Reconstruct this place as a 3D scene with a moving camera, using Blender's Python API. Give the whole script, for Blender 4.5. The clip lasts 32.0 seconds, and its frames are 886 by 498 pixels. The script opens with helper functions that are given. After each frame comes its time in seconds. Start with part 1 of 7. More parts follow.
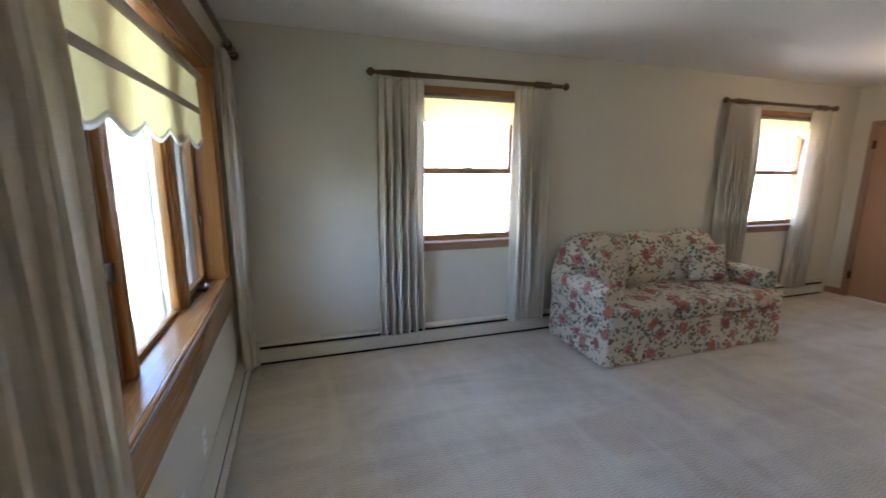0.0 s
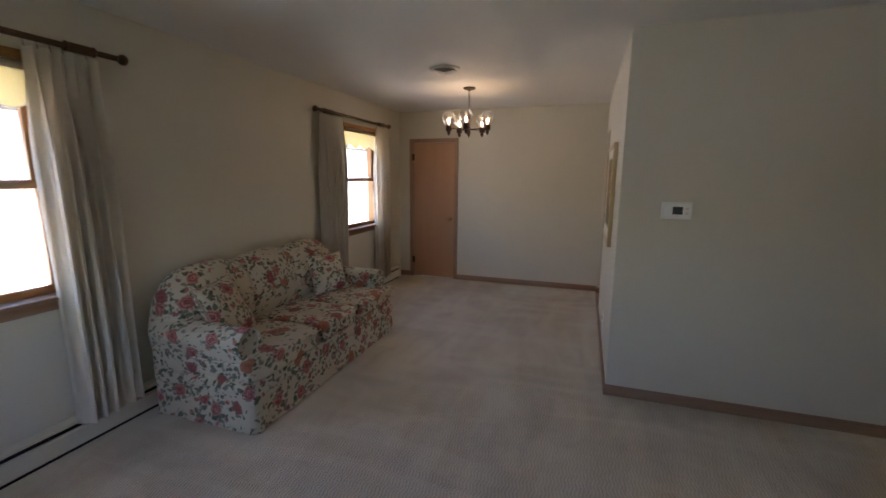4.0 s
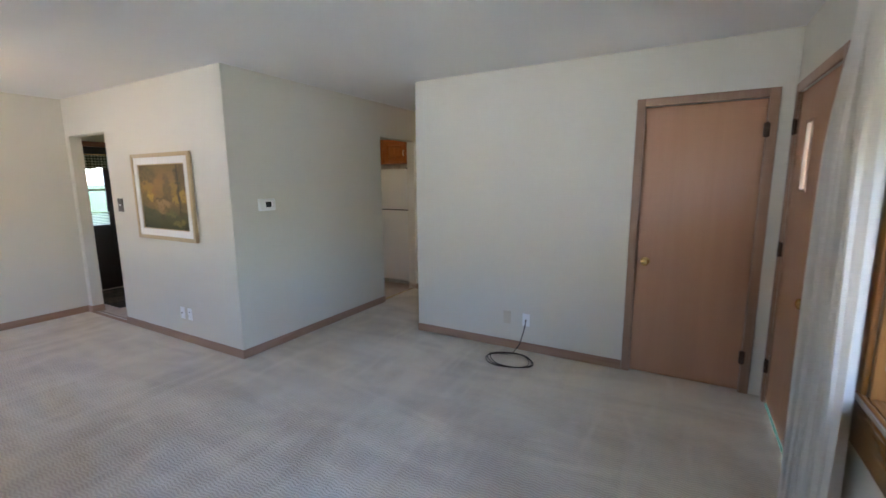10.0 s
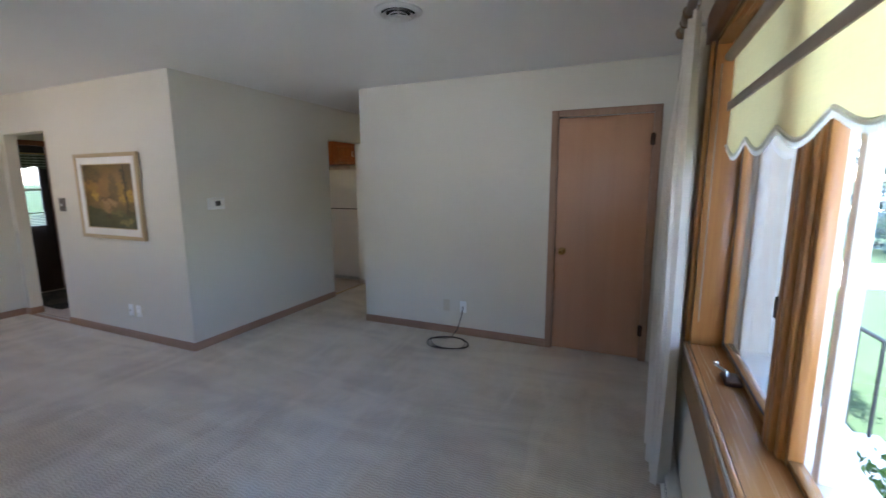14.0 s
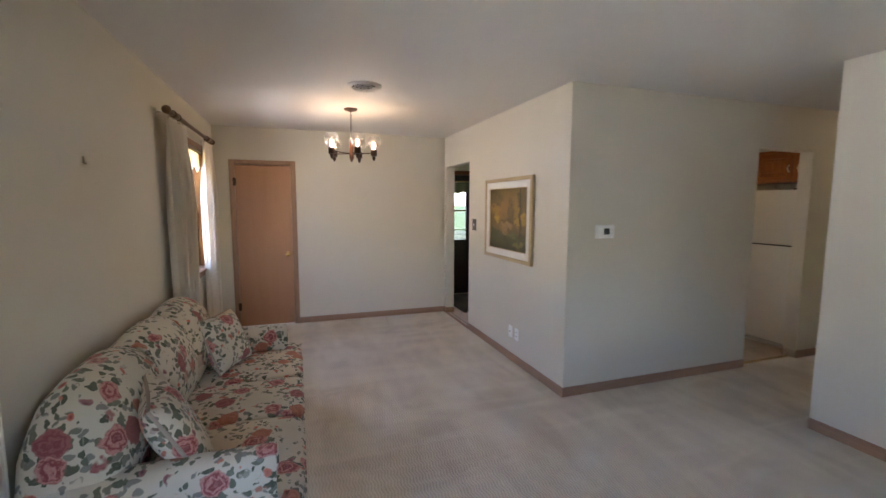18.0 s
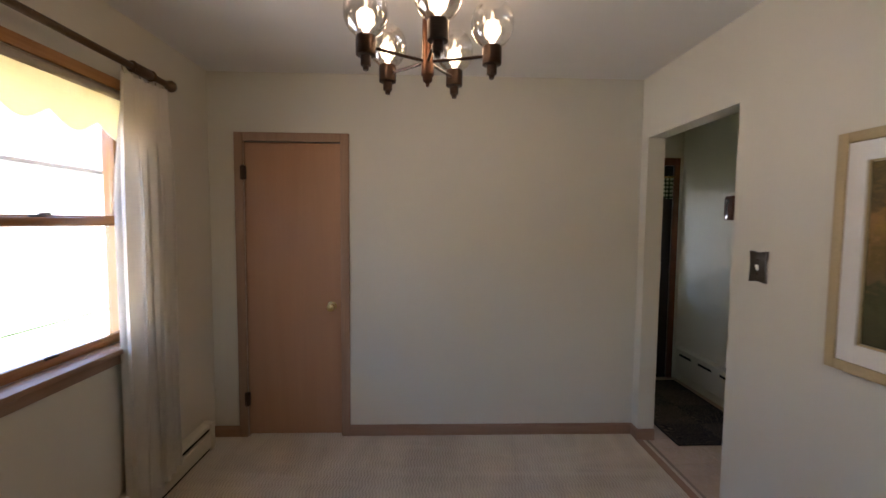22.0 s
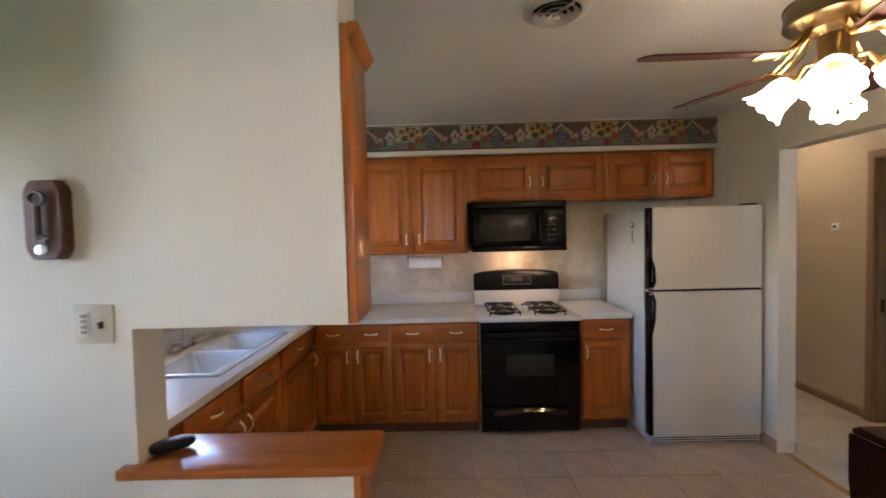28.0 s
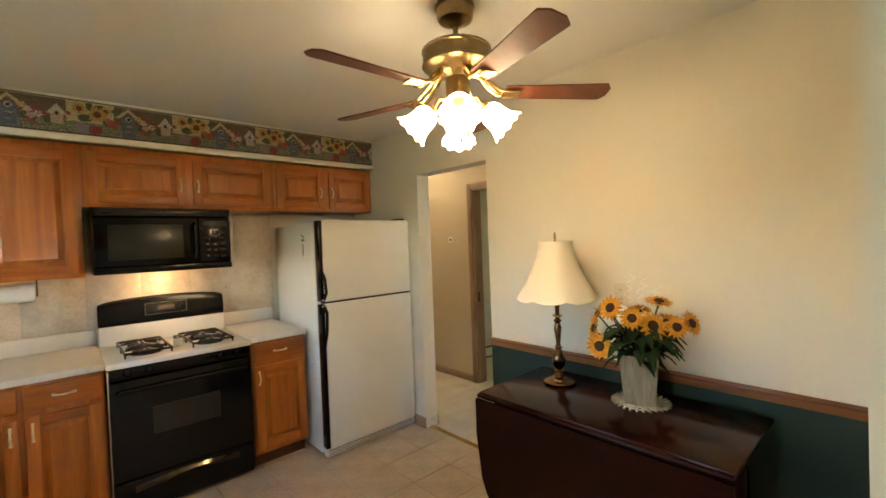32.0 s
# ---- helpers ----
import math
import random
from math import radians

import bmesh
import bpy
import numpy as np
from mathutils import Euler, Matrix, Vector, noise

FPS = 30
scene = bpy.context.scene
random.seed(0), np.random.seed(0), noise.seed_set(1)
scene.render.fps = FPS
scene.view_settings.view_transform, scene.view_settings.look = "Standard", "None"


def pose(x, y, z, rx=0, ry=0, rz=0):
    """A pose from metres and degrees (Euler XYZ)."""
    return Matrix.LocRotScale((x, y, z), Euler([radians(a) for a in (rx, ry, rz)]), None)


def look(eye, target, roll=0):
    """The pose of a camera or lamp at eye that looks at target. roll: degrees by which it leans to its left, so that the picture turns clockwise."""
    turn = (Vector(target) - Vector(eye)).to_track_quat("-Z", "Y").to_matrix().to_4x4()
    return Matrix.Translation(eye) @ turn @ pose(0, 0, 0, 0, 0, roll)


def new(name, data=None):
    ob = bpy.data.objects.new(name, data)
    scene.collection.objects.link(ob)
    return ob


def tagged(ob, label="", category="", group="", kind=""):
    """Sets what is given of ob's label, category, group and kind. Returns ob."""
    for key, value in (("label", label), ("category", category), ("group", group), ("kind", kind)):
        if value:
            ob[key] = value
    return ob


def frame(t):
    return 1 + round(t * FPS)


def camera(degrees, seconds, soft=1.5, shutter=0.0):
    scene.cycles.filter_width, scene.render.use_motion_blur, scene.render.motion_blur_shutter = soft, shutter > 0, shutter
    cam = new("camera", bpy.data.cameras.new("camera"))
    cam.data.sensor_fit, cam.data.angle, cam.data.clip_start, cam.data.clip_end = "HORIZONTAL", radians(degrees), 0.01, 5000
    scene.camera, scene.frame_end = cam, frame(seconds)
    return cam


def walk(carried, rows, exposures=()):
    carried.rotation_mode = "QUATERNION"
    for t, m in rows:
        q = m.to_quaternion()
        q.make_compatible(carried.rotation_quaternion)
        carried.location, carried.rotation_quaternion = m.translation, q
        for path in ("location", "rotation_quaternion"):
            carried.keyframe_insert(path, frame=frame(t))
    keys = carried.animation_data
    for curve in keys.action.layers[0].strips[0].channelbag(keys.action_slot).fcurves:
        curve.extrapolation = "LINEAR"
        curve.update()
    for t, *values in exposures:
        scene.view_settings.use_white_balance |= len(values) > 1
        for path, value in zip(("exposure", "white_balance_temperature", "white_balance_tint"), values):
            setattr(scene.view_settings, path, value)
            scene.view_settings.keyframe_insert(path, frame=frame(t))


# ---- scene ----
cam = camera(92.6, 32.0, soft=1.5, shutter=0.4)
PATH = [
    (0, (0.18, 0.136, 1.495), (0.816, 1.994, 1.116), 0.5),
    (0.5, (0.156, 0.228, 1.496), (1.061, 1.975, 1.137), 0.8),
    (1, (0.185, 0.28, 1.505), (1.295, 1.907, 1.155), 0.8),
    (1.5, (0.241, 0.287, 1.511), (1.503, 1.798, 1.159), 0.7),
    (2, (0.338, 0.303, 1.514), (1.732, 1.695, 1.167), 0.7),
    (2.5, (0.446, 0.389, 1.511), (1.989, 1.614, 1.162), 0.4),
    (3, (0.481, 0.499, 1.512), (2.153, 1.543, 1.172), 0.4),
    (3.5, (0.481, 0.649, 1.521), (2.264, 1.488, 1.183), 0.5),
    (5.5, (0.72, 1.258, 1.535), (2.684, 1.1, 1.197), -0.0),
    (6, (0.741, 1.437, 1.511), (2.658, 0.969, 1.188), -0.0),
    (6.5, (0.708, 1.604, 1.532), (2.56, 0.929, 1.194), -0.2),
    (7, (0.637, 1.833, 1.542), (2.397, 0.946, 1.205), -0.2),
    (7.5, (0.568, 2.092, 1.541), (2.207, 0.994, 1.211), -0.1),
    (8, (0.509, 2.311, 1.524), (2.01, 1.03, 1.198), -0.2),
    (8.5, (0.444, 2.519, 1.514), (1.824, 1.107, 1.197), -0.3),
    (9, (0.393, 2.647, 1.513), (1.659, 1.132, 1.198), -0.2),
    (9.5, (0.373, 2.717, 1.519), (1.487, 1.086, 1.201), -0.3),
    (10, (0.306, 2.767, 1.513), (1.28, 1.049, 1.197), -0.4),
    (10.5, (0.206, 2.807, 1.506), (1.074, 1.033, 1.191), -0.4),
    (11, (0.155, 2.819, 1.493), (0.916, 0.997, 1.176), -0.5),
    (11.5, (0.113, 2.843, 1.488), (0.778, 0.985, 1.170), -0.6),
    (12, (0.067, 2.886, 1.488), (0.646, 0.998, 1.174), -0.5),
    (12.5, (0.030, 2.931, 1.490), (0.533, 1.021, 1.176), -0.5),
    (13, (0.011, 2.976, 1.495), (0.486, 1.058, 1.183), -0.3),
    (13.5, (0.001, 2.999, 1.503), (0.572, 1.108, 1.187), -0.5),
    (14, (0.011, 3.024, 1.512), (0.805, 1.216, 1.196), -0.3),
    (14.5, (0.018, 3.030, 1.511), (1.009, 1.321, 1.204), -0.2),
    (15, (0.032, 3.028, 1.519), (1.222, 1.446, 1.233), -0.2),
    (15.5, (0.091, 3.006, 1.527), (1.447, 1.558, 1.271), -0.2),
    (17.5, (0.555, 2.724, 1.534), (2.362, 1.89, 1.335), -0.1),
    (18, (0.78, 2.545, 1.527), (2.661, 1.9, 1.318), 0.2),
    (19, (1.293, 2.245, 1.513), (3.255, 1.918, 1.309), 0.2),
    (20, (1.995, 2.058, 1.502), (3.987, 1.975, 1.342), 0.6),
    (21, (2.772, 2.037, 1.494), (4.765, 1.97, 1.354), 0.7),
    (22, (3.57, 2.022, 1.476), (5.565, 1.955, 1.349), 0.5),
    (23, (4.34, 1.998, 1.488), (6.294, 1.587, 1.371), 0.2),
    (24, (5.019, 1.853, 1.487), (6.759, 0.874, 1.378), 0.8),
    (25, (5.534, 1.588, 1.486), (6.801, 0.043, 1.4), -0.6),
    (25.5, (5.655, 1.386, 1.496), (6.693, -0.32, 1.399), -0.1),
    (27.5, (5.848, 0.763, 1.534), (6.081, -1.221, 1.44), -1.2),
    (28, (5.87, 0.678, 1.552), (5.888, -1.32, 1.474), -1.4),
    (29, (5.883, 0.574, 1.578), (5.408, -1.369, 1.579), -1.7),
    (30, (5.863, 0.527, 1.573), (4.978, -1.267, 1.58), -2.1),
    (31, (5.858, 0.514, 1.561), (4.678, -1.101, 1.557), -2.2),
    (32, (5.807, 0.486, 1.513), (4.463, -0.995, 1.474), -2.2),
]

CHANDELIER, FAN, HOOD = 0.082, 0.016, 0.05
walk(cam, [(t, look(eye, target, roll)) for t, eye, target, roll in PATH],
     [(0, 4.32, 6100, 17), (1, 3.72, 6350, 20), (2, 3.42, 6550, 21), (3.5, 3.42, 6550, 21), (6, 4.04, 6900, 22), (9, 4.67, 5950, 17), (12.8, 4.47, 5600, 15), (14, 4.18, 5650, 17), (15.5, 4.57, 5750, 21), (18, 4.34, 6300, 21), (20, 4.2, 6330, 21), (21, 4.02, 6350, 21), (22, 3.67, 6400, 21), (23, 4.07, 6700, 22), (25, 4.12, 6600, 22),
      (25.5, 4.25, 6600, 22), (27.5, 5.2, 5700, 23), (28.2, 5.28, 5900, 22), (29, 5.5, 6350, 17), (32, 5.75, 6900, 11)])

# ---- world and sun ----
world = bpy.data.worlds.new("world")
scene.world = world
world.use_nodes = True
sky = world.node_tree.nodes.new("ShaderNodeTexSky")
sky.sky_type, sky.sun_disc = "NISHITA", False
sky.sun_elevation, sky.sun_rotation = radians(58), radians(170)
world.node_tree.nodes["Background"].inputs[1].default_value = 0.15
world.node_tree.links.new(sky.outputs[0], world.node_tree.nodes["Background"].inputs[0])
sun = new("sun", bpy.data.lights.new("sun", "SUN"))
sun.data.energy, sun.data.angle, sun.data.color = 3.5, radians(0.6), (1.0, 0.95, 0.87)
sun.matrix_world = look((0, 0, 30), (-3.2, 18.5, 0))


def point_lamp(name, place, watts, colour, radius=0.02):
    lamp = new(name, bpy.data.lights.new(name, "POINT"))
    lamp.data.energy, lamp.data.color, lamp.data.shadow_soft_size = watts, colour, radius
    lamp.location = place
    return lamp


# ---- materials ----
class Nodes:
    """A short way to write node trees."""

    def __init__(self, name):
        self.m = bpy.data.materials.new(name)
        self.m.use_nodes = True
        self.t = self.m.node_tree
        self.b = self.t.nodes["Principled BSDF"]
        self.co = self.t.nodes.new("ShaderNodeTexCoord").outputs["Object"]

    def add(self, kind, inputs=None, **settings):
        n = self.t.nodes.new("ShaderNode" + kind)
        for k, v in settings.items():
            setattr(n, k, v)
        for k, v in (inputs or {}).items():
            self.put(n, k, v)
        return n

    def put(self, n, k, v):
        if isinstance(v, bpy.types.NodeSocket):
            self.t.links.new(v, n.inputs[k])
        elif v is not None:
            if isinstance(v, tuple) and len(v) == 3 and n.inputs[k].type == "RGBA":
                v = (*v, 1)
            n.inputs[k].default_value = v

    def noise(self, scale, detail=3, rough=0.55, at=None, dist=0.0):
        return self.add("TexNoise", {"Vector": at or self.co, "Scale": scale, "Detail": detail, "Roughness": rough, "Distortion": dist}).outputs["Fac"]

    def mapped(self, scale=(1, 1, 1), rot=(0, 0, 0), loc=(0, 0, 0), at=None):
        return self.add("Mapping", {"Vector": at or self.co, "Scale": scale, "Rotation": rot, "Location": loc}).outputs[0]

    def ramp(self, fac, *stops, ease="LINEAR"):
        n = self.add("ValToRGB", {"Fac": fac})
        n.color_ramp.interpolation = ease
        e = n.color_ramp.elements
        while len(e) < len(stops):
            e.new(0.5)
        for el, (p, c) in zip(e, stops):
            el.position = p
            el.color = (*c, 1) if isinstance(c, tuple) else (c, c, c, 1)
        return n.outputs[0]

    def mix(self, fac, a, b, kind="MIX"):
        n = self.add("Mix", data_type="RGBA", blend_type=kind)
        self.put(n, 0, fac), self.put(n, 6, a), self.put(n, 7, b)
        return n.outputs[2]

    def math(self, kind, a, b=0.5, c=None):
        n = self.add("Math", operation=kind)
        self.put(n, 0, a), self.put(n, 1, b)
        if c is not None:
            self.put(n, 2, c)
        return n.outputs[0]

    def sep(self, at=None):
        return self.add("SeparateXYZ", {0: at or self.co}).outputs

    def bump(self, height, strength=0.2, distance=0.005):
        n = self.add("Bump", {"Height": height, "Strength": strength, "Distance": distance})
        self.put(self.b, "Normal", n.outputs[0])

    def done(self, colour=None, rough=0.5, metal=0.0, **more):
        self.put(self.b, "Base Color", colour)
        self.put(self.b, "Roughness", rough)
        self.put(self.b, "Metallic", metal)
        for k, v in more.items():
            self.put(self.b, k.replace("_", " "), v)
        return self.m


def tint(c, f):
    return tuple(min(1.0, v * f) for v in c)


def plain(name, c, rough=0.5, metal=0.0, var=0.08, scale=2.5, fine=90, bump=0.05, **more):
    """A surface with a slow stain and a fine grain."""
    n = Nodes(name)
    big, small = n.noise(scale, 4), n.noise(fine, 2)
    f = n.math("ADD", n.math("MULTIPLY", big, 0.65), n.math("MULTIPLY", small, 0.35))
    col = n.ramp(f, (0.3, tint(c, 1 - var)), (0.7, tint(c, 1 + var)))
    if bump:
        n.bump(small, bump, 0.003)
    r = n.math("MULTIPLY_ADD", big, 0.15 * rough, rough * 0.92)
    return n.done(col, r, metal, **more)


def wood(name, light, dark, axis=2, rough=0.4, size=1.0, grain=1.0, coat=0.0, spec=0.35, relief=0.12):
    """Straight grain along one axis, with figure and fine pores."""
    n = Nodes(name)
    s = [9.0 * size] * 3
    s[axis] = 0.7 * size
    s2 = [140.0 * size] * 3
    s2[axis] = 3.0 * size
    obj = n.add("ObjectInfo").outputs["Random"]
    shift = n.add("CombineXYZ", {0: n.math("MULTIPLY", obj, 7.3), 1: n.math("MULTIPLY", obj, 3.1), 2: n.math("MULTIPLY", obj, 5.7)}).outputs[0]
    at = n.add("VectorMath", {0: n.co, 1: shift}, operation="ADD").outputs[0]
    figure = n.noise(1.0, 4, 0.6, n.mapped(tuple(s), at=at), 1.4)
    pores = n.noise(1.0, 3, 0.6, n.mapped(tuple(s2), at=at))
    f = n.math("ADD", n.math("MULTIPLY", figure, 0.6), n.math("MULTIPLY", pores, 0.4 * grain))
    col = n.ramp(f, (0.28, dark), (0.5, tuple((a + b) / 2 for a, b in zip(light, dark))), (0.68, light))
    n.bump(pores, relief, 0.002)
    return n.done(col, n.math("MULTIPLY_ADD", pores, relief, rough), 0, Coat_Weight=coat, Coat_Roughness=0.15, Specular_IOR_Level=spec)


def wall_paint(name, c):
    n = Nodes(name)
    big, small = n.noise(0.9, 3), n.noise(160, 2)
    col = n.ramp(big, (0.25, tint(c, 0.965)), (0.75, tint(c, 1.02)))
    n.bump(n.math("ADD", small, n.noise(30, 2)), 0.06, 0.002)
    return n.done(col, 0.62)


def carpet_material():
    """Beige loop pile in low zigzag rows, with brushed vacuum tracks and worn patches."""
    n = Nodes("carpet_loop_pile")
    x, y, z = n.sep()
    # rows of loops that zigzag and wander
    zig = n.math("MULTIPLY", n.math("PINGPONG", n.math("MULTIPLY", x, 22.0), 1.0), 0.011)
    wob = n.math("MULTIPLY", n.add("TexNoise", {"Vector": n.co, "Scale": 28.0, "Detail": 2.0}).outputs["Fac"], 0.014)
    row = n.math("SINE", n.math("MULTIPLY", n.math("ADD", n.math("ADD", y, wob), zig), 350.0))
    loops = n.math("MULTIPLY_ADD", row, 0.30, n.noise(170, 3, 0.7))
    stain = n.noise(1.3, 6, 0.66)
    track = n.noise(1.0, 4, 0.55, n.mapped((0.8, 3.4, 1), (0, 0, 0.55)), 1.3)
    cross = n.noise(1.0, 3, 0.5, n.mapped((4.4, 0.8, 1), (0, 0, 0.35), (3.1, 1.7, 0)), 1.2)
    base = n.ramp(stain, (0.32, (0.50, 0.425, 0.315)), (0.5, (0.64, 0.56, 0.430)), (0.7, (0.71, 0.635, 0.500)))
    col = n.mix(n.ramp(track, (0.42, 0.0), (0.64, 0.48)), base, (0.46, 0.385, 0.29))
    col = n.mix(n.ramp(cross, (0.50, 0.0), (0.62, 0.32)), col, (0.74, 0.66, 0.53))
    col = n.mix(0.32, col, n.ramp(loops, (0.05, 0.22), (0.5, 0.52), (0.95, 0.78)), "OVERLAY")
    n.bump(loops, 0.5, 0.006)
    return n.done(col, 0.95, Sheen_Weight=0.2, Sheen_Roughness=0.5)


def vinyl_material():
    n = Nodes("vinyl_tile_floor")
    obj = n.add("ObjectInfo").outputs["Random"]
    cloud, fleck = n.noise(7, 5, 0.65), n.noise(60, 3, 0.7)
    col = n.ramp(cloud, (0.3, (0.43, 0.32, 0.215)), (0.5, (0.53, 0.405, 0.285)), (0.7, (0.6, 0.475, 0.35)))
    col = n.mix(n.ramp(fleck, (0.5, 0.0), (0.68, 0.5)), col, (0.62, 0.54, 0.43))
    col = n.mix(n.math("MULTIPLY", obj, 0.22), col, (0.34, 0.25, 0.17))
    n.bump(fleck, 0.05, 0.002)
    return n.done(col, n.math("MULTIPLY_ADD", cloud, 0.15, 0.32))


def floral_material():
    """Cream cotton with red roses, small buds and grey-green leaves."""
    n = Nodes("floral_chintz")
    at = n.mapped((1, 1, 1), (0.5, 0.35, 0.2))
    warp = n.add("VectorMath", {0: at, 1: n.add("VectorMath", {0: n.add("TexNoise", {"Vector": at, "Scale": 22.0, "Detail": 2.0}).outputs["Color"], "Scale": 0.05}, operation="SCALE").outputs[0]}, operation="ADD").outputs[0]
    cream = n.ramp(n.noise(3, 3), (0.3, (0.55, 0.48, 0.35)), (0.7, (0.64, 0.57, 0.43)))
    weave = n.noise(500, 1)

    def cells(scale, seed, stretch=(1, 1, 1)):
        m = n.mapped(stretch, (0.3 * seed, 0.2 * seed, 0.7 * seed), (seed * 1.7, seed * 0.9, seed * 2.3), at=warp)
        v = n.add("TexVoronoi", {"Vector": m, "Scale": scale, "Randomness": 0.75}, feature="F1")
        return v.outputs["Distance"], v.outputs["Color"], m

    # sprays: leaves in rings round the larger centres, more of them on some sprays
    near, cn, _ = cells(7.4, 2.0)
    cr, cg, cb3 = n.add("SeparateColor", {0: cn}).outputs[:3]
    col = cream
    for scale, seed, stretch, reach in ((33.0, 1.0, (1.0, 0.55, 0.8), 0.60), (39.0, 4.0, (0.55, 1.0, 0.85), 0.68)):
        dl, cl, ml = cells(scale, seed, stretch)
        lr, lg, lb = n.add("SeparateColor", {0: cl}).outputs[:3]
        leaf = n.math("MULTIPLY", n.math("MULTIPLY", n.ramp(dl, (0.40, 1.0), (0.45, 0.0)), n.ramp(near, (reach, 1.0), (reach + 0.05, 0.0))), n.ramp(lr, (0.36, 0.0), (0.39, 1.0)))
        vein = n.ramp(dl, (0.0, 0.55), (0.12, 0.0))
        leafc = n.mix(vein, n.ramp(lg, (0.1, (0.085, 0.095, 0.055)), (0.5, (0.155, 0.155, 0.10)), (0.9, (0.23, 0.215, 0.17))), (0.26, 0.27, 0.21))
        col = n.mix(leaf, col, leafc)
    # small buds, coral and plum
    db, cb, _ = cells(17.0, 3.0)
    br, bg, bb = n.add("SeparateColor", {0: cb}).outputs[:3]
    bud = n.math("MULTIPLY", n.math("MULTIPLY", n.ramp(db, (0.24, 1.0), (0.29, 0.0)), n.ramp(br, (0.55, 0.0), (0.58, 1.0))), n.ramp(near, (0.70, 1.0), (0.75, 0.0)))
    col = n.mix(bud, col, n.mix(n.ramp(bg, (0.6, 0.0), (0.65, 1.0)), n.ramp(db, (0.0, (0.26, 0.035, 0.03)), (0.24, (0.55, 0.19, 0.12))), n.ramp(db, (0.0, (0.09, 0.03, 0.035)), (0.24, (0.34, 0.15, 0.14)))))
    # roses over the centres, petals curling round a dark heart
    sel = n.ramp(cr, (0.16, 0.0), (0.19, 1.0))
    rose = n.math("MULTIPLY", n.ramp(near, (0.34, 1.0), (0.375, 0.0)), sel)
    petal = n.math("SINE", n.math("ADD", n.math("MULTIPLY", near, 48.0), n.math("MULTIPLY", n.noise(75, 2, at=warp), 10.0)))
    rosec = n.mix(n.math("MULTIPLY_ADD", petal, 0.5, 0.5), (0.27, 0.055, 0.05), (0.54, 0.25, 0.20))
    rosec = n.mix(n.ramp(near, (0.04, 0.8), (0.16, 0.0)), rosec, (0.16, 0.02, 0.025))
    rosec = n.mix(n.ramp(cb3, (0.62, 0.0), (0.68, 0.7)), rosec, (0.42, 0.16, 0.07))
    rosec = n.mix(n.ramp(cg, (0.76, 0.0), (0.80, 0.7)), rosec, (0.25, 0.065, 0.065))
    col = n.mix(rose, col, rosec)
    n.bump(weave, 0.15, 0.002)
    return n.done(col, 0.85, Sheen_Weight=0.1)


def linen_material(name, c, thin_part):
    n = Nodes(name)
    x, y, z = n.sep()
    thread = n.noise(1, 2, 0.6, n.mapped((300, 300, 14)))
    slub = n.noise(1, 3, 0.6, n.mapped((14, 14, 260)))
    f = n.math("ADD", n.math("MULTIPLY", thread, 0.5), n.math("MULTIPLY", slub, 0.5))
    col = n.ramp(f, (0.32, tint(c, 0.92)), (0.68, tint(c, 1.03)))
    n.bump(f, 0.2, 0.002)
    out = n.t.nodes["Material Output"]
    thin = n.add("BsdfTranslucent", {"Color": col})
    both = n.add("MixShader", {0: thin_part, 1: n.b.outputs[0], 2: thin.outputs[0]})
    n.t.links.new(both.outputs[0], out.inputs[0])
    return n.done(col, 0.9)


def glass_material(name, tone=(0.97, 0.99, 1.0), base=0.03, power=4.0):
    n = Nodes(name)
    out = n.t.nodes["Material Output"]
    clear = n.add("BsdfTransparent", {"Color": (*tone, 1)})
    gloss = n.add("BsdfGlossy", {"Roughness": 0.02})
    edge = n.math("POWER", n.add("LayerWeight", {"Blend": 0.5}).outputs["Facing"], power)
    fr = n.math("MULTIPLY_ADD", edge, 0.55, base)
    both = n.add("MixShader", {0: fr, 1: clear.outputs[0], 2: gloss.outputs[0]})
    n.t.links.new(both.outputs[0], out.inputs[0])
    return n.m


def glow_material(name, c, strength):
    n = Nodes(name)
    return n.done(c, 0.4, Emission_Color=(*c, 1), Emission_Strength=strength)


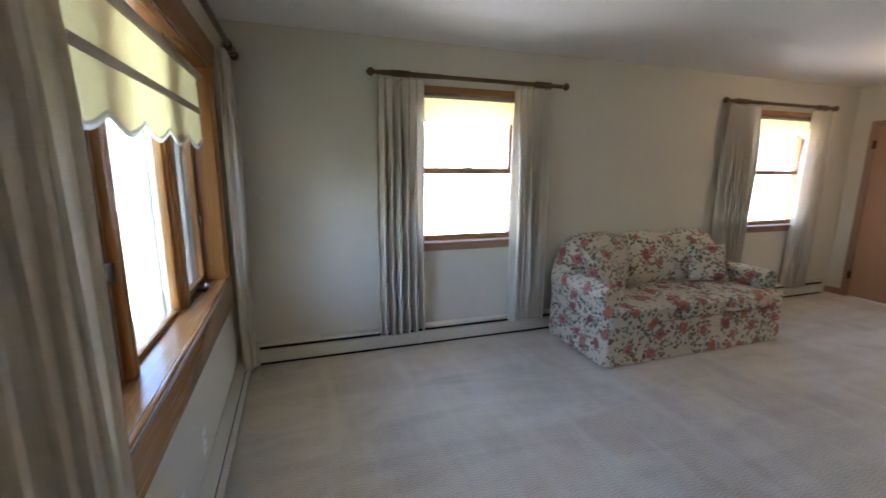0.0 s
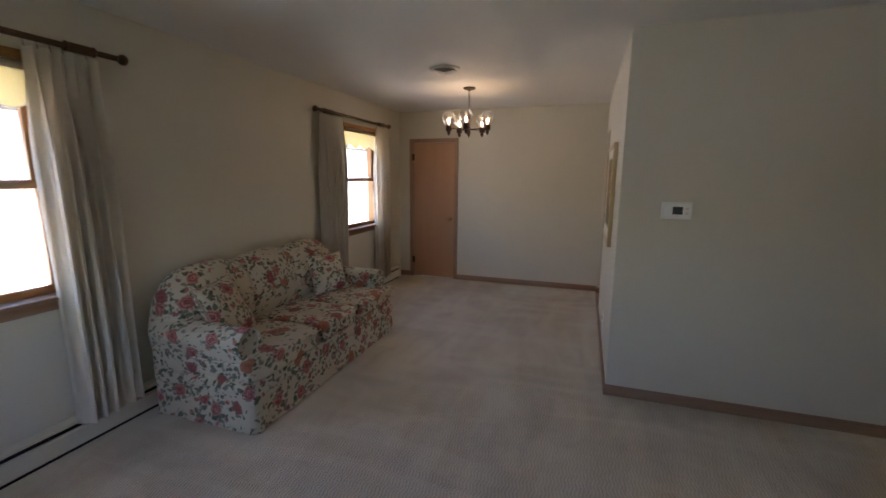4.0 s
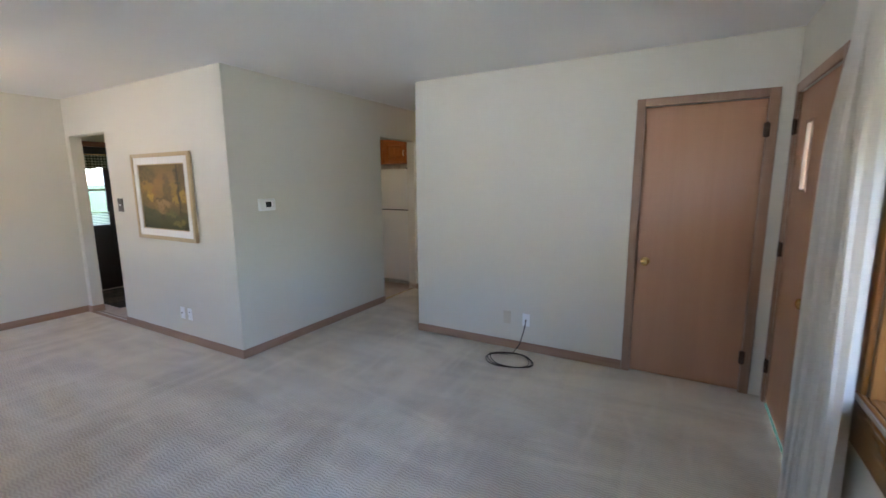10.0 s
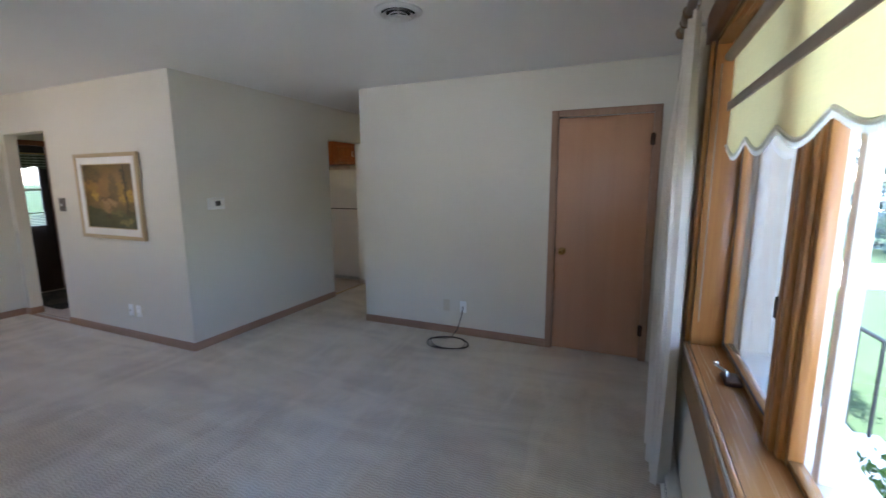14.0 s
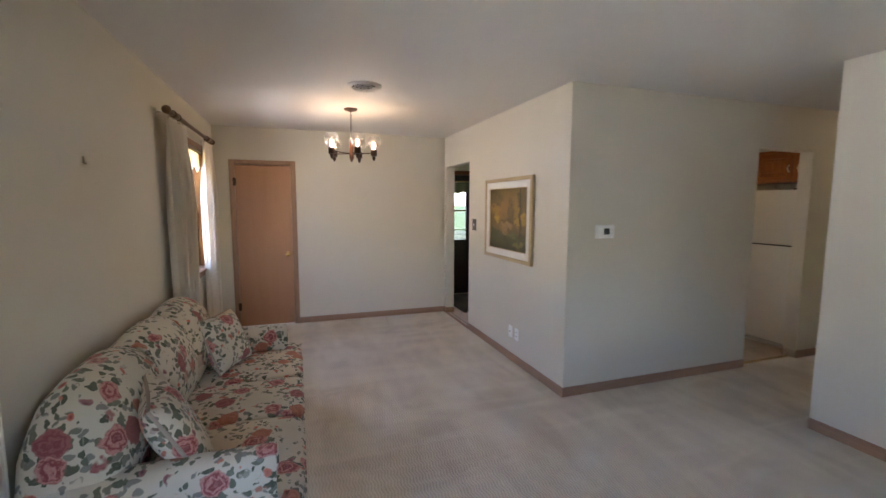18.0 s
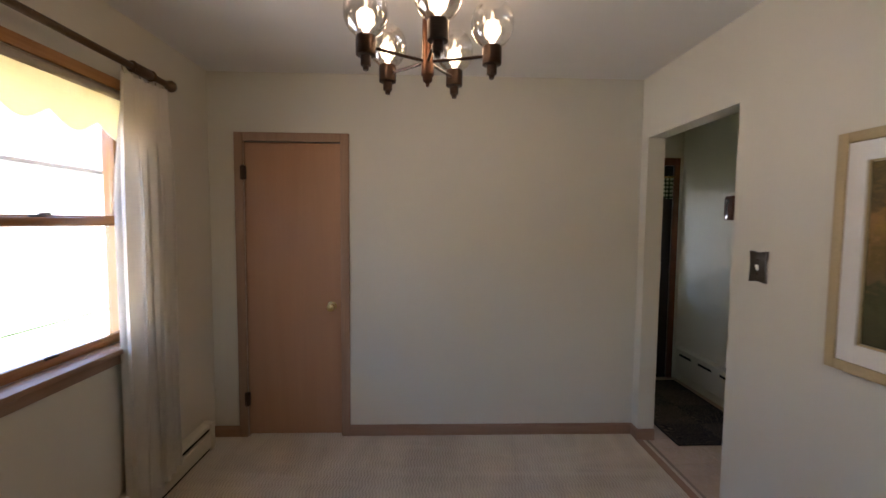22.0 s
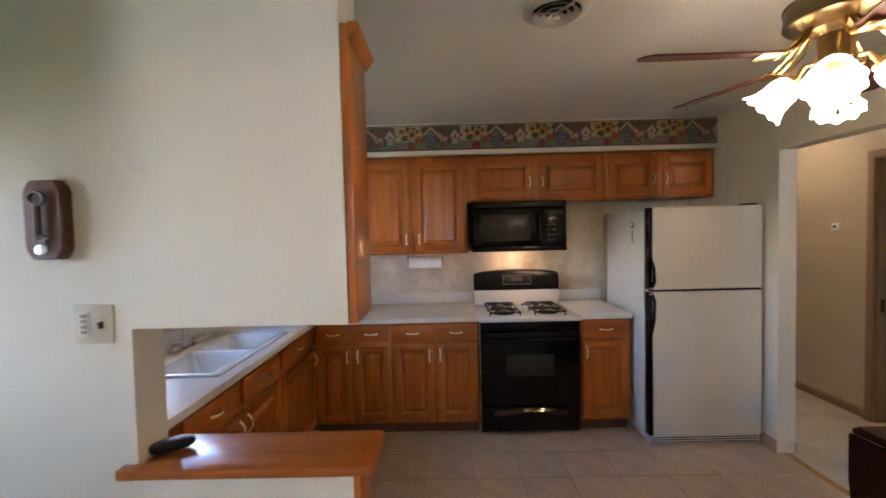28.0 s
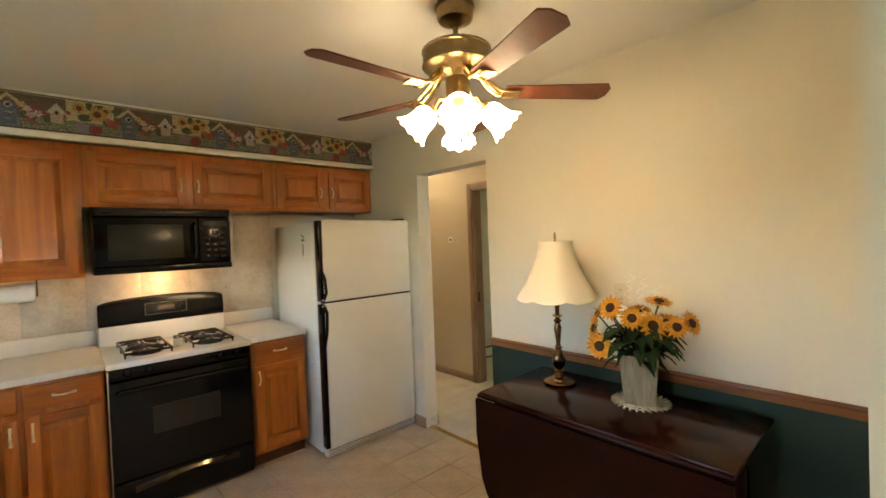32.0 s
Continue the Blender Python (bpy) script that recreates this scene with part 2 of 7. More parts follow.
def picture_material():
    """An autumn pond in loose brushwork: gold trees on both banks, tan sky, pale water, dark green ground."""
    n = Nodes("autumn_oil_painting")
    g = n.add("TexCoord").outputs["Generated"]
    x, y, z = n.sep(g)
    x = n.math("SUBTRACT", 1.0, x)
    dab = n.noise(1, 5, 0.7, n.mapped((20, 1, 24), at=g), 0.8)
    fine = n.noise(1, 4, 0.7, n.mapped((55, 1, 60), at=g), 0.5)
    wob = n.math("MULTIPLY_ADD", n.noise(1, 4, 0.65, n.mapped((7, 1, 8), at=g), 0.8), 0.30, -0.15)
    xw, zw = n.math("ADD", x, wob), n.math("SUBTRACT", z, wob)
    col = n.ramp(zw, (0.0, (0.060, 0.058, 0.018)), (0.20, (0.085, 0.080, 0.026)), (0.34, (0.17, 0.105, 0.036)), (0.46, (0.23, 0.130, 0.042)), (0.72, (0.30, 0.165, 0.045)), (1.0, (0.17, 0.110, 0.030)))

    def mass(cx, cz, rx, rz, c, soft=0.35):
        dx = n.math("DIVIDE", n.math("SUBTRACT", xw, cx), rx)
        dz = n.math("DIVIDE", n.math("SUBTRACT", zw, cz), rz)
        d = n.math("SQRT", n.math("ADD", n.math("MULTIPLY", dx, dx), n.math("MULTIPLY", dz, dz)))
        return n.mix(n.math("MULTIPLY", n.ramp(d, (1 - soft, 1.0), (1.0, 0.0)), n.ramp(dab, (0.36, 0.25), (0.52, 1.0))), col, c)

    for cx, cz, rx, rz, c in (
        (0.10, 0.86, 0.30, 0.16, (0.10, 0.068, 0.022)), (0.95, 0.70, 0.16, 0.42, (0.115, 0.075, 0.024)), (0.60, 0.62, 0.09, 0.26, (0.135, 0.085, 0.032)),
        (0.48, 0.38, 0.20, 0.07, (0.36, 0.22, 0.10)), (0.44, 0.30, 0.12, 0.06, (0.34, 0.20, 0.09)), (0.30, 0.40, 0.05, 0.14, (0.24, 0.15, 0.04)),
        (0.16, 0.62, 0.14, 0.15, (0.32, 0.19, 0.024)), (0.07, 0.50, 0.10, 0.14, (0.15, 0.10, 0.022)), (0.29, 0.58, 0.06, 0.09, (0.30, 0.15, 0.03)), (0.20, 0.52, 0.09, 0.06, (0.48, 0.30, 0.035)),
        (0.74, 0.56, 0.10, 0.17, (0.31, 0.19, 0.030)), (0.72, 0.48, 0.07, 0.08, (0.46, 0.28, 0.04)), (0.92, 0.50, 0.09, 0.13, (0.42, 0.25, 0.035)), (0.82, 0.80, 0.055, 0.22, (0.07, 0.058, 0.016)), (0.83, 0.50, 0.05, 0.22, (0.095, 0.065, 0.018)),
        (0.45, 0.46, 0.34, 0.018, (0.075, 0.05, 0.018)), (0.14, 0.26, 0.20, 0.08, (0.06, 0.062, 0.016)), (0.44, 0.19, 0.06, 0.05, (0.07, 0.05, 0.02)), (0.62, 0.24, 0.16, 0.04, (0.16, 0.14, 0.04)), (0.80, 0.10, 0.20, 0.06, (0.21, 0.17, 0.05)), (0.88, 0.24, 0.14, 0.06, (0.075, 0.06, 0.018)),
    ):
        col = mass(cx, cz, rx, rz, c)
    trunk = n.math("ABSOLUTE", n.math("SUBTRACT", n.math("MULTIPLY_ADD", wob, 0.12, x), 0.825))
    col = n.mix(n.math("MULTIPLY", n.ramp(trunk, (0.008, 0.85), (0.016, 0.0)), n.ramp(z, (0.22, 0.0), (0.27, 1.0))), col, (0.035, 0.022, 0.010))
    col = n.mix(n.math("MULTIPLY", n.ramp(fine, (0.54, 0.0), (0.68, 0.35)), n.ramp(z, (0.3, 0.3), (0.45, 1.0))), col, (0.33, 0.21, 0.06))
    col = n.mix(n.ramp(dab, (0.33, 0.35), (0.44, 0.0)), col, (0.045, 0.032, 0.014))
    n.bump(dab, 0.3, 0.002)
    return n.done(col, 0.45)


def border_material():
    """A repeating garden print: sunflowers on cream, blue and cream birdhouses, pots, roses, weathered boards and grass."""
    n = Nodes("garden_wallpaper_border")
    x, y, z = n.sep()
    at = n.add("CombineXYZ", {0: x, 1: 0.0, 2: z}).outputs[0]
    wob = n.math("MULTIPLY_ADD", n.noise(90, 3, 0.65, at=at), 0.030, -0.015)
    u = n.math("DIVIDE", n.math("FLOORED_MODULO", n.math("SUBTRACT", 6.272, x), 0.53), 0.53)
    v = n.math("DIVIDE", n.math("SUBTRACT", z, 2.222), 0.202)
    uw, vw = n.math("MULTIPLY_ADD", wob, 1.4, u), n.math("MULTIPLY_ADD", wob, 3.2, v)
    leafy = n.noise(95, 3, 0.7, at)
    fleck = n.noise(170, 2, 0.6, n.mapped(loc=(5, 0, 3), at=at))
    boards = n.noise(1, 4, 0.7, n.mapped((14, 1, 160), at=at))
    col = n.ramp(boards, (0.35, (0.085, 0.055, 0.030)), (0.65, (0.17, 0.115, 0.065)))

    def band(a, lo, hi):
        return n.math("MULTIPLY", n.math("GREATER_THAN", a, lo), n.math("LESS_THAN", a, hi))

    def blob(cu, cv, ru, rv, petals=0, square=False):
        du = n.math("DIVIDE", n.math("SUBTRACT", uw, cu), ru)
        dv = n.math("DIVIDE", n.math("SUBTRACT", vw, cv), rv)
        if square:
            d = n.math("MAXIMUM", n.math("ABSOLUTE", du), n.math("ABSOLUTE", dv))
        else:
            d = n.math("SQRT", n.math("ADD", n.math("MULTIPLY", du, du), n.math("MULTIPLY", dv, dv)))
        if petals:
            d = n.math("ADD", d, n.math("MULTIPLY", n.math("SINE", n.math("MULTIPLY", n.math("ARCTAN2", dv, du), float(petals))), 0.16))
        return n.ramp(d, (0.88, 1.0), (1.0, 0.0))

    def lay(mask, c):
        return n.mix(mask, col, c)

    col = lay(n.math("MULTIPLY", band(uw, 0.0, 0.42), n.math("GREATER_THAN", vw, 0.35)), (0.50, 0.40, 0.22))
    grass = n.math("LESS_THAN", n.math("MULTIPLY_ADD", leafy, -0.35, v), 0.20)
    col = lay(grass, n.ramp(leafy, (0.36, (0.055, 0.065, 0.035)), (0.50, (0.15, 0.16, 0.10)), (0.62, (0.30, 0.30, 0.20))))
    # leaves and stems behind the blooms
    for cu, cv, ru, rv in ((0.20, 0.85, 0.035, 0.13), (0.29, 0.84, 0.05, 0.09), (0.16, 0.50, 0.07, 0.12), (0.36, 0.44, 0.05, 0.14), (0.70, 0.36, 0.08, 0.12), (0.45, 0.80, 0.06, 0.07), (0.86, 0.32, 0.05, 0.10)):
        col = lay(blob(cu, cv, ru, rv), (0.050, 0.075, 0.032))
    # pots and bowls
    for cu, cv, ru, rv, c in ((0.12, 0.20, 0.065, 0.16, (0.23, 0.17, 0.19)), (0.25, 0.17, 0.065, 0.16, (0.24, 0.028, 0.030)), (0.40, 0.40, 0.060, 0.13, (0.30, 0.065, 0.040)), (0.36, 0.50, 0.035, 0.08, (0.38, 0.10, 0.06))):
        col = lay(blob(cu, cv, ru, rv), c)
    # blue birdhouse with a cream gable
    col = lay(blob(0.555, 0.36, 0.070, 0.32, square=True), n.ramp(boards, (0.4, (0.055, 0.075, 0.12)), (0.62, (0.12, 0.15, 0.20))))
    gable = n.math("ADD", n.math("MULTIPLY", n.math("ABSOLUTE", n.math("SUBTRACT", uw, 0.555)), 2.6), vw)
    col = lay(n.math("MULTIPLY", band(gable, 0.84, 0.95), n.math("GREATER_THAN", vw, 0.62)), (0.48, 0.42, 0.26))
    for cu, cv, ru, rv, c in ((0.555, 0.62, 0.032, 0.085, (0.40, 0.38, 0.34)), (0.555, 0.61, 0.020, 0.055, (0.012, 0.014, 0.025)), (0.555, 0.40, 0.040, 0.018, (0.30, 0.28, 0.26)), (0.545, 0.24, 0.030, 0.03, (0.26, 0.18, 0.15))):
        col = lay(blob(cu, cv, ru, rv), c)
    # roses
    for cu, cv, ru, rv, c in ((0.65, 0.66, 0.034, 0.09, (0.52, 0.30, 0.14)), (0.70, 0.56, 0.036, 0.09, (0.52, 0.36, 0.30)), (0.75, 0.62, 0.034, 0.085, (0.26, 0.035, 0.035)), (0.72, 0.40, 0.040, 0.09, (0.44, 0.24, 0.20)), (0.78, 0.46, 0.036, 0.08, (0.56, 0.46, 0.40)), (0.78, 0.46, 0.013, 0.03, (0.12, 0.03, 0.02)), (0.83, 0.50, 0.028, 0.07, (0.28, 0.045, 0.045)), (0.68, 0.24, 0.034, 0.07, (0.30, 0.07, 0.05)), (0.74, 0.20, 0.04, 0.06, (0.20, 0.06, 0.05)), (0.02, 0.58, 0.025, 0.06, (0.28, 0.05, 0.05))):
        col = lay(blob(cu, cv, ru, rv, 5), c)
    # cream birdhouse with a white gable
    col = lay(blob(0.925, 0.42, 0.055, 0.18, square=True), (0.44, 0.34, 0.27))
    gable = n.math("ADD", n.math("MULTIPLY", n.math("ABSOLUTE", n.math("SUBTRACT", uw, 0.925)), 3.4), vw)
    col = lay(n.math("MULTIPLY", band(gable, 0.64, 0.82), n.math("GREATER_THAN", vw, 0.52)), (0.50, 0.45, 0.37))
    col = lay(blob(0.925, 0.54, 0.018, 0.05), (0.02, 0.02, 0.02))
    # sunflowers
    for cu, cv, r in ((0.11, 0.76, 0.060), (0.265, 0.64, 0.085), (0.345, 0.76, 0.048)):
        col = lay(blob(cu, cv, r, r * 2.6, 11), (0.44, 0.255, 0.06))
        col = lay(blob(cu, cv, r * 0.46, r * 1.2), (0.12, 0.028, 0.014))
    col = lay(n.ramp(fleck, (0.38, 0.75), (0.50, 0.0)), (0.028, 0.022, 0.018))
    col = lay(n.ramp(fleck, (0.58, 0.0), (0.68, 0.45)), (0.50, 0.44, 0.34))
    col = lay(n.math("GREATER_THAN", v, 0.955), (0.50, 0.44, 0.30))
    col = lay(n.math("GREATER_THAN", v, 0.975), (0.05, 0.03, 0.02))
    col = lay(n.math("LESS_THAN", v, 0.03), (0.05, 0.03, 0.02))
    return n.done(col, 0.7)


def backsplash_material():
    n = Nodes("mottled_stone_backsplash")
    cloud = n.noise(5, 5, 0.65)
    vein = n.noise(14, 4, 0.7, dist=1.5)
    col = n.ramp(cloud, (0.3, (0.50, 0.42, 0.32)), (0.5, (0.66, 0.585, 0.47)), (0.72, (0.76, 0.70, 0.60)))
    col = n.mix(n.ramp(vein, (0.47, 0.0), (0.5, 0.35), (0.53, 0.0)), col, (0.36, 0.30, 0.24))
    return n.done(col, 0.4)


def rug_material():
    """Dark rug with leaf scrolls in squares."""
    n = Nodes("dark_leaf_rug")
    x, y, z = n.sep()
    ck = n.add("TexChecker", {"Vector": n.co, "Scale": 3.2}).outputs["Fac"]
    base = n.mix(ck, (0.012, 0.011, 0.010), (0.045, 0.036, 0.026))
    v = n.add("TexVoronoi", {"Vector": n.co, "Scale": 14.0, "Randomness": 0.9}, feature="F1").outputs["Distance"]
    scroll = n.math("SINE", n.math("ADD", n.math("MULTIPLY", v, 30.0), n.math("MULTIPLY", n.noise(9, 2), 8.0)))
    col = n.mix(n.ramp(scroll, (0.55, 0.0), (0.75, 0.7)), base, (0.15, 0.125, 0.09))
    n.bump(n.noise(300, 2), 0.4, 0.004)
    return n.done(col, 0.95)


def grass_material():
    n = Nodes("mown_lawn")
    big, mid, fine = n.noise(0.15, 4), n.noise(2.5, 4), n.noise(40, 3)
    col = n.ramp(n.math("ADD", n.math("MULTIPLY", mid, 0.5), n.math("MULTIPLY", fine, 0.5)), (0.3, (0.020, 0.038, 0.015)), (0.7, (0.045, 0.072, 0.033)))
    col = n.mix(n.ramp(big, (0.4, 0.0), (0.7, 0.4)), col, (0.058, 0.082, 0.042))
    n.bump(fine, 0.6, 0.03)
    return n.done(col, 0.95, Specular_IOR_Level=0.05)


def foliage(name, dark, light, scale=4.0):
    n = Nodes(name)
    isl = n.add("NewGeometry").outputs["Random Per Island"]
    f = n.math("ADD", n.math("MULTIPLY", isl, 0.6), n.math("MULTIPLY", n.noise(scale, 3), 0.4))
    return n.done(n.ramp(f, (0.2, dark), (0.8, light)), 0.75, Specular_IOR_Level=0.12)


WALL = wall_paint("cream_wall_paint", (0.68, 0.64, 0.535))
WALL_KIT = wall_paint("pale_kitchen_wall_paint", (0.735, 0.695, 0.56))
WALL_GREEN = wall_paint("dark_green_wall_paint", (0.004, 0.021, 0.011))
WALL_HALL = wall_paint("tan_hall_wall_paint", (0.62, 0.52, 0.37))
CEIL = wall_paint("white_ceiling_paint", (0.80, 0.78, 0.74))
CARPET = carpet_material()
VINYL = vinyl_material()
TRIM = wood("stained_trim", (0.40, 0.255, 0.165), (0.30, 0.175, 0.105), 2, 0.42)
TRIM_X = wood("stained_trim_long", (0.40, 0.255, 0.165), (0.30, 0.175, 0.105), 0, 0.42)
TRIM_Y = wood("stained_trim_cross", (0.40, 0.255, 0.165), (0.30, 0.175, 0.105), 1, 0.42)
DOOR = wood("birch_door_veneer", (0.52, 0.295, 0.17), (0.46, 0.25, 0.138), 2, 0.38, 0.6, 0.6)
GLASS_MESH = glass_material("glass_behind_insect_screen", (0.64, 0.65, 0.67))
# Back door glass, greyed so that less daylight enters the kitchen.
GLASS_DIM = glass_material("greyed_window_glass", (0.74, 0.74, 0.76))
PINE = wood("varnished_pine", (0.42, 0.20, 0.055), (0.26, 0.10, 0.024), 2, 0.25, coat=0.4)
PINE_Y = wood("varnished_pine_sill", (0.46, 0.23, 0.08), (0.30, 0.125, 0.035), 1, 0.2, coat=0.4)
PINE_X = wood("varnished_pine_cross", (0.46, 0.23, 0.08), (0.30, 0.125, 0.035), 0, 0.25, coat=0.4)
CHERRY_Y = wood("red_brown_board", (0.24, 0.085, 0.03), (0.13, 0.042, 0.015), 1, 0.3, coat=0.3)
OAK = wood("honey_oak", (0.60, 0.190, 0.028), (0.29, 0.076, 0.011), 2, 0.26, 1.4, 0.8, coat=0.25, spec=0.35)
OAK_X = wood("honey_oak_rail", (0.55, 0.170, 0.025), (0.27, 0.070, 0.010), 0, 0.26, 1.4, 0.8, coat=0.25, spec=0.35)
MAHOG = wood("mahogany", (0.026, 0.007, 0.005), (0.016, 0.0045, 0.0035), 1, 0.16, 1.0, 0.3, coat=0.0, spec=0.16, relief=0.012)
WALNUT = wood("walnut_plaque", (0.19, 0.085, 0.05), (0.10, 0.04, 0.022), 2, 0.35)
BLADE = wood("rosewood_blade", (0.15, 0.045, 0.02), (0.07, 0.02, 0.009), 0, 0.35, 2.0)
FLORAL = floral_material()
LINEN = linen_material("cream_linen_drape", (0.86, 0.80, 0.70), 0.42)
SHADE_CLOTH = linen_material("cream_shade_cloth", (0.88, 0.81, 0.56), 0.60)
FRINGE = linen_material("white_cord_fringe", (0.90, 0.88, 0.82), 0.5)
TAUPE = plain("taupe_band", (0.36, 0.29, 0.22), 0.8)
HEATER = plain("cream_enamel", (0.70, 0.65, 0.53), 0.4, var=0.04)
DARK = plain("dark_slot", (0.012, 0.011, 0.010), 0.7)
BRASS = plain("polished_brass", (0.72, 0.50, 0.20), 0.22, 1.0, bump=0)
AGED = plain("antique_brass", (0.26, 0.19, 0.095), 0.29, 1.0, var=0.2, bump=0.02)
ROD = plain("brown_bronze_rod", (0.15, 0.095, 0.055), 0.34, 0.85, var=0.25, bump=0.02)
BRONZE = plain("dark_bronze", (0.055, 0.032, 0.022), 0.32, 0.7, var=0.2)
COPPER = plain("worn_copper_bronze", (0.13, 0.06, 0.035), 0.3, 0.8, var=0.2)
PEWTER = plain("pewter", (0.14, 0.125, 0.11), 0.38, 0.9, var=0.25)
STEEL = plain("brushed_steel", (0.62, 0.60, 0.56), 0.25, 1.0, bump=0)
HINGE = plain("bronzed_hinge", (0.07, 0.04, 0.025), 0.4, 0.7)
WHITE = plain("white_plastic", (0.88, 0.88, 0.86), 0.4, var=0.02)
IVORY = plain("ivory_plastic", (0.62, 0.56, 0.42), 0.4, var=0.03)
VENT_WHITE = plain("white_vent_enamel", (0.72, 0.70, 0.66), 0.4, var=0.03)
GLASS = glass_material("window_glass")
BULB_GLASS = glass_material("clear_globe_glass", (0.90, 0.90, 0.90), 0.24, 1.3)
FRIDGE_MAT = plain("almond_white_enamel", (0.70, 0.68, 0.61), 0.33, var=0.025, fine=220, bump=0.08)
BLACK = plain("black_enamel", (0.005, 0.005, 0.006), 0.16, var=0.1, bump=0, Specular_IOR_Level=0.3)
IRON = plain("black_cast_iron", (0.008, 0.008, 0.008), 0.55, fine=200, bump=0.2)
SMOKED = plain("smoked_oven_glass", (0.022, 0.020, 0.016), 0.28, bump=0, Specular_IOR_Level=0.4)
STOVE_WHITE = plain("white_stove_enamel", (0.78, 0.76, 0.71), 0.2, var=0.02, bump=0)
LAMINATE = plain("pale_laminate", (0.76, 0.74, 0.70), 0.3, var=0.05, scale=20, fine=300, bump=0.01)
SINK_MAT = plain("white_cast_sink", (0.82, 0.82, 0.80), 0.15, var=0.02, bump=0)
SPLASH = backsplash_material()
BORDER = border_material()
WHITE_TRIM = plain("white_painted_trim", (0.78, 0.75, 0.66), 0.45, var=0.03)
RUG = rug_material()
CABLE = plain("brown_cable", (0.035, 0.022, 0.015), 0.45, bump=0)
PAPER = plain("paper_towel", (0.84, 0.83, 0.80), 0.95, var=0.02, fine=120, bump=0.4)
SILK = plain("ivory_silk_shade", (0.82, 0.74, 0.58), 0.8, var=0.04, fine=260, bump=0.15)
GRASS = grass_material()
ASPHALT = plain("asphalt", (0.055, 0.053, 0.05), 0.9, var=0.2, fine=40, bump=0.3)
CONCRETE = plain("pale_concrete", (0.54, 0.51, 0.46), 0.85, var=0.12, scale=0.8, fine=60, bump=0.2)
SIDING = plain("white_siding", (0.78, 0.77, 0.74), 0.6, var=0.04)
ROOF = plain("asphalt_shingle", (0.10, 0.085, 0.075), 0.9, var=0.25, fine=25, bump=0.3)
BARK = plain("grey_bark", (0.10, 0.075, 0.055), 0.9, var=0.3, fine=30, bump=0.6)
LEAF = foliage("green_leaves", (0.028, 0.06, 0.014), (0.09, 0.14, 0.035))
SPRUCE = foliage("blue_spruce_needles", (0.035, 0.062, 0.06), (0.13, 0.18, 0.175))
HEDGE = foliage("hedge_leaves", (0.05, 0.10, 0.022), (0.15, 0.24, 0.06))
RAIL_IRON = plain("black_painted_iron", (0.02, 0.02, 0.02), 0.5)


# ---- mesh helpers ----
def part(name, bm, material, parent=None, label="", smooth=38):
    """Links a bmesh as one mesh object under a thing."""
    me = bpy.data.meshes.new(name)
    bmesh.ops.recalc_face_normals(bm, faces=bm.faces)
    bm.to_mesh(me)
    bm.free()
    me.materials.append(material)
    if smooth:
        me.shade_smooth()
        me.set_sharp_from_angle(angle=radians(smooth))
    ob = new(name, me)
    if parent:
        ob.parent = parent
    if label:
        ob["label"] = label
    return ob


def thing(name, m, label, category, group="", kind=""):
    ob = new(name)
    ob.empty_display_size = 0.1
    ob.matrix_basis = m
    return tagged(ob, label, category, group, kind)


def box(x0, y0, z0, x1, y1, z1, bevel=0.0, bm=None, segs=2):
    """A box between two corners, its edges rounded."""
    one = bmesh.new()
    bmesh.ops.create_cube(one, size=1)
    bmesh.ops.scale(one, vec=(x1 - x0, y1 - y0, z1 - z0), verts=one.verts)
    bmesh.ops.translate(one, vec=((x0 + x1) / 2, (y0 + y1) / 2, (z0 + z1) / 2), verts=one.verts)
    if bevel:
        bmesh.ops.bevel(one, geom=one.edges[:], offset=bevel, segments=segs, profile=0.5, affect="EDGES", clamp_overlap=True)
    return joined(one, bm)


def joined(one, bm):
    if bm is None:
        return one
    tmp = bpy.data.meshes.new("tmp")
    one.to_mesh(tmp)
    one.free()
    bm.from_mesh(tmp)
    bpy.data.meshes.remove(tmp)
    return bm


def lathe(profile, segs=24, bm=None, wave=None):
    """Turns a profile of (radius, z) round z. wave: how a radius changes with the angle and the row."""
    one = bmesh.new()
    rings = []
    for i, (r, z) in enumerate(profile):
        ring = []
        for k in range(segs):
            a = 2 * math.pi * k / segs
            q, dz = (wave(a, i) if wave else (1.0, 0.0))
            ring.append(one.verts.new((r * q * math.cos(a), r * q * math.sin(a), z + dz)))
        rings.append(ring)
    for a, b in zip(rings, rings[1:]):
        for k in range(segs):
            one.faces.new((a[k], a[(k + 1) % segs], b[(k + 1) % segs], b[k]))
    for ring, r in ((rings[0], profile[0][0]), (rings[-1], profile[-1][0])):
        if r > 1e-4 and not wave:
            one.faces.new(ring)
    bmesh.ops.remove_doubles(one, verts=one.verts, dist=1e-5)
    return joined(one, bm)


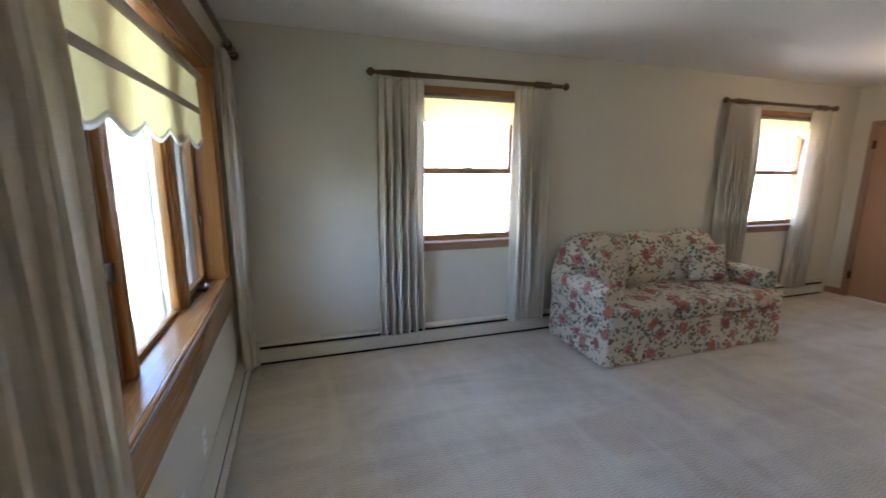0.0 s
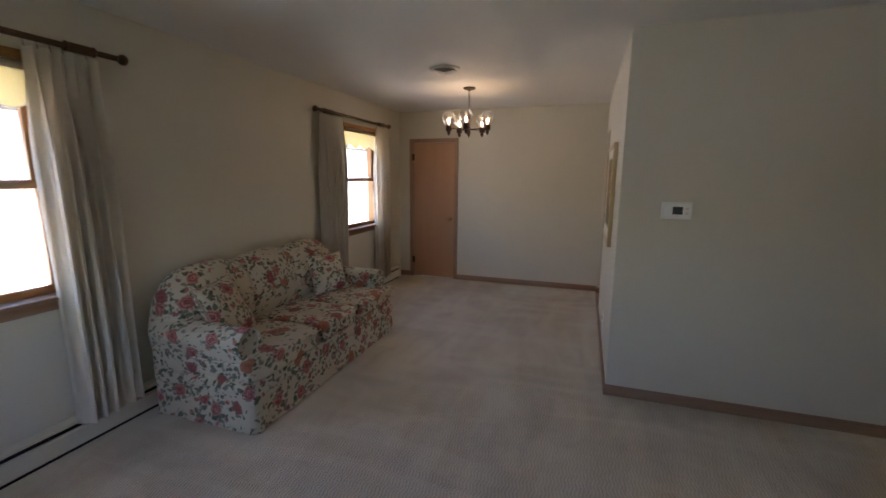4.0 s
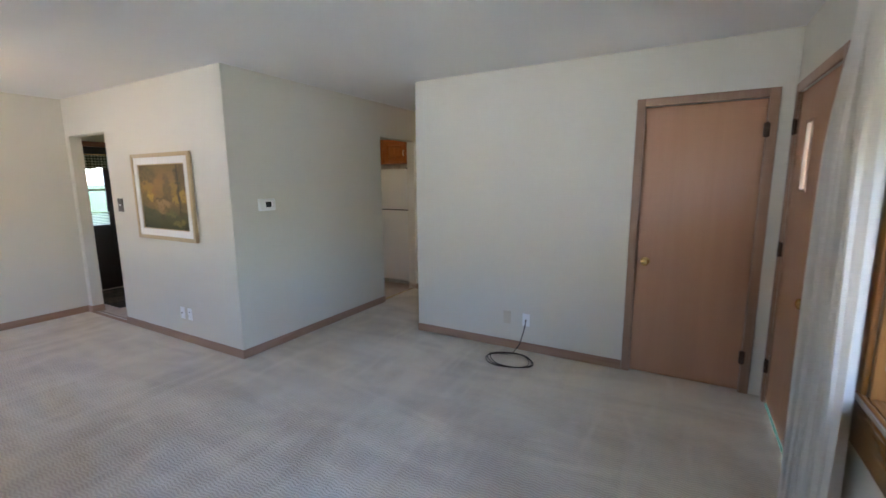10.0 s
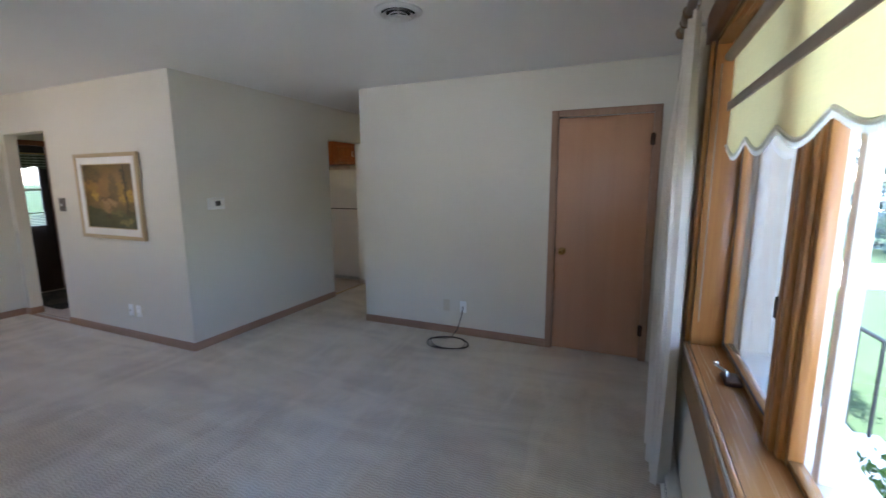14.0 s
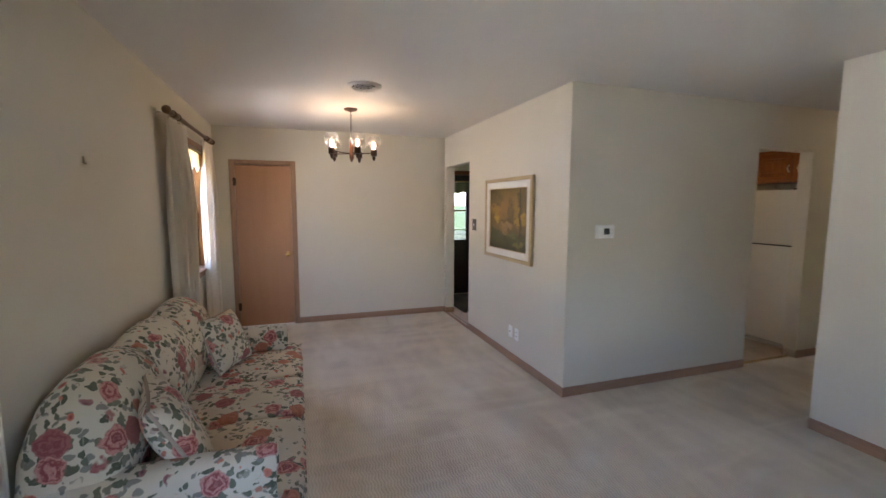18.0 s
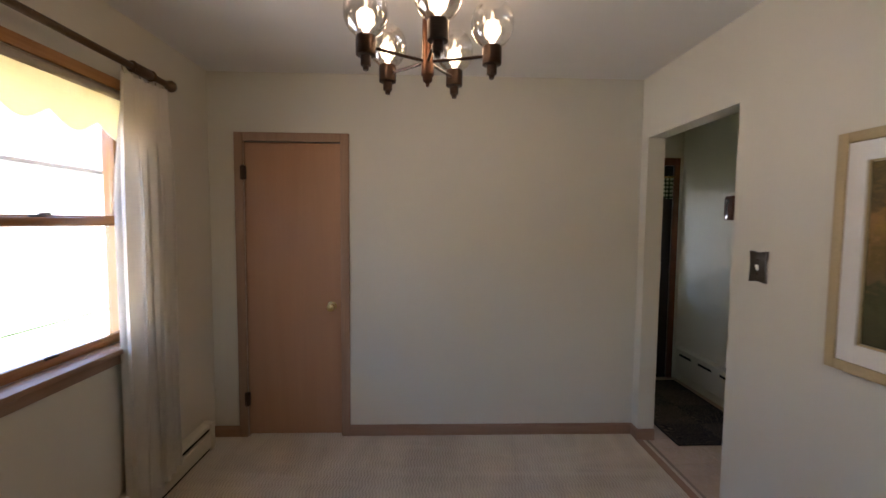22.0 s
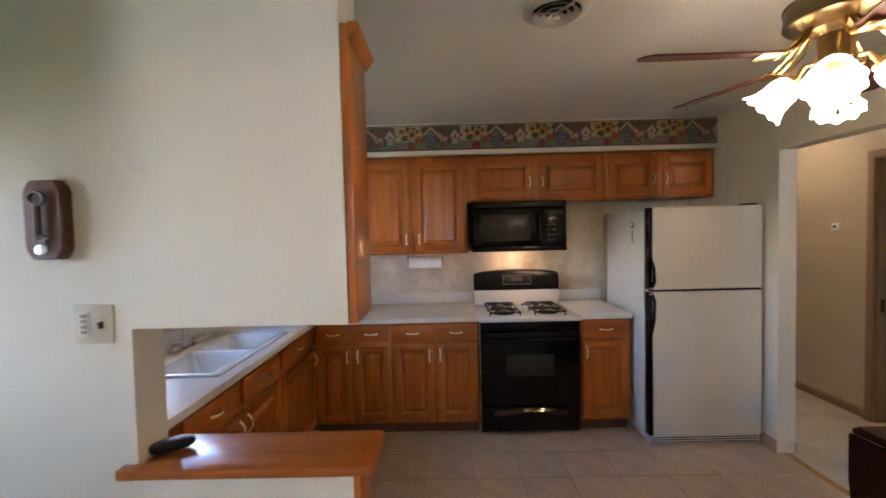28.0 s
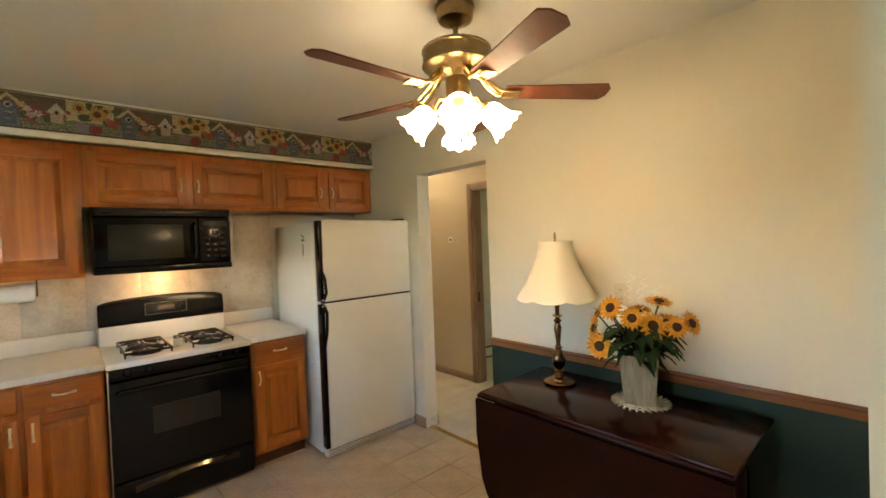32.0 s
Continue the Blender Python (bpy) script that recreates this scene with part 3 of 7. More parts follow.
def tube(points, radius, segs=8, bm=None, closed=False):
    """A round bar through points. radius: one number, or one for each point."""
    one = bmesh.new()
    pts = [Vector(p) for p in points]
    n = len(pts)
    rad = radius if isinstance(radius, (list, tuple)) else [radius] * n
    rings, side = [], None
    for i, p in enumerate(pts):
        a, b = (pts[i - 1] if i or closed else p), (pts[(i + 1) % n] if i < n - 1 or closed else p)
        d = (b - a).normalized()
        if side is None:
            side = d.orthogonal().normalized()
        side = (side - d * side.dot(d)).normalized()
        up = d.cross(side)
        rings.append([one.verts.new(p + rad[i] * (math.cos(2 * math.pi * k / segs) * side + math.sin(2 * math.pi * k / segs) * up)) for k in range(segs)])
    pairs = list(zip(rings, rings[1:])) + ([(rings[-1], rings[0])] if closed else [])
    for a, b in pairs:
        for k in range(segs):
            one.faces.new((a[k], a[(k + 1) % segs], b[(k + 1) % segs], b[k]))
    if not closed:
        one.faces.new(rings[0]), one.faces.new(rings[-1])
    return joined(one, bm)


def sheet(rows, thick=0.0, bm=None):
    """A skin through rows of points, given thickness."""
    one = bmesh.new()
    grid = [[one.verts.new(p) for p in row] for row in rows]
    for a, b in zip(grid, grid[1:]):
        for k in range(len(a) - 1):
            one.faces.new((a[k], a[k + 1], b[k + 1], b[k]))
    if thick:
        bmesh.ops.recalc_face_normals(one, faces=one.faces)
        one.normal_update()
        under = [[one.verts.new(v.co - v.normal * thick) for v in row] for row in grid]
        for a, b in zip(under, under[1:]):
            for k in range(len(a) - 1):
                one.faces.new((b[k], b[k + 1], a[k + 1], a[k]))
        rim = grid[0] + [r[-1] for r in grid[1:]] + grid[-1][-2::-1] + [r[0] for r in grid[-2:0:-1]]
        low = under[0] + [r[-1] for r in under[1:]] + under[-1][-2::-1] + [r[0] for r in under[-2:0:-1]]
        for k in range(len(rim)):
            j = (k + 1) % len(rim)
            one.faces.new((rim[k], rim[j], low[j], low[k]))
    return joined(one, bm)


def moved(bm, m):
    bmesh.ops.transform(bm, matrix=m, verts=bm.verts)
    return bm


def cushion(sx, sy, sz, puff=0.25, cuts=10, power=4.0):
    """A soft box that swells in the middle, its base at z 0."""
    one = bmesh.new()
    bmesh.ops.create_cube(one, size=2)
    bmesh.ops.subdivide_edges(one, edges=one.edges[:], cuts=cuts, use_grid_fill=True)
    for v in one.verts:
        x, y, z = v.co
        n = (abs(x) ** power + abs(y) ** power + abs(z) ** power) ** (1 / power)
        x, y, z = x / n, y / n, z / n
        swell = 1 + puff * (1 - x * x) * (1 - y * y)
        v.co = (x * sx / 2, y * sy / 2, (z * swell / (1 + puff) + 1) * sz / 2)
    return one


def ease(a, b, t):
    t = max(0.0, min(1.0, (t - a) / (b - a)))
    return t * t * (3 - 2 * t)


# ---- plan of the house, in metres ----
XW, YN, XE = -0.27, 3.47, 6.43          # living room: window wall, long outer wall, dining end wall
YB, XB = 0.585, 3.54                    # the block: wall with the picture, wall with the thermostat
YS, XH = -0.757, 2.595                  # living room's inner wall, hall's far wall
XK = 3.66                               # kitchen side of the block
YK0, YK1 = -3.15, 0.472                 # kitchen: stove wall, back of the picture wall
XKE = 7.50                              # kitchen's outer wall
YKEY = -0.355                           # wall with the key plaque
H = 2.44


def wall(name, axis, a0, a1, b0, b1, holes=(), material=None, z0=0.0, z1=H, label="cream painted plaster wall"):
    """A wall along x (axis 0) or y (axis 1) from a0 to a1, between b0 and b1, with holes (from, to, low, high)."""
    bm = bmesh.new()
    cuts = sorted({a0, a1, *[h[0] for h in holes], *[h[1] for h in holes]})
    for p, q in zip(cuts, cuts[1:]):
        mid = (p + q) / 2
        spans = sorted((h[2], h[3]) for h in holes if h[0] < mid < h[1])
        low = z0
        for s, e in spans + [(z1, z1)]:
            if s - low > 1e-4:
                if axis == 0:
                    box(p, b0, low, q, b1, s, bm=bm)
                else:
                    box(b0, p, low, b1, q, s, bm=bm)
            low = max(low, e)
    bmesh.ops.remove_doubles(bm, verts=bm.verts, dist=1e-5)
    return tagged(part(name, bm, material or WALL, smooth=0), label, "wall", kind="structure")


def slab(name, x0, y0, z0, x1, y1, z1, material, label, category, holes=None):
    return tagged(part(name, box(x0, y0, z0, x1, y1, z1), material, smooth=0), label, category, kind="structure")


# living and dining room
wall("wall_west", 1, -3.3, 3.67, XW - 0.30, XW, [(-2.7, -1.5, 0.9, 2.05), (-0.66, 0.20, 0.0, 2.04), (0.94, 3.02, 0.78, 2.06)], label="cream wall with a wide picture window and the front door")
wall("wall_north", 0, XW, XE + 0.15, YN, YN + 0.2, [(1.08, 2.03, 0.86, 2.07), (4.76, 5.79, 0.86, 2.07)], label="cream wall with two double-hung windows")
wall("wall_east", 1, YK1, YN, XE, XE + 0.12, [(2.61, 3.245, 0.0, 2.0)], label="cream dining room end wall with a closet door")
wall("wall_block_north", 0, XB, XE, YK1, YB, [(5.525, 6.342, 0.0, 2.04)], label="cream wall with a painting and a cased kitchen opening")
wall("wall_block_west", 1, -3.9, YK1, XB, XK, [(-2.16, -1.42, 0.0, 2.045)], label="cream wall with a thermostat beside the hall")
wall("wall_south", 0, XW, XH, YS - 0.115, YS, [(-0.13, 0.596, 0.0, 2.04)], label="cream wall with a closet door")
wall("wall_hall_west", 1, -3.9, YS - 0.115, XH - 0.115, XH, [(-2.58, -1.80, 0.0, 2.04)], WALL_HALL, label="tan painted hall wall with a bedroom doorway")
wall("wall_hall_end", 0, XH - 0.115, XB, -4.02, -3.9, [(2.70, 3.44, 0.0, 2.02)], WALL_HALL, label="tan wall that ends the hall")
# kitchen and back entry
wall("wall_kitchen_south", 0, XK, XKE + 0.2, YK0 - 0.15, YK0, (), WALL_KIT, label="kitchen wall behind the stove")
wall("wall_kitchen_east", 1, YK0, YK1 + 0.12, XKE, XKE + 0.2, [(-2.15, -1.25, 1.12, 1.85), (-0.28, 0.43, 0.0, 2.03)], WALL_KIT, label="kitchen outer wall with a sink window and the back door")
wall("wall_entry_north", 0, XE, XKE, YK1, YB, (), WALL_KIT, label="plain wall of the back entry")
wall("wall_key", 0, 6.117, XKE, YKEY - 0.115, YKEY, [(6.117, 6.655, 0.965, 1.332)], WALL_KIT, label="pale wall with a pass-through over a half wall")
slab("wall_soffit", XK, YK0, 2.20, 7.2, -2.80, H, WALL_KIT, "boxed soffit over the wall cabinets", "soffit")
# rooms beyond the doors, closed off
wall("wall_bedroom_south", 0, XW, XH - 0.115, -3.3, -3.2, (), WALL, label="plain bedroom wall")
slab("wall_closet_back", XW, -1.35, 0, 0.9, -1.27, H, WALL, "plain closet back wall", "wall")
slab("wall_dining_closet", XE + 0.7, YB, 0, XE + 0.8, YN + 0.2, H, WALL, "plain closet back wall", "wall")

slab("floor_carpet", XW, YK1 + 0.06, -0.1, XE + 0.7, YN, 0.0, CARPET, "beige loop pile carpet with vacuum marks", "carpet")
slab("floor_carpet_living", XW, YS - 0.8, -0.1, XK - 0.06, YK1 + 0.06, 0.0, CARPET, "beige loop pile carpet with vacuum marks", "carpet")
slab("floor_carpet_hall", XW, -4.2, -0.1, XK - 0.06, YS - 0.8, 0.0, CARPET, "beige carpet of the hall and bedroom", "carpet")
slab("floor_kitchen", XK - 0.06, YK0 - 0.15, -0.1, XKE + 0.2, YK1 + 0.06, -0.004, plain("floor_joint", (0.30, 0.24, 0.18), 0.6), "vinyl tile floor with pale joints", "floor")
slab("ceiling", XW - 0.30, -4.1, H, XKE + 0.2, YN + 0.2, H + 0.15, CEIL, "smooth white painted ceiling", "ceiling")

# ---- baseboards ----
def baseboard(x0, y0, x1, y1, material, h=0.075, d=0.013):
    """A board against a wall, from one end to the other; d is the depth, to the left of the way."""
    v = Vector((x1 - x0, y1 - y0, 0))
    L = v.length
    bm = box(0, 0, 0, L, d, h - 0.012, 0.001)
    box(0, 0, h - 0.012, L, d * 0.6, h, 0.002, bm)
    moved(bm, pose(x0, y0, 0, 0, 0, math.degrees(math.atan2(v.y, v.x))))
    return tagged(part("baseboard", bm, material), "stained wooden baseboard along the carpet", "baseboard", kind="structure")


baseboard(XB, YB, 5.525, YB, TRIM_X)
baseboard(6.342, YB, XE, YB, TRIM_X)
baseboard(XB, -1.42, XB, YB + 0.013, TRIM_Y)
baseboard(XB, -3.9, XB, -2.16, TRIM_Y)
baseboard(0.655, YS, XH, YS, TRIM_X)
baseboard(XE, YB, XE, 2.56, TRIM_Y)
baseboard(XE, 3.30, XE, YN, TRIM_Y)
baseboard(XH, -1.74, XH, YS, TRIM_Y)
baseboard(XH, -3.9, XH, -2.64, TRIM_Y)
baseboard(XK, YK1, XK, -1.42, TRIM_Y)
baseboard(XK, -2.16, XK, -2.4, TRIM_Y, 0.085)
baseboard(XK, -2.16, XK - 0.12, -2.16, TRIM_X)
baseboard(6.342, YK1, 6.342, YB + 0.013, TRIM_Y)


# ---- doors ----
def knob(material, parent, place, turn):
    prof = [(0.0, 0), (0.032, 0), (0.032, 0.004), (0.02, 0.008), (0.011, 0.012), (0.010, 0.028), (0.018, 0.034), (0.026, 0.042), (0.028, 0.052), (0.024, 0.062), (0.012, 0.068), (0.0, 0.069)]
    bm = moved(lathe(prof, 20), turn)
    ob = part("door_knob", bm, material, parent, "round polished brass knob")
    ob.location = place
    return ob


def door(name, m, w, h, hinge_left, label, hinges=2, casing=0.057, leaf_mat=None, lite=None, deadbolt=False):
    """A flush door in its casing. Origin: the opening's lower left corner on the room face; x to the right, y into the wall."""
    d = tagged(new(name), label, "door", kind="structure")
    d.matrix_basis = m
    y0, y1 = 0.010, 0.046
    g = 0.004
    if lite:
        lx0, lz0, lx1, lz1 = lite
        bm = box(g, y0, 0.012, lx0, y1, h - g, 0)
        box(lx1, y0, 0.012, w - g, y1, h - g, 0, bm)
        box(lx0, y0, 0.012, lx1, y1, lz0, 0, bm)
        box(lx0, y0, lz1, lx1, y1, h - g, 0, bm)
    else:
        bm = box(g, y0, 0.012, w - g, y1, h - g, 0.002)
    leaf = part("leaf", bm, leaf_mat or DOOR, d, smooth=0 if lite else 38)
    if lite:
        fr = box(lx0 - 0.012, y0 - 0.006, lz0 - 0.012, lx0 + 0.004, y0 + 0.01, lz1 + 0.012, 0.002)
        box(lx1 - 0.004, y0 - 0.006, lz0 - 0.012, lx1 + 0.012, y0 + 0.01, lz1 + 0.012, 0.002, fr)
        box(lx0 + 0.004, y0 - 0.006, lz0 - 0.012, lx1 - 0.004, y0 + 0.01, lz0 + 0.004, 0.002, fr)
        box(lx0 + 0.004, y0 - 0.006, lz1 - 0.004, lx1 - 0.004, y0 + 0.01, lz1 + 0.012, 0.002, fr)
        part("lite_moulding", fr, TRIM, leaf)
        p = part("pane", box(lx0, 0.024, lz0, lx1, 0.029, lz1), GLASS, leaf, smooth=0)
        p.visible_shadow = False
    for nm, b in (("casing", (-casing, -0.016, 0, 0.0, 0.0, h + casing)), ("casing", (w, -0.016, 0, w + casing, 0.0, h + casing)), ("casing", (0.0, -0.0155, h, w, 0.0, h + casing))):
        part(nm, box(*b, 0.004), TRIM, d)
    for b in ((0, 0.0, 0, g - 0.001, 0.115, h), (w - g + 0.001, 0.0, 0, w, 0.115, h), (g, 0.047, h - g, w - g, 0.115, h)):
        part("jamb", box(*b), TRIM, d, smooth=0)
    kx = w - 0.065 if hinge_left else 0.065
    knob(BRASS, leaf, (kx, y0, 0.90), pose(0, 0, 0, 90))
    part("latch_plate", box((w - 0.006) if hinge_left else 0.001, y0 - 0.004, 0.87, (w - 0.001) if hinge_left else 0.006, y0 + 0.002, 0.93, 0.001), HINGE, leaf)
    if deadbolt:
        part("deadbolt", moved(lathe([(0, 0), (0.024, 0), (0.024, 0.008), (0.018, 0.014), (0.0, 0.014)], 16), pose(kx, y0, 1.07, 90)), BRASS, leaf, "small brass deadbolt")
    hx = 0.0 if hinge_left else w
    for z in ([0.22, h - 0.25] if hinges == 2 else [0.22, h * 0.5, h - 0.25]):
        bm = box(hx - 0.017, -0.0185, z, hx + 0.017, -0.002, z + 0.089, 0.001)
        moved_pin = lathe([(0.006, -0.004), (0.0065, 0), (0.0065, 0.089), (0.004, 0.096)], 10)
        moved(moved_pin, pose(hx, -0.019, z))
        joined(moved_pin, bm)
        part("hinge", bm, HINGE, d, "dark bronzed hinge")
    return d


door("door_1", pose(XE, 3.245, 0, 0, 0, -90), 0.635, 1.995, True, "closed flush birch door in a stained casing at the dining end")
door("door_2", pose(0.596, YS, 0, 0, 0, 180), 0.726, 2.035, False, "closed flush birch closet door with a brass knob")
door("door_3", pose(XW, -0.66, 0, 0, 0, 90), 0.86, 2.035, True, "closed front door with a small tall glass lite", 3, lite=(0.22, 1.45, 0.36, 1.83), deadbolt=True)
door("door_4", pose(3.44, -3.9, 0, 0, 0, 180), 0.74, 2.015, False, "closed brown door at the end of the hall")
# the bedroom doorway of the hall, its casing alone: the leaf stands open inside
hd = tagged(new("door_5"), "open doorway with stained casing from the hall", "doorway", kind="structure")
hd.matrix_basis = pose(XH, -2.58, 0, 0, 0, 90)
for b in ((-0.057, -0.016, 0, 0, 0, 2.097), (0.78, -0.016, 0, 0.837, 0, 2.097), (0, -0.0155, 2.04, 0.78, 0, 2.097)):
    part("casing", box(*b, 0.004), TRIM, hd)
for b in ((0, 0, 0, 0.015, 0.115, 2.04), (0.765, 0, 0, 0.78, 0.115, 2.04), (0.015, 0, 2.025, 0.765, 0.115, 2.04)):
    part("jamb", box(*b), TRIM, hd, smooth=0)
part("latch_plate", box(0.0145, 0.03, 0.86, 0.0175, 0.055, 0.96, 0.001), HINGE, hd)

# ---- double-hung windows ----
def sash(w, h, parent, name, y, z):
    s = 0.045
    ob = part(name, box(0, y, z, s, y + 0.032, z + h, 0.003), PINE, parent)
    part("stile", box(w - s, y, z, w, y + 0.032, z + h, 0.003), PINE, ob)
    part("bottom_rail", box(s, y + 0.001, z, w - s, y + 0.031, z + 0.045, 0.003), PINE_X, ob)
    part("top_rail", box(s, y + 0.001, z + h - 0.035, w - s, y + 0.031, z + h, 0.003), PINE_X, ob)
    p = part("pane", box(s, y + 0.014, z + 0.045, w - s, y + 0.018, z + h - 0.035), GLASS, ob, smooth=0)
    p.visible_shadow = False
    return ob


def hung_window(name, x0, x1, z0, z1, label):
    w, h = x1 - x0, z1 - z0
    d = tagged(new(name), label, "window", kind="structure")
    d.matrix_basis = pose(x0, YN, z0)
    part("jamb", box(0, 0, 0, 0.022, 0.19, h, 0.002), PINE, d)
    part("jamb", box(w - 0.022, 0, 0, w, 0.19, h, 0.002), PINE, d)
    part("head_jamb", box(0.022, 0, h - 0.022, w - 0.022, 0.19, h, 0.002), PINE_X, d)
    part("outer_sill", box(0.022, 0.09, 0, w - 0.022, 0.21, 0.02, 0.002), WHITE_TRIM, d)
    for b, mt in (((-0.05, -0.014, 0, 0.0, 0, h + 0.05), PINE), ((w, -0.014, 0, w + 0.05, 0, h + 0.05), PINE), ((0, -0.0135, h, w, 0, h + 0.05), PINE_X)):
        part("casing", box(*b, 0.003), mt, d)
    part("stool", box(-0.06, -0.045, -0.002, w + 0.06, 0.06, 0.022, 0.005), TRIM_X, d)
    part("apron", box(-0.04, -0.016, -0.055, w + 0.04, 0.0, -0.002, 0.004), TRIM_X, d)
    half = (h - 0.05) / 2
    lo = sash(w - 0.05, half + 0.02, d, "lower_sash", 0, 0)
    lo.matrix_basis = pose(0.025, 0.055, 0.022)
    up = sash(w - 0.05, half + 0.02, d, "upper_sash", 0, 0)
    up.matrix_basis = pose(0.025, 0.095, 0.022 + half - 0.015)
    lock = box(-0.03, -0.008, 0, 0.03, 0.012, 0.008, 0.002)
    tube([(0.0, 0, 0.012), (0.02, -0.012, 0.014), (0.04, -0.016, 0.013)], 0.005, 6, lock)
    o = part("sash_lock", lock, HINGE, d, "small dark sash lock")
    o.location = (w / 2, 0.075, 0.022 + half + 0.02)
    lift = box(-0.03, -0.012, 0, 0.03, 0.0, 0.012, 0.003)
    part("sash_lift", lift, HINGE, d).location = (w / 2, 0.055, 0.06)
    part("storm_rail", box(0.03, 0.16, half, w - 0.03, 0.18, half + 0.03, 0.002), WHITE_TRIM, d)
    return d


hung_window("window_1", 1.08, 2.03, 0.86, 2.07, "wooden double-hung window with brown meeting rail, half shaded")
hung_window("window_2", 4.76, 5.79, 0.86, 2.07, "wooden double-hung window beside the dining area")


def scallop(u, n):
    """Depth of a scalloped hem at u of 0 to 1: rounded tongues between small notches."""
    t = (u * n) % 1.0
    return math.sin(math.pi * t) ** 1.2


def roller_shade(m, w, drop, tongues, depth, bar, label, fringe=0.006):
    """Hangs from z 0 down; x along the width, y towards the glass."""
    t = thing("roller_shade", m, label, "shade")
    part("roller", moved(lathe([(0.0, 0), (0.019, 0), (0.019, w), (0.0, w)], 14), pose(0, 0, 0, 0, 90)), TAUPE, t)
    N = tongues * 14
    rows = []
    for k in range(7):
        rows.append([(w * (0.006 + 0.988 * i / N), 0.012 + 0.0025 * math.sin(9 * i / N + k * 0.4), -k / 6 * (drop - depth + depth * scallop(i / N, tongues))) for i in range(N + 1)])
    cloth = part("cloth", sheet(rows, 0.0012), SHADE_CLOTH, t, "cream cloth with a scalloped hem")
    edge = [(p[0], p[1] - 0.001, p[2]) for p in rows[-1]]
    if fringe:
        part("fringe", tube(edge, fringe, 6), FRINGE, t, "white corded edging")
        tass = bmesh.new()
        for i in range(0, N, 1):
            a, b = Vector(edge[i]), Vector(edge[i + 1])
            for q in (0.25, 0.75):
                p = a.lerp(b, q)
                tube([p, p + Vector((0, 0, -fringe * 3.2))], [fringe * 0.55, fringe * 0.3], 4, tass)
        part("fringe_skirt", tass, FRINGE, t)
    if bar:
        part("hem_bar", box(0.0, 0.004, -bar - 0.017, w, 0.010, -bar + 0.017, 0.002), TAUPE, t, "taupe slat pocket")
    return t


roller_shade(pose(1.115, YN + 0.0, 2.048), 0.88, 0.205, 4, 0.055, 0, "cream scalloped roller shade drawn up in the window", 0.0025)
roller_shade(pose(4.795, YN + 0.0, 2.048), 0.96, 0.205, 4, 0.055, 0, "cream scalloped roller shade drawn up in the window", 0.0025)

# ---- drapes and rods ----
def drape(m, w, h, folds, seed, depth=0.058, label="cream linen pleated drape hanging in folds", flare=1.0, rings=True):
    """A pleated panel. x along the width, hanging from z 0; folds stand out along y."""
    rng = random.Random(seed)
    t = thing("drape", m, label, "curtain", "pleated drapes")
    ph = [rng.uniform(-0.5, 0.5) for _ in range(folds + 1)]
    am = [rng.uniform(0.6, 1.25) for _ in range(folds + 1)]
    N, rows = folds * 14, []
    for k in range(15):
        v = k / 14
        row = []
        for i in range(N + 1):
            u = i / N
            f = u * folds
            j = int(min(folds - 1, f))
            s = f - j
            a = am[j] * (1 - s) + am[j + 1] * s
            p = ph[j] * (1 - s) + ph[j + 1] * s
            pinch = math.exp(-((v - 0.035) / 0.03) ** 2) * 0.5
            full = (0.35 + 0.65 * ease(0.02, 0.3, v)) * (1 - pinch)
            y = depth * a * full * math.sin(2 * math.pi * f + p * v * 1.5) + 0.006 * math.sin(17 * u + 5 * v)
            wv = w * (1 + (flare - 1) * v)
            x = (u - 0.5) * wv + 0.012 * a * math.sin(4 * math.pi * f + p) * full + 0.01 * math.sin(3 * v + seed)
            row.append((x, y, -v * h + 0.006 * math.sin(5 * u + seed)))
        rows.append(row)
    part("panel", sheet(rows, 0.002), LINEN, t)
    part("hem", sheet([[(x, y - 0.003, z + 0.10) for x, y, z in rows[-1]][::2], [(x, y - 0.003, z + 0.002) for x, y, z in rows[-1]][::2]], 0.001), LINEN, t)
    if rings:
        for j in range(folds + 1):
            x = (j / folds - 0.5) * w * 0.96
            hook = tube([(x, 0.0, -0.01), (x, 0.006, 0.02), (x, 0.0, 0.034)], 0.002, 5)
            part("hook", hook, AGED, t)
    return t


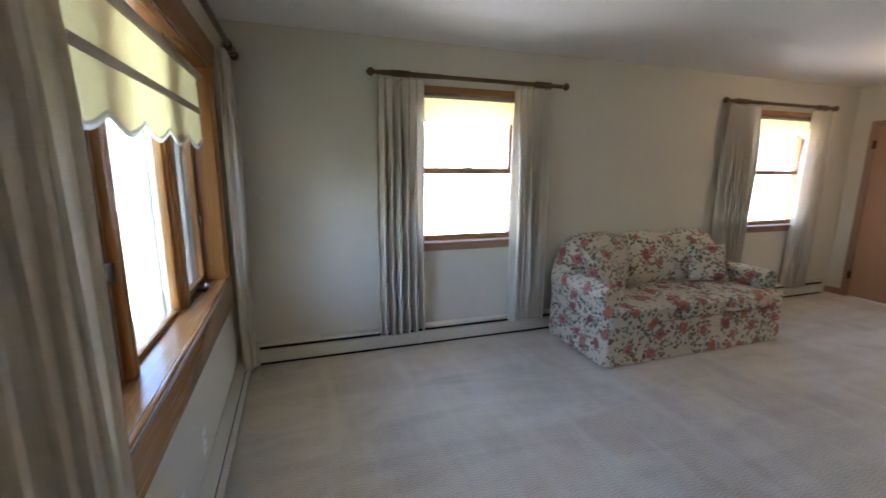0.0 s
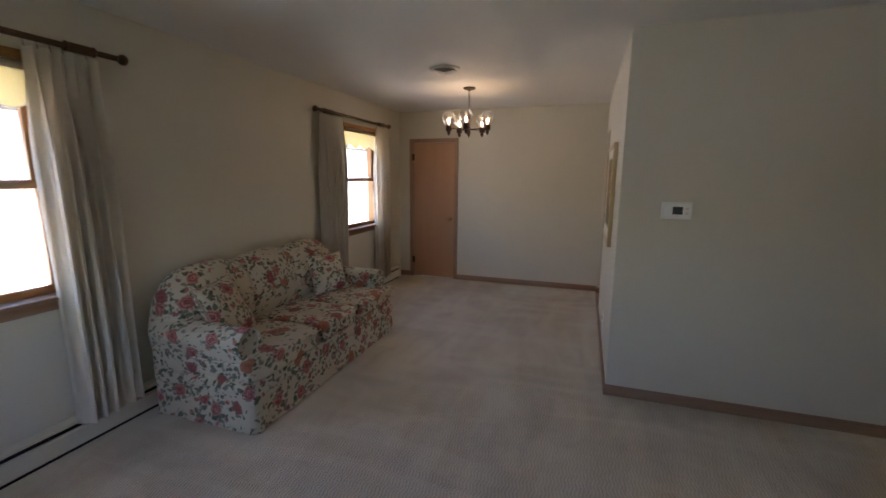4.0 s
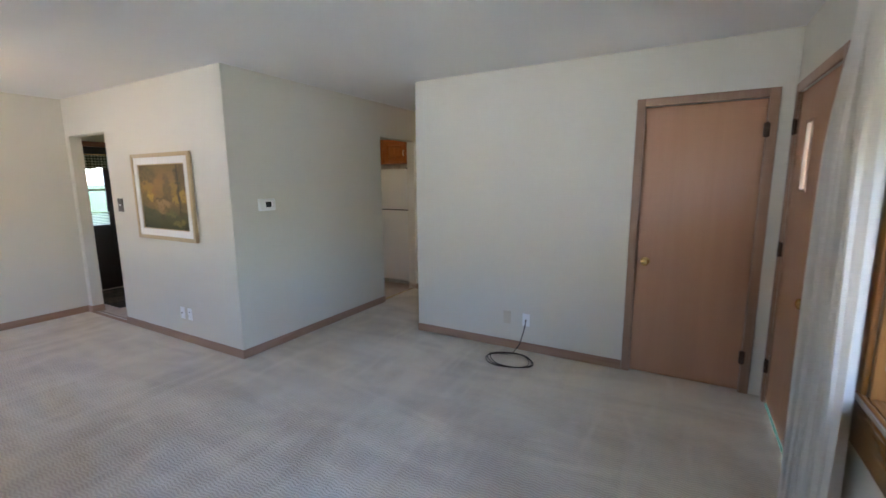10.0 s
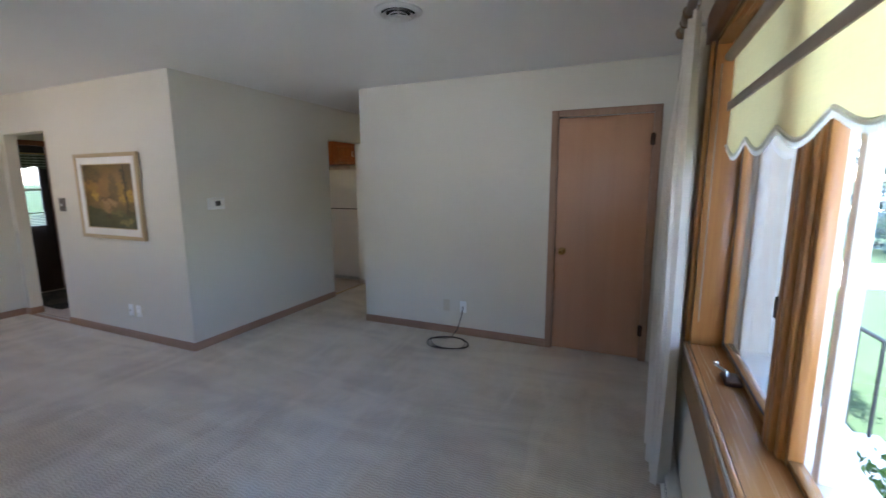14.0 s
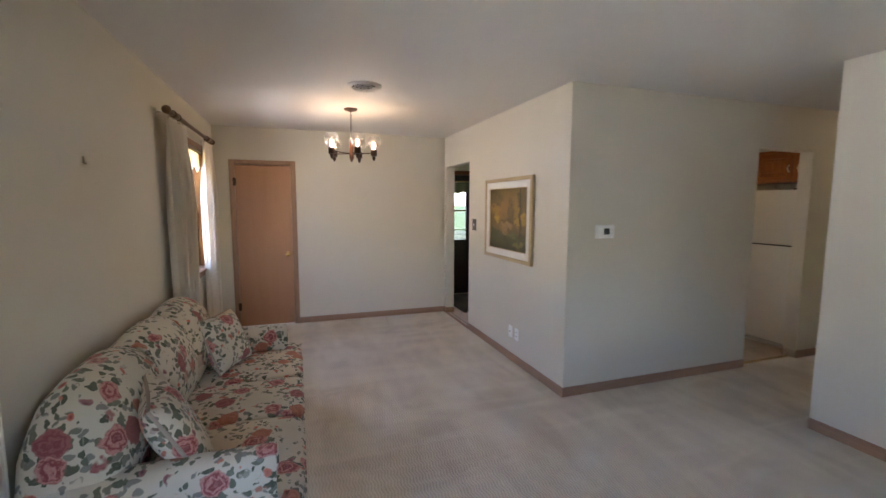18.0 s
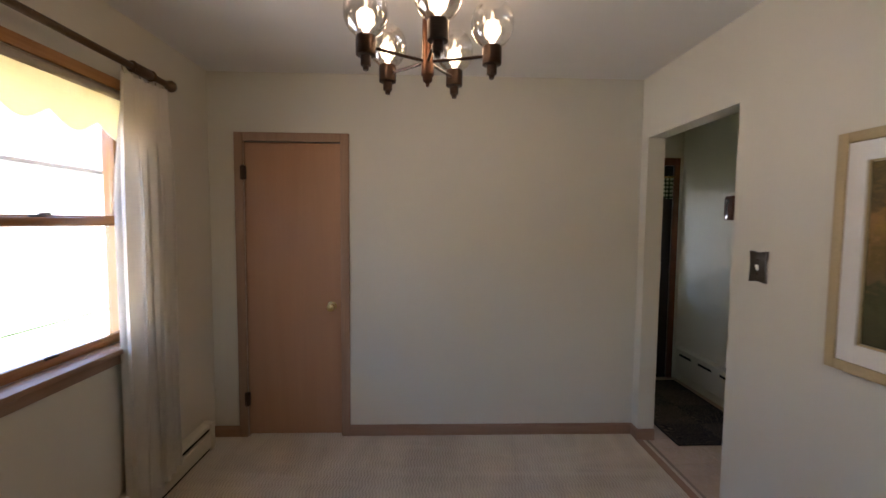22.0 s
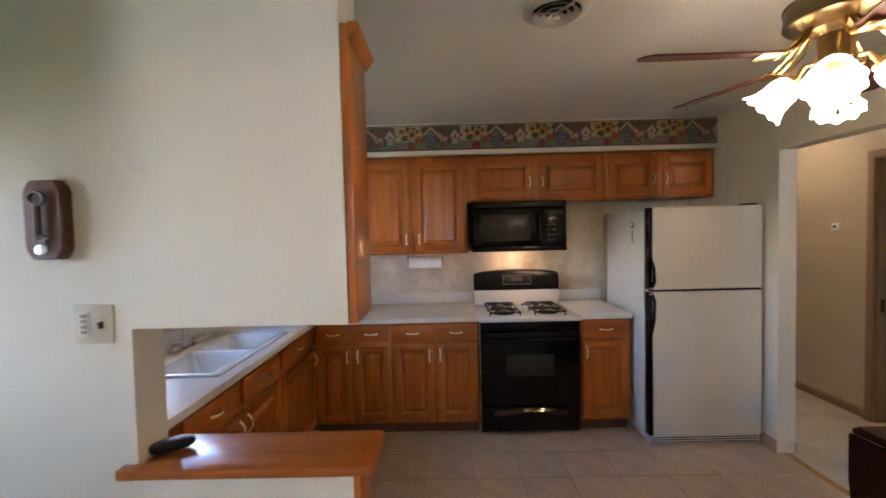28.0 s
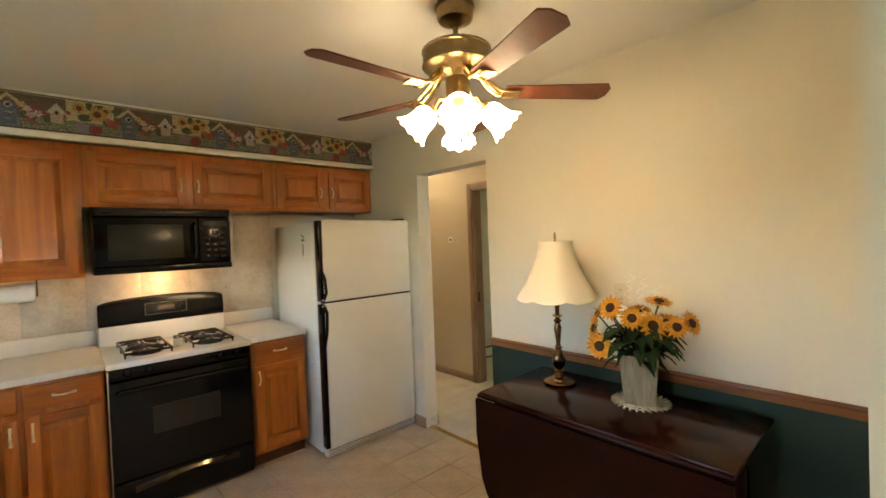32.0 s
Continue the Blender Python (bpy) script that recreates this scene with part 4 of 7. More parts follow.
def rod(m, L, label):
    """A rod along x with ferrules, finials and brackets; the wall lies towards +y."""
    t = thing("curtain_rod", m, label, "curtain rod", "curtain rods")
    part("pole", moved(lathe([(0, 0), (0.016, 0), (0.016, L), (0, L)], 14), pose(0, 0, 0, 0, 90)), ROD, t)
    part("inner_pole", moved(lathe([(0, 0), (0.019, 0), (0.019, L * 0.3), (0, L * 0.3)], 14), pose(0.03, 0, 0, 0, 90)), ROD, t)
    ferrule = [(0.017, 0.0), (0.027, 0.006), (0.022, 0.014), (0.025, 0.024), (0.0255, 0.12), (0.022, 0.132), (0.028, 0.14), (0.018, 0.15)]
    for x in (0.10, L - 0.25):
        part("ferrule", moved(lathe(ferrule, 14), pose(x, 0, 0, 0, 90)), ROD, t)
    fin = [(0.0, 0.0), (0.012, 0.0), (0.017, 0.008), (0.010, 0.016), (0.014, 0.022), (0.027, 0.032), (0.031, 0.046), (0.027, 0.060), (0.014, 0.070), (0.008, 0.076), (0.0, 0.080)]
    part("finial", moved(lathe(fin, 12), pose(L, 0, 0, 0, 90)), ROD, t, "carved brass finial")
    part("finial", moved(lathe(fin, 12), pose(0, 0, 0, 0, -90)), ROD, t, "carved brass finial")
    for x in (0.05, L - 0.05):
        bm = box(x - 0.008, 0.012, -0.008, x + 0.008, 0.085, 0.004, 0.002)
        box(x - 0.012, 0.083, -0.035, x + 0.012, 0.0895, 0.02, 0.002, bm)
        part("bracket", bm, VENT_WHITE, t)
    return t


rod(pose(0.77, 3.375, 2.17), 1.56, "antique brass curtain rod with carved finials over the window")
rod(pose(4.27, 3.375, 2.17), 1.56, "antique brass curtain rod with carved finials over the window")
drape(pose(0.95, 3.385, 2.135), 0.36, 1.99, 6, 3, flare=1.02)
drape(pose(2.08, 3.385, 2.135), 0.34, 1.99, 6, 5, flare=1.0)
drape(pose(4.51, 3.385, 2.135), 0.42, 1.99, 6, 8, flare=1.0)
drape(pose(5.69, 3.385, 2.135), 0.30, 1.99, 5, 9, flare=1.05)
rod(pose(XW + 0.095, 0.60, 2.215, 0, 0, 90), 2.80, "long antique brass curtain rod over the picture window")
drape(pose(XW + 0.078, 0.80, 2.18, 0, 0, 90), 0.40, 2.05, 6, 12, 0.052, flare=1.15)
drape(pose(XW + 0.075, 3.20, 2.18, 0, 0, 90), 0.26, 2.05, 6, 15, 0.03, flare=1.0)

# ---- picture window: three lights over a deep pine sill ----
XP = XW + 0.11
pw = tagged(new("window_3"), "wide varnished pine picture window with two cranked casements", "window", kind="structure")
Y0, Y1, Z0, Z1 = 0.94, 3.02, 0.80, 2.06
part("window_sill", box(XP - 0.27, Y0 + 0.001, Z0 - 0.02, XW, Y1 - 0.001, Z0, 0), PINE_Y, pw, "glossy pine sill", 0)
part("sill_nosing", box(XW, Y0 - 0.05, Z0 - 0.022, XW + 0.02, Y1 + 0.05, Z0 + 0.001, 0.006), PINE_Y, pw)
part("nosing_strip", box(XW + 0.02, Y0 - 0.045, Z0 - 0.020, XW + 0.026, Y1 + 0.045, Z0 - 0.004, 0.001), TAUPE, pw)
part("apron", box(XW, Y0 - 0.05, Z0 - 0.185, XW + 0.018, Y1 + 0.05, Z0 - 0.022, 0.003), PINE_Y, pw, "brown stained apron board")
part("header_board", box(XW, Y0 - 0.06, Z1 + 0.0, XW + 0.03, Y1 + 0.06, Z1 + 0.12, 0.004), CHERRY_Y, pw, "red-brown header board")
for y in (Y0 - 0.055, Y1):
    part("casing", box(XW, y, Z0 + 0.001, XW + 0.018, y + 0.055, Z1, 0.004), PINE, pw)
for y in (Y0, Y1 - 0.022):
    part("jamb", box(XP - 0.27, y, Z0, XW, y + 0.022, Z1, 0.002), PINE, pw)
part("head_jamb", box(XP - 0.27, Y0 + 0.022, Z1 - 0.022, XW, Y1 - 0.022, Z1, 0.002), PINE_Y, pw)
for yc in (1.71, 2.47):
    ml = part("mullion", box(XP - 0.265, yc - (0.03 if yc < 2 else 0.07), Z0, XP - 0.225, yc + 0.07, Z1 - 0.022, 0.003), PINE, pw, "moulded pine mullion")
    for q in ((-0.015, 0.018, 0.05) if yc < 2 else (-0.05, -0.017, 0.017, 0.05)):
        part("bead", box(XP - 0.226, yc + q - 0.014, Z0, XP - 0.214 + (0.012 if abs(q) < 0.03 else 0), yc + q + 0.014, Z1 - 0.022, 0.004), PINE, ml)
lights = ((Y0 + 0.022, 1.68, True), (1.78, 2.40, False), (2.54, Y1 - 0.022, True))
for a, b, opens in lights:
    s = 0.036 if opens else 0.022
    fr = part("casement_sash" if opens else "fixed_light", box(XP - 0.262, a, Z0, XP - 0.227, a + s, Z1 - 0.022, 0.004), PINE, pw)
    part("stile", box(XP - 0.262, b - s, Z0, XP - 0.227, b, Z1 - 0.022, 0.004), PINE, fr)
    part("bottom_rail", box(XP - 0.261, a + s, Z0, XP - 0.228, b - s, Z0 + s, 0.004), PINE_Y, fr)
    part("top_rail", box(XP - 0.261, a + s, Z1 - 0.022 - s, XP - 0.228, b - s, Z1 - 0.022, 0.004), PINE_Y, fr)
    p = part("pane", box(XP - 0.249, a + s, Z0 + s, XP - 0.244, b - s, Z1 - 0.022 - s), GLASS_MESH if opens else GLASS, fr, smooth=0)
    p.visible_shadow = False
    for q0, q1 in ((a, a + 0.035), (b - 0.035, b)):
        part("outer_frame", box(XP - 0.32, q0, Z0 - 0.02, XP - 0.285, q1, Z1, 0.003), WHITE_TRIM, fr)
    if opens:
        part("gasket", box(XP - 0.227, a + s - 0.006, Z0 + 0.01, XP - 0.224, a + s, Z1 - 0.04), DARK, fr, smooth=0)
        part("gasket", box(XP - 0.227, b - s, Z0 + 0.01, XP - 0.224, b - s + 0.006, Z1 - 0.04), DARK, fr, smooth=0)
        part("gasket", box(XP - 0.227, a + s, Z0 + s - 0.006, XP - 0.224, b - s, Z0 + s), DARK, fr, smooth=0)
        ym = (a + b) / 2
        cr = box(XP - 0.224, ym - 0.045, Z0, XP - 0.17, ym + 0.045, Z0 + 0.02, 0.006)
        part("crank_base", cr, HINGE, fr, "dark bronze crank base")
        arm = tube([(XP - 0.185, ym, Z0 + 0.02), (XP - 0.182, ym, Z0 + 0.034), (XP - 0.17, ym - 0.03, Z0 + 0.036), (XP - 0.16, ym - 0.065, Z0 + 0.03)], [0.007, 0.007, 0.006, 0.005], 8)
        joined(moved(lathe([(0, 0), (0.008, 0.002), (0.009, 0.012), (0.006, 0.022), (0, 0.024)], 10), pose(XP - 0.16, ym - 0.065, Z0 + 0.026)), arm)
        part("crank_handle", arm, STEEL, fr, "bright metal crank handle")
        ck = box(XP - 0.224, b - s - 0.0, Z0 + 0.34, XP - 0.205, b - s + 0.02, Z0 + 0.40, 0.003)
        part("sash_catch", ck, HINGE, fr)
chain = tube([(XW - 0.02, Y0 + 0.012 + 0.03, Z1 - 0.1 - 0.05 * k) for k in range(22)], 0.0025, 5)
part("pull_chain", chain, TAUPE, pw)
roller_shade(pose(XW - 0.045, Y0 + 0.045, Z1 - 0.075, 0, 0, 90), Y1 - Y0 - 0.09, 0.385, 6, 0.045, 0.19, "wide cream scalloped shade with white fringe, drawn part-way", 0.006)

# ---- baseboard heaters ----
def heater(m, L, label, slots=None):
    """Along x, its back to +y; z up."""
    t = thing("baseboard_heater", m, label, "heater", "baseboard heaters")
    part("back_plate", box(0, -0.012, 0, L, 0, 0.175, 0.002), HEATER, t)
    front = sheet([[(0, -0.060, 0.022), (L, -0.060, 0.022)], [(0, -0.062, 0.03), (L, -0.062, 0.03)], [(0, -0.062, 0.115), (L, -0.062, 0.115)], [(0, -0.056, 0.122), (L, -0.056, 0.122)]], 0.002)
    part("front_panel", front, HEATER, t)
    part("damper", box(0, -0.050, 0.126, L, -0.014, 0.140, 0), DARK, t, "dark louvre slot", 0)
    top = sheet([[(0, -0.012, 0.175), (L, -0.012, 0.175)], [(0, -0.052, 0.168), (L, -0.052, 0.168)], [(0, -0.058, 0.160), (L, -0.058, 0.160)], [(0, -0.058, 0.150), (L, -0.058, 0.150)]], 0.002)
    part("top_cover", top, HEATER, t)
    # Near-black filler gives the shade of the open gap at the floor.
    part("foot_gap", box(0, -0.05, 0.0, L, -0.012, 0.02, 0), DARK, t, smooth=0)
    for x in (0, L - 0.045):
        part("end_cap", box(x, -0.065, 0, x + 0.045, 0, 0.178, 0.004), HEATER, t)
    n = int(L // 1.3)
    for i in range(1, n + 1):
        part("joint_cover", box(L * i / (n + 1) - 0.02, -0.0645, 0.02, L * i / (n + 1) + 0.02, -0.054, 0.124, 0.002), HEATER, t)
    return t


heater(pose(XW + 0.07, YN, 0), XE - XW - 0.205, "long cream baseboard heater with a dark slot along the carpet")
heater(pose(XW, 0.42, 0, 0, 0, 90), 2.97, "cream baseboard heater under the picture window")
# ventilation flap on the wall under the picture window
fl = thing("air_register", pose(XW, 1.56, 0.24, 0, 0, 90), "small white wall register with open lever under the window", "vent")
part("plate", box(-0.13, -0.01, 0, 0.13, 0, 0.12, 0.003), VENT_WHITE, fl)
part("lever", tube([(0.0, -0.01, 0.05), (0.0, -0.05, 0.10), (0.0, -0.055, 0.15)], 0.006, 8), VENT_WHITE, fl)

# bedroom window, seen only by its light
bw = tagged(new("window_5"), "plain bedroom window beyond the hall", "window", kind="structure")
for b in ((XW - 0.30, -2.7, 0.9, XW, -2.66, 2.05), (XW - 0.30, -1.54, 0.9, XW, -1.5, 2.05), (XW - 0.30, -2.66, 0.9, XW + 0.03, -1.54, 0.93), (XW - 0.30, -2.66, 2.01, XW, -1.54, 2.05), (XW - 0.18, -2.66, 1.44, XW - 0.14, -1.54, 1.48)):
    part("frame", box(*b, 0.003), PINE, bw)
p = part("pane", box(XW - 0.162, -2.66, 0.93, XW - 0.158, -1.54, 2.01), GLASS, bw, smooth=0)
p.visible_shadow = False
# Shade added out of view, drawn down to cut the daylight reaching the hall.
roller_shade(pose(XW - 0.06, -2.65, 2.0, 0, 0, 90), 1.10, 1.0, 6, 0.03, 0, "unseen cream roller shade added to dim the bedroom window", 0.003)


# ---- sofa ----
def roll_arm(side):
    """A rolled arm, front to back along y; side is -1 or 1."""
    prof = []
    for k in range(19):
        a = math.radians(-35 + 250 * k / 18)
        prof.append((0.085 + 0.095 * math.cos(a), 0.535 + 0.088 * math.sin(a)))
    prof = [(0.135, 0.20), (0.138, 0.40)] + prof + [(0.012, 0.44), (0.012, 0.20)]
    rows = []
    for y, f in ((-0.275, 0.90), (-0.29, 0.97), (-0.275, 1.0), (-0.15, 1.0), (0.0, 1.01), (0.2, 1.0), (0.40, 1.0), (0.42, 0.96)):
        cx, cz = 0.085, 0.42
        rows.append([(side * ((px - cx) * f + cx + 0.765), y, (pz - cz) * f + cz) for px, pz in prof])
    one = bmesh.new()
    g = [[one.verts.new(p) for p in r] for r in rows]
    n = len(prof)
    for a, b in zip(g, g[1:]):
        for k in range(n):
            one.faces.new((a[k], a[(k + 1) % n], b[(k + 1) % n], b[k]))
    one.faces.new(g[0]), one.faces.new(g[-1])
    return one


def soft_noise(bm, amount, scale):
    for v in bm.verts:
        v.co += Vector((noise.noise(v.co * scale), noise.noise(v.co * scale + Vector((7, 1, 3))), noise.noise(v.co * scale + Vector((2, 9, 5))))) * amount
    return bm


sofa = thing("sofa", pose(3.265, 2.935, 0), "three-seat cream floral chintz sofa with rolled arms, against the wall", "sofa")
part("frame", box(-0.935, -0.365, 0.10, 0.935, 0.40, 0.30, 0.02), FLORAL, sofa)
# skirt with box pleats
def skirt_run(x0, y0, x1, y1, pleats):
    rows = []
    L = math.hypot(x1 - x0, y1 - y0)
    nx, ny = (y1 - y0) / L, -(x1 - x0) / L
    N = max(24, int(L / 0.02))
    for k in range(5):
        v = k / 4
        r = []
        for i in range(N + 1):
            u = i / N
            out = 0.004 + 0.012 * v
            for p in pleats:
                d = (u - p) * L
                out += v * (-0.016 * math.exp(-(d / 0.008) ** 2) + 0.008 * math.exp(-((abs(d) - 0.03) / 0.02) ** 2))
            out += v * 0.004 * math.sin(u * L * 21 + x0 * 5)
            r.append((x0 + (x1 - x0) * u + nx * out, y0 + (y1 - y0) * u + ny * out, 0.225 - v * 0.215))
        rows.append(r)
    return sheet(rows, 0.004)


for run, pl in (((-0.937, -0.368, 0.937, -0.368), (0.0, 0.36, 0.64, 1.0)), ((0.937, -0.368, 0.937, 0.40), (0.0, 1.0)), ((-0.937, 0.40, -0.937, -0.368), (0.0, 1.0))):
    part("skirt", skirt_run(*run, pl), FLORAL, sofa, "floral skirt with corner pleats")
part("welt", tube([(-0.945, 0.38, 0.228), (-0.945, -0.374, 0.228), (0.945, -0.374, 0.228), (0.945, 0.38, 0.228)], 0.005, 6), FLORAL, sofa)
part("front_band", box(-0.925, -0.372, 0.22, 0.925, -0.33, 0.315, 0.012), FLORAL, sofa)
# seat cushions: the outer two wrap round the fronts of the arms
for k in (-1, 0, 1):
    wide = 0.500 if k == 0 else 0.688
    c = moved(cushion(wide, 0.66, 0.17, 0.18, 14, 9.0), pose(k * (0.264 + wide / 2) if k else 0, -0.06, 0.30))
    for v in c.verts:
        if k and v.co.y > -0.285 and abs(v.co.x) > 0.765:
            v.co.x = k * (0.765 + 0.004 * math.sin(v.co.z * 40))
    cu = part("seat_cushion", soft_noise(c, 0.006, 5), FLORAL, sofa, smooth=60)
    x0, x1 = (-0.25, 0.25) if k == 0 else sorted((k * 0.265, k * 0.945))
    part("piping", tube([(x0, 0.12, 0.435), (x0, -0.375, 0.43), (x0 + 0.02, -0.389, 0.43), (x1 - 0.02, -0.389, 0.43), (x1, -0.375, 0.43), (x1, -0.30, 0.43)], 0.005, 6), FLORAL, cu)
for s in (-1, 1):
    part("arm", roll_arm(s), FLORAL, sofa, smooth=50)
# back of three humps with a welt in each valley
for k in (-1, 0, 1):
    rows = []
    for i in range(25):
        u = -1 + 2 * i / 24
        outer = k and u * k > 0
        top = 0.60 + 0.325 * (1 - abs(u) ** 5) ** 0.5 if outer else 0.885 + 0.04 * (1 - abs(u) ** 2.4)
        f = 0.04 * (1 - abs(u) ** 3.5)
        x = 0.515 * k + u * (0.256 + (0.13 if outer else 0.0) * abs(u))
        prof = [(0.22, 0.0), (0.215 - f * 0.3, 0.12), (0.205 - f * 0.9, 0.30), (0.21 - f * 1.1, 0.48), (0.228 - f * 1.0, 0.66), (0.258 - f * 0.8, 0.82), (0.297 - f * 0.5, 0.93), (0.338 - f * 0.2, 0.985), (0.378, 1.0), (0.416, 0.98), (0.450, 0.91), (0.473, 0.78), (0.478, 0.55), (0.46, 0.0)]
        r = [(x, py, 0.40 + (top - 0.40) * q) for py, q in prof]
        rows.append([(x, 0.22, 0.25)] + r + [(x, 0.46, 0.20)])
    one = bmesh.new()
    g = [[one.verts.new(p) for p in r] for r in rows]
    for a, b in zip(g, g[1:]):
        for i in range(len(a) - 1):
            one.faces.new((a[i], a[i + 1], b[i + 1], b[i]))
    one.faces.new(g[0]), one.faces.new(g[-1])
    bc = part("back_cushion", soft_noise(one, 0.007, 4), FLORAL, sofa, smooth=70)
    if k:
        part("welt", tube([(0.2575 * k, y, z) for y, z in ((0.215, 0.46), (0.206, 0.55), (0.211, 0.64), (0.229, 0.72), (0.253, 0.797), (0.286, 0.85), (0.32, 0.877), (0.36, 0.884))], 0.005, 6), FLORAL, bc)


def throw_pillow(m, size, label):
    t = thing("throw_pillow", m, label, "pillow", "throw pillows")
    one = bmesh.new()
    bmesh.ops.create_cube(one, size=2)
    bmesh.ops.subdivide_edges(one, edges=one.edges[:], cuts=11, use_grid_fill=True)
    for v in one.verts:
        x, y, z = v.co
        pin = 1 - 0.10 * (x * x * (1 - y * y) + y * y * (1 - x * x)) * 1.0
        th = 0.010 + 0.065 * ((1 - x ** 4) * (1 - y ** 4)) ** 0.6
        v.co = (x * size / 2 * (1 - 0.07 * (1 - y * y)), y * size / 2 * (1 - 0.07 * (1 - x * x)), z * th)
    part("cover", soft_noise(one, 0.004, 7), FLORAL, t, smooth=70)
    edge = []
    for k in range(64):
        q = k / 16
        e, f = int(q), (q % 1) * 2 - 1
        px, py = ((f, -1), (1, f), (-f, 1), (-1, -f))[e]
        edge.append((px * size / 2 * (1 - 0.07 * (1 - py * py)), py * size / 2 * (1 - 0.07 * (1 - px * px)), 0))
    part("cord", tube(edge, 0.007, 6, closed=True), TAUPE, t, "twisted cord edging")
    return t


throw_pillow(pose(3.80, 3.02, 0.635, 66, 0, -24), 0.36, "square floral throw pillow leaning in the sofa corner")
throw_pillow(pose(2.62, 3.02, 0.635, 64, 0, 18), 0.42, "square floral throw pillow leaning in the sofa corner")

# ---- chandelier ----
ch = thing("chandelier", pose(5.035, 2.03, H), "five-light bronze chandelier with clear glass globes, lit", "chandelier")
part("canopy", lathe([(0.0, 0.0), (0.065, 0.0), (0.067, -0.008), (0.055, -0.018), (0.02, -0.026), (0.008, -0.034), (0.0, -0.034)], 24), BRONZE, ch)
for k in range(9):
    z = -0.045 - 0.021 * k
    link = [(0.0075 * math.cos(a), 0.0, z + 0.015 * math.sin(a)) for a in [2 * math.pi * i / 10 for i in range(10)]]
    part("chain_link", moved(tube(link, 0.0022, 5, closed=True), pose(0, 0, 0, 0, 0, 90 * (k % 2))), BRONZE, ch)
part("loop", tube([(0.016 * math.cos(a), 0.0, -0.245 + 0.016 * math.sin(a)) for a in [2 * math.pi * i / 14 for i in range(14)]], 0.003, 6, closed=True), BRONZE, ch)
part("column", lathe([(0.0, -0.258), (0.010, -0.262), (0.019, -0.27), (0.020, -0.43), (0.022, -0.44), (0.022, -0.47), (0.017, -0.475), (0.016, -0.49), (0.006, -0.497), (0.007, -0.505), (0.0, -0.51)], 18), COPPER, ch)
for k in range(5):
    a = radians(188 + 72 * k)
    c, s = math.cos(a), math.sin(a)
    R = 0.215
    arm = part("arm", tube([(0.015 * c, 0.015 * s, -0.425), (0.10 * c, 0.10 * s, -0.422), (R * c, R * s, -0.415)], 0.0055, 8), BRONZE, ch)
    cup = lathe([(0.0, -0.490), (0.009, -0.490), (0.010, -0.478), (0.0165, -0.476), (0.0170, -0.450), (0.0175, -0.447), (0.0310, -0.445), (0.0315, -0.443), (0.0320, -0.394), (0.0300, -0.387), (0.0, -0.386)], 18)
    part("socket", moved(cup, pose(R * c, R * s, 0)), BRONZE, arm)
    gl = [(0.026, -0.388), (0.032, -0.384), (0.054, -0.366), (0.067, -0.342), (0.071, -0.315), (0.067, -0.287), (0.053, -0.262), (0.036, -0.249)]
    o = part("globe", moved(lathe(gl, 22, wave=lambda q, i: (1, 0)), pose(R * c, R * s, 0)), BULB_GLASS, arm, "clear glass globe", 80)
    o.visible_shadow = False
    bl = [(0.0, -0.385), (0.007, -0.382), (0.010, -0.365), (0.0105, -0.352), (0.008, -0.335), (0.003, -0.318), (0.0, -0.313)]
    part("bulb", moved(lathe(bl, 12), pose(R * c, R * s, 0)), glow_material("bulb_glow", (1.0, 0.78, 0.48), 1.0) if k == 0 else bpy.data.materials["bulb_glow"], arm, "lit candle bulb")
    point_lamp("chandelier_light", (5.035 + R * c, 2.03 + R * s, H - 0.285), CHANDELIER, (1.0, 0.70, 0.40), 0.03)


# ---- round ceiling diffusers ----
def diffuser(x, y, r, label):
    t = thing("ceiling_vent", pose(x, y, H), label, "vent", "round ceiling vents")
    part("rim", lathe([(r, 0.0), (r, -0.006), (r * 0.92, -0.014), (r * 0.74, -0.016), (r * 0.70, -0.008), (r * 0.70, 0.0)], 36), VENT_WHITE, t)
    part("throat", lathe([(0, -0.0015), (r * 0.70, -0.0015), (r * 0.7, -0.0005), (0, -0.0005)], 28), DARK, t)
    for q0, q1, z in ((0.66, 0.52, -0.022), (0.46, 0.33, -0.028), (0.27, 0.13, -0.032)):
        part("cone", lathe([(r * q0, z), (r * (q0 + 0.02), z - 0.003), (r * q1, z + 0.014), (r * (q1 - 0.02), z + 0.012)], 32, wave=lambda a, i: (1, 0)), VENT_WHITE, t)
    part("cap", lathe([(0, -0.036), (r * 0.10, -0.034), (r * 0.10, -0.026), (0, -0.024)], 16), VENT_WHITE, t)
    for a in (0, 120, 240):
        part("spoke", moved(box(0.0, -0.004, -0.020, r * 0.7, 0.004, -0.012), pose(0, 0, 0, 0, 0, a)), VENT_WHITE, t, smooth=0)
    return t


diffuser(4.19, 2.025, 0.135, "round white ceiling vent with dark rings")
diffuser(1.245, 0.815, 0.135, "round white ceiling vent with dark rings")
diffuser(5.405, -1.07, 0.135, "round white ceiling vent over the kitchen")

# ---- painting ----
pic = thing("framed_painting", pose(4.515, YB, 1.385), "autumn landscape painting in a gilt frame with white liner", "painting")
W2, H2 = 0.487, 0.402
def frame_ring(w, h, t, y0, y1, name, mat, parent, bev=0.003):
    a = part(name, box(-w, y0, -h, -w + t, y1, h, bev), mat, parent)
    for b in ((w - t, y0, -h, w, y1, h), (-w + t, y0 + 0.0005, h - t, w - t, y1 - 0.0005, h), (-w + t, y0 + 0.0005, -h, w - t, y1 - 0.0005, -h + t)):
        part(name, box(*b, bev), mat, parent)
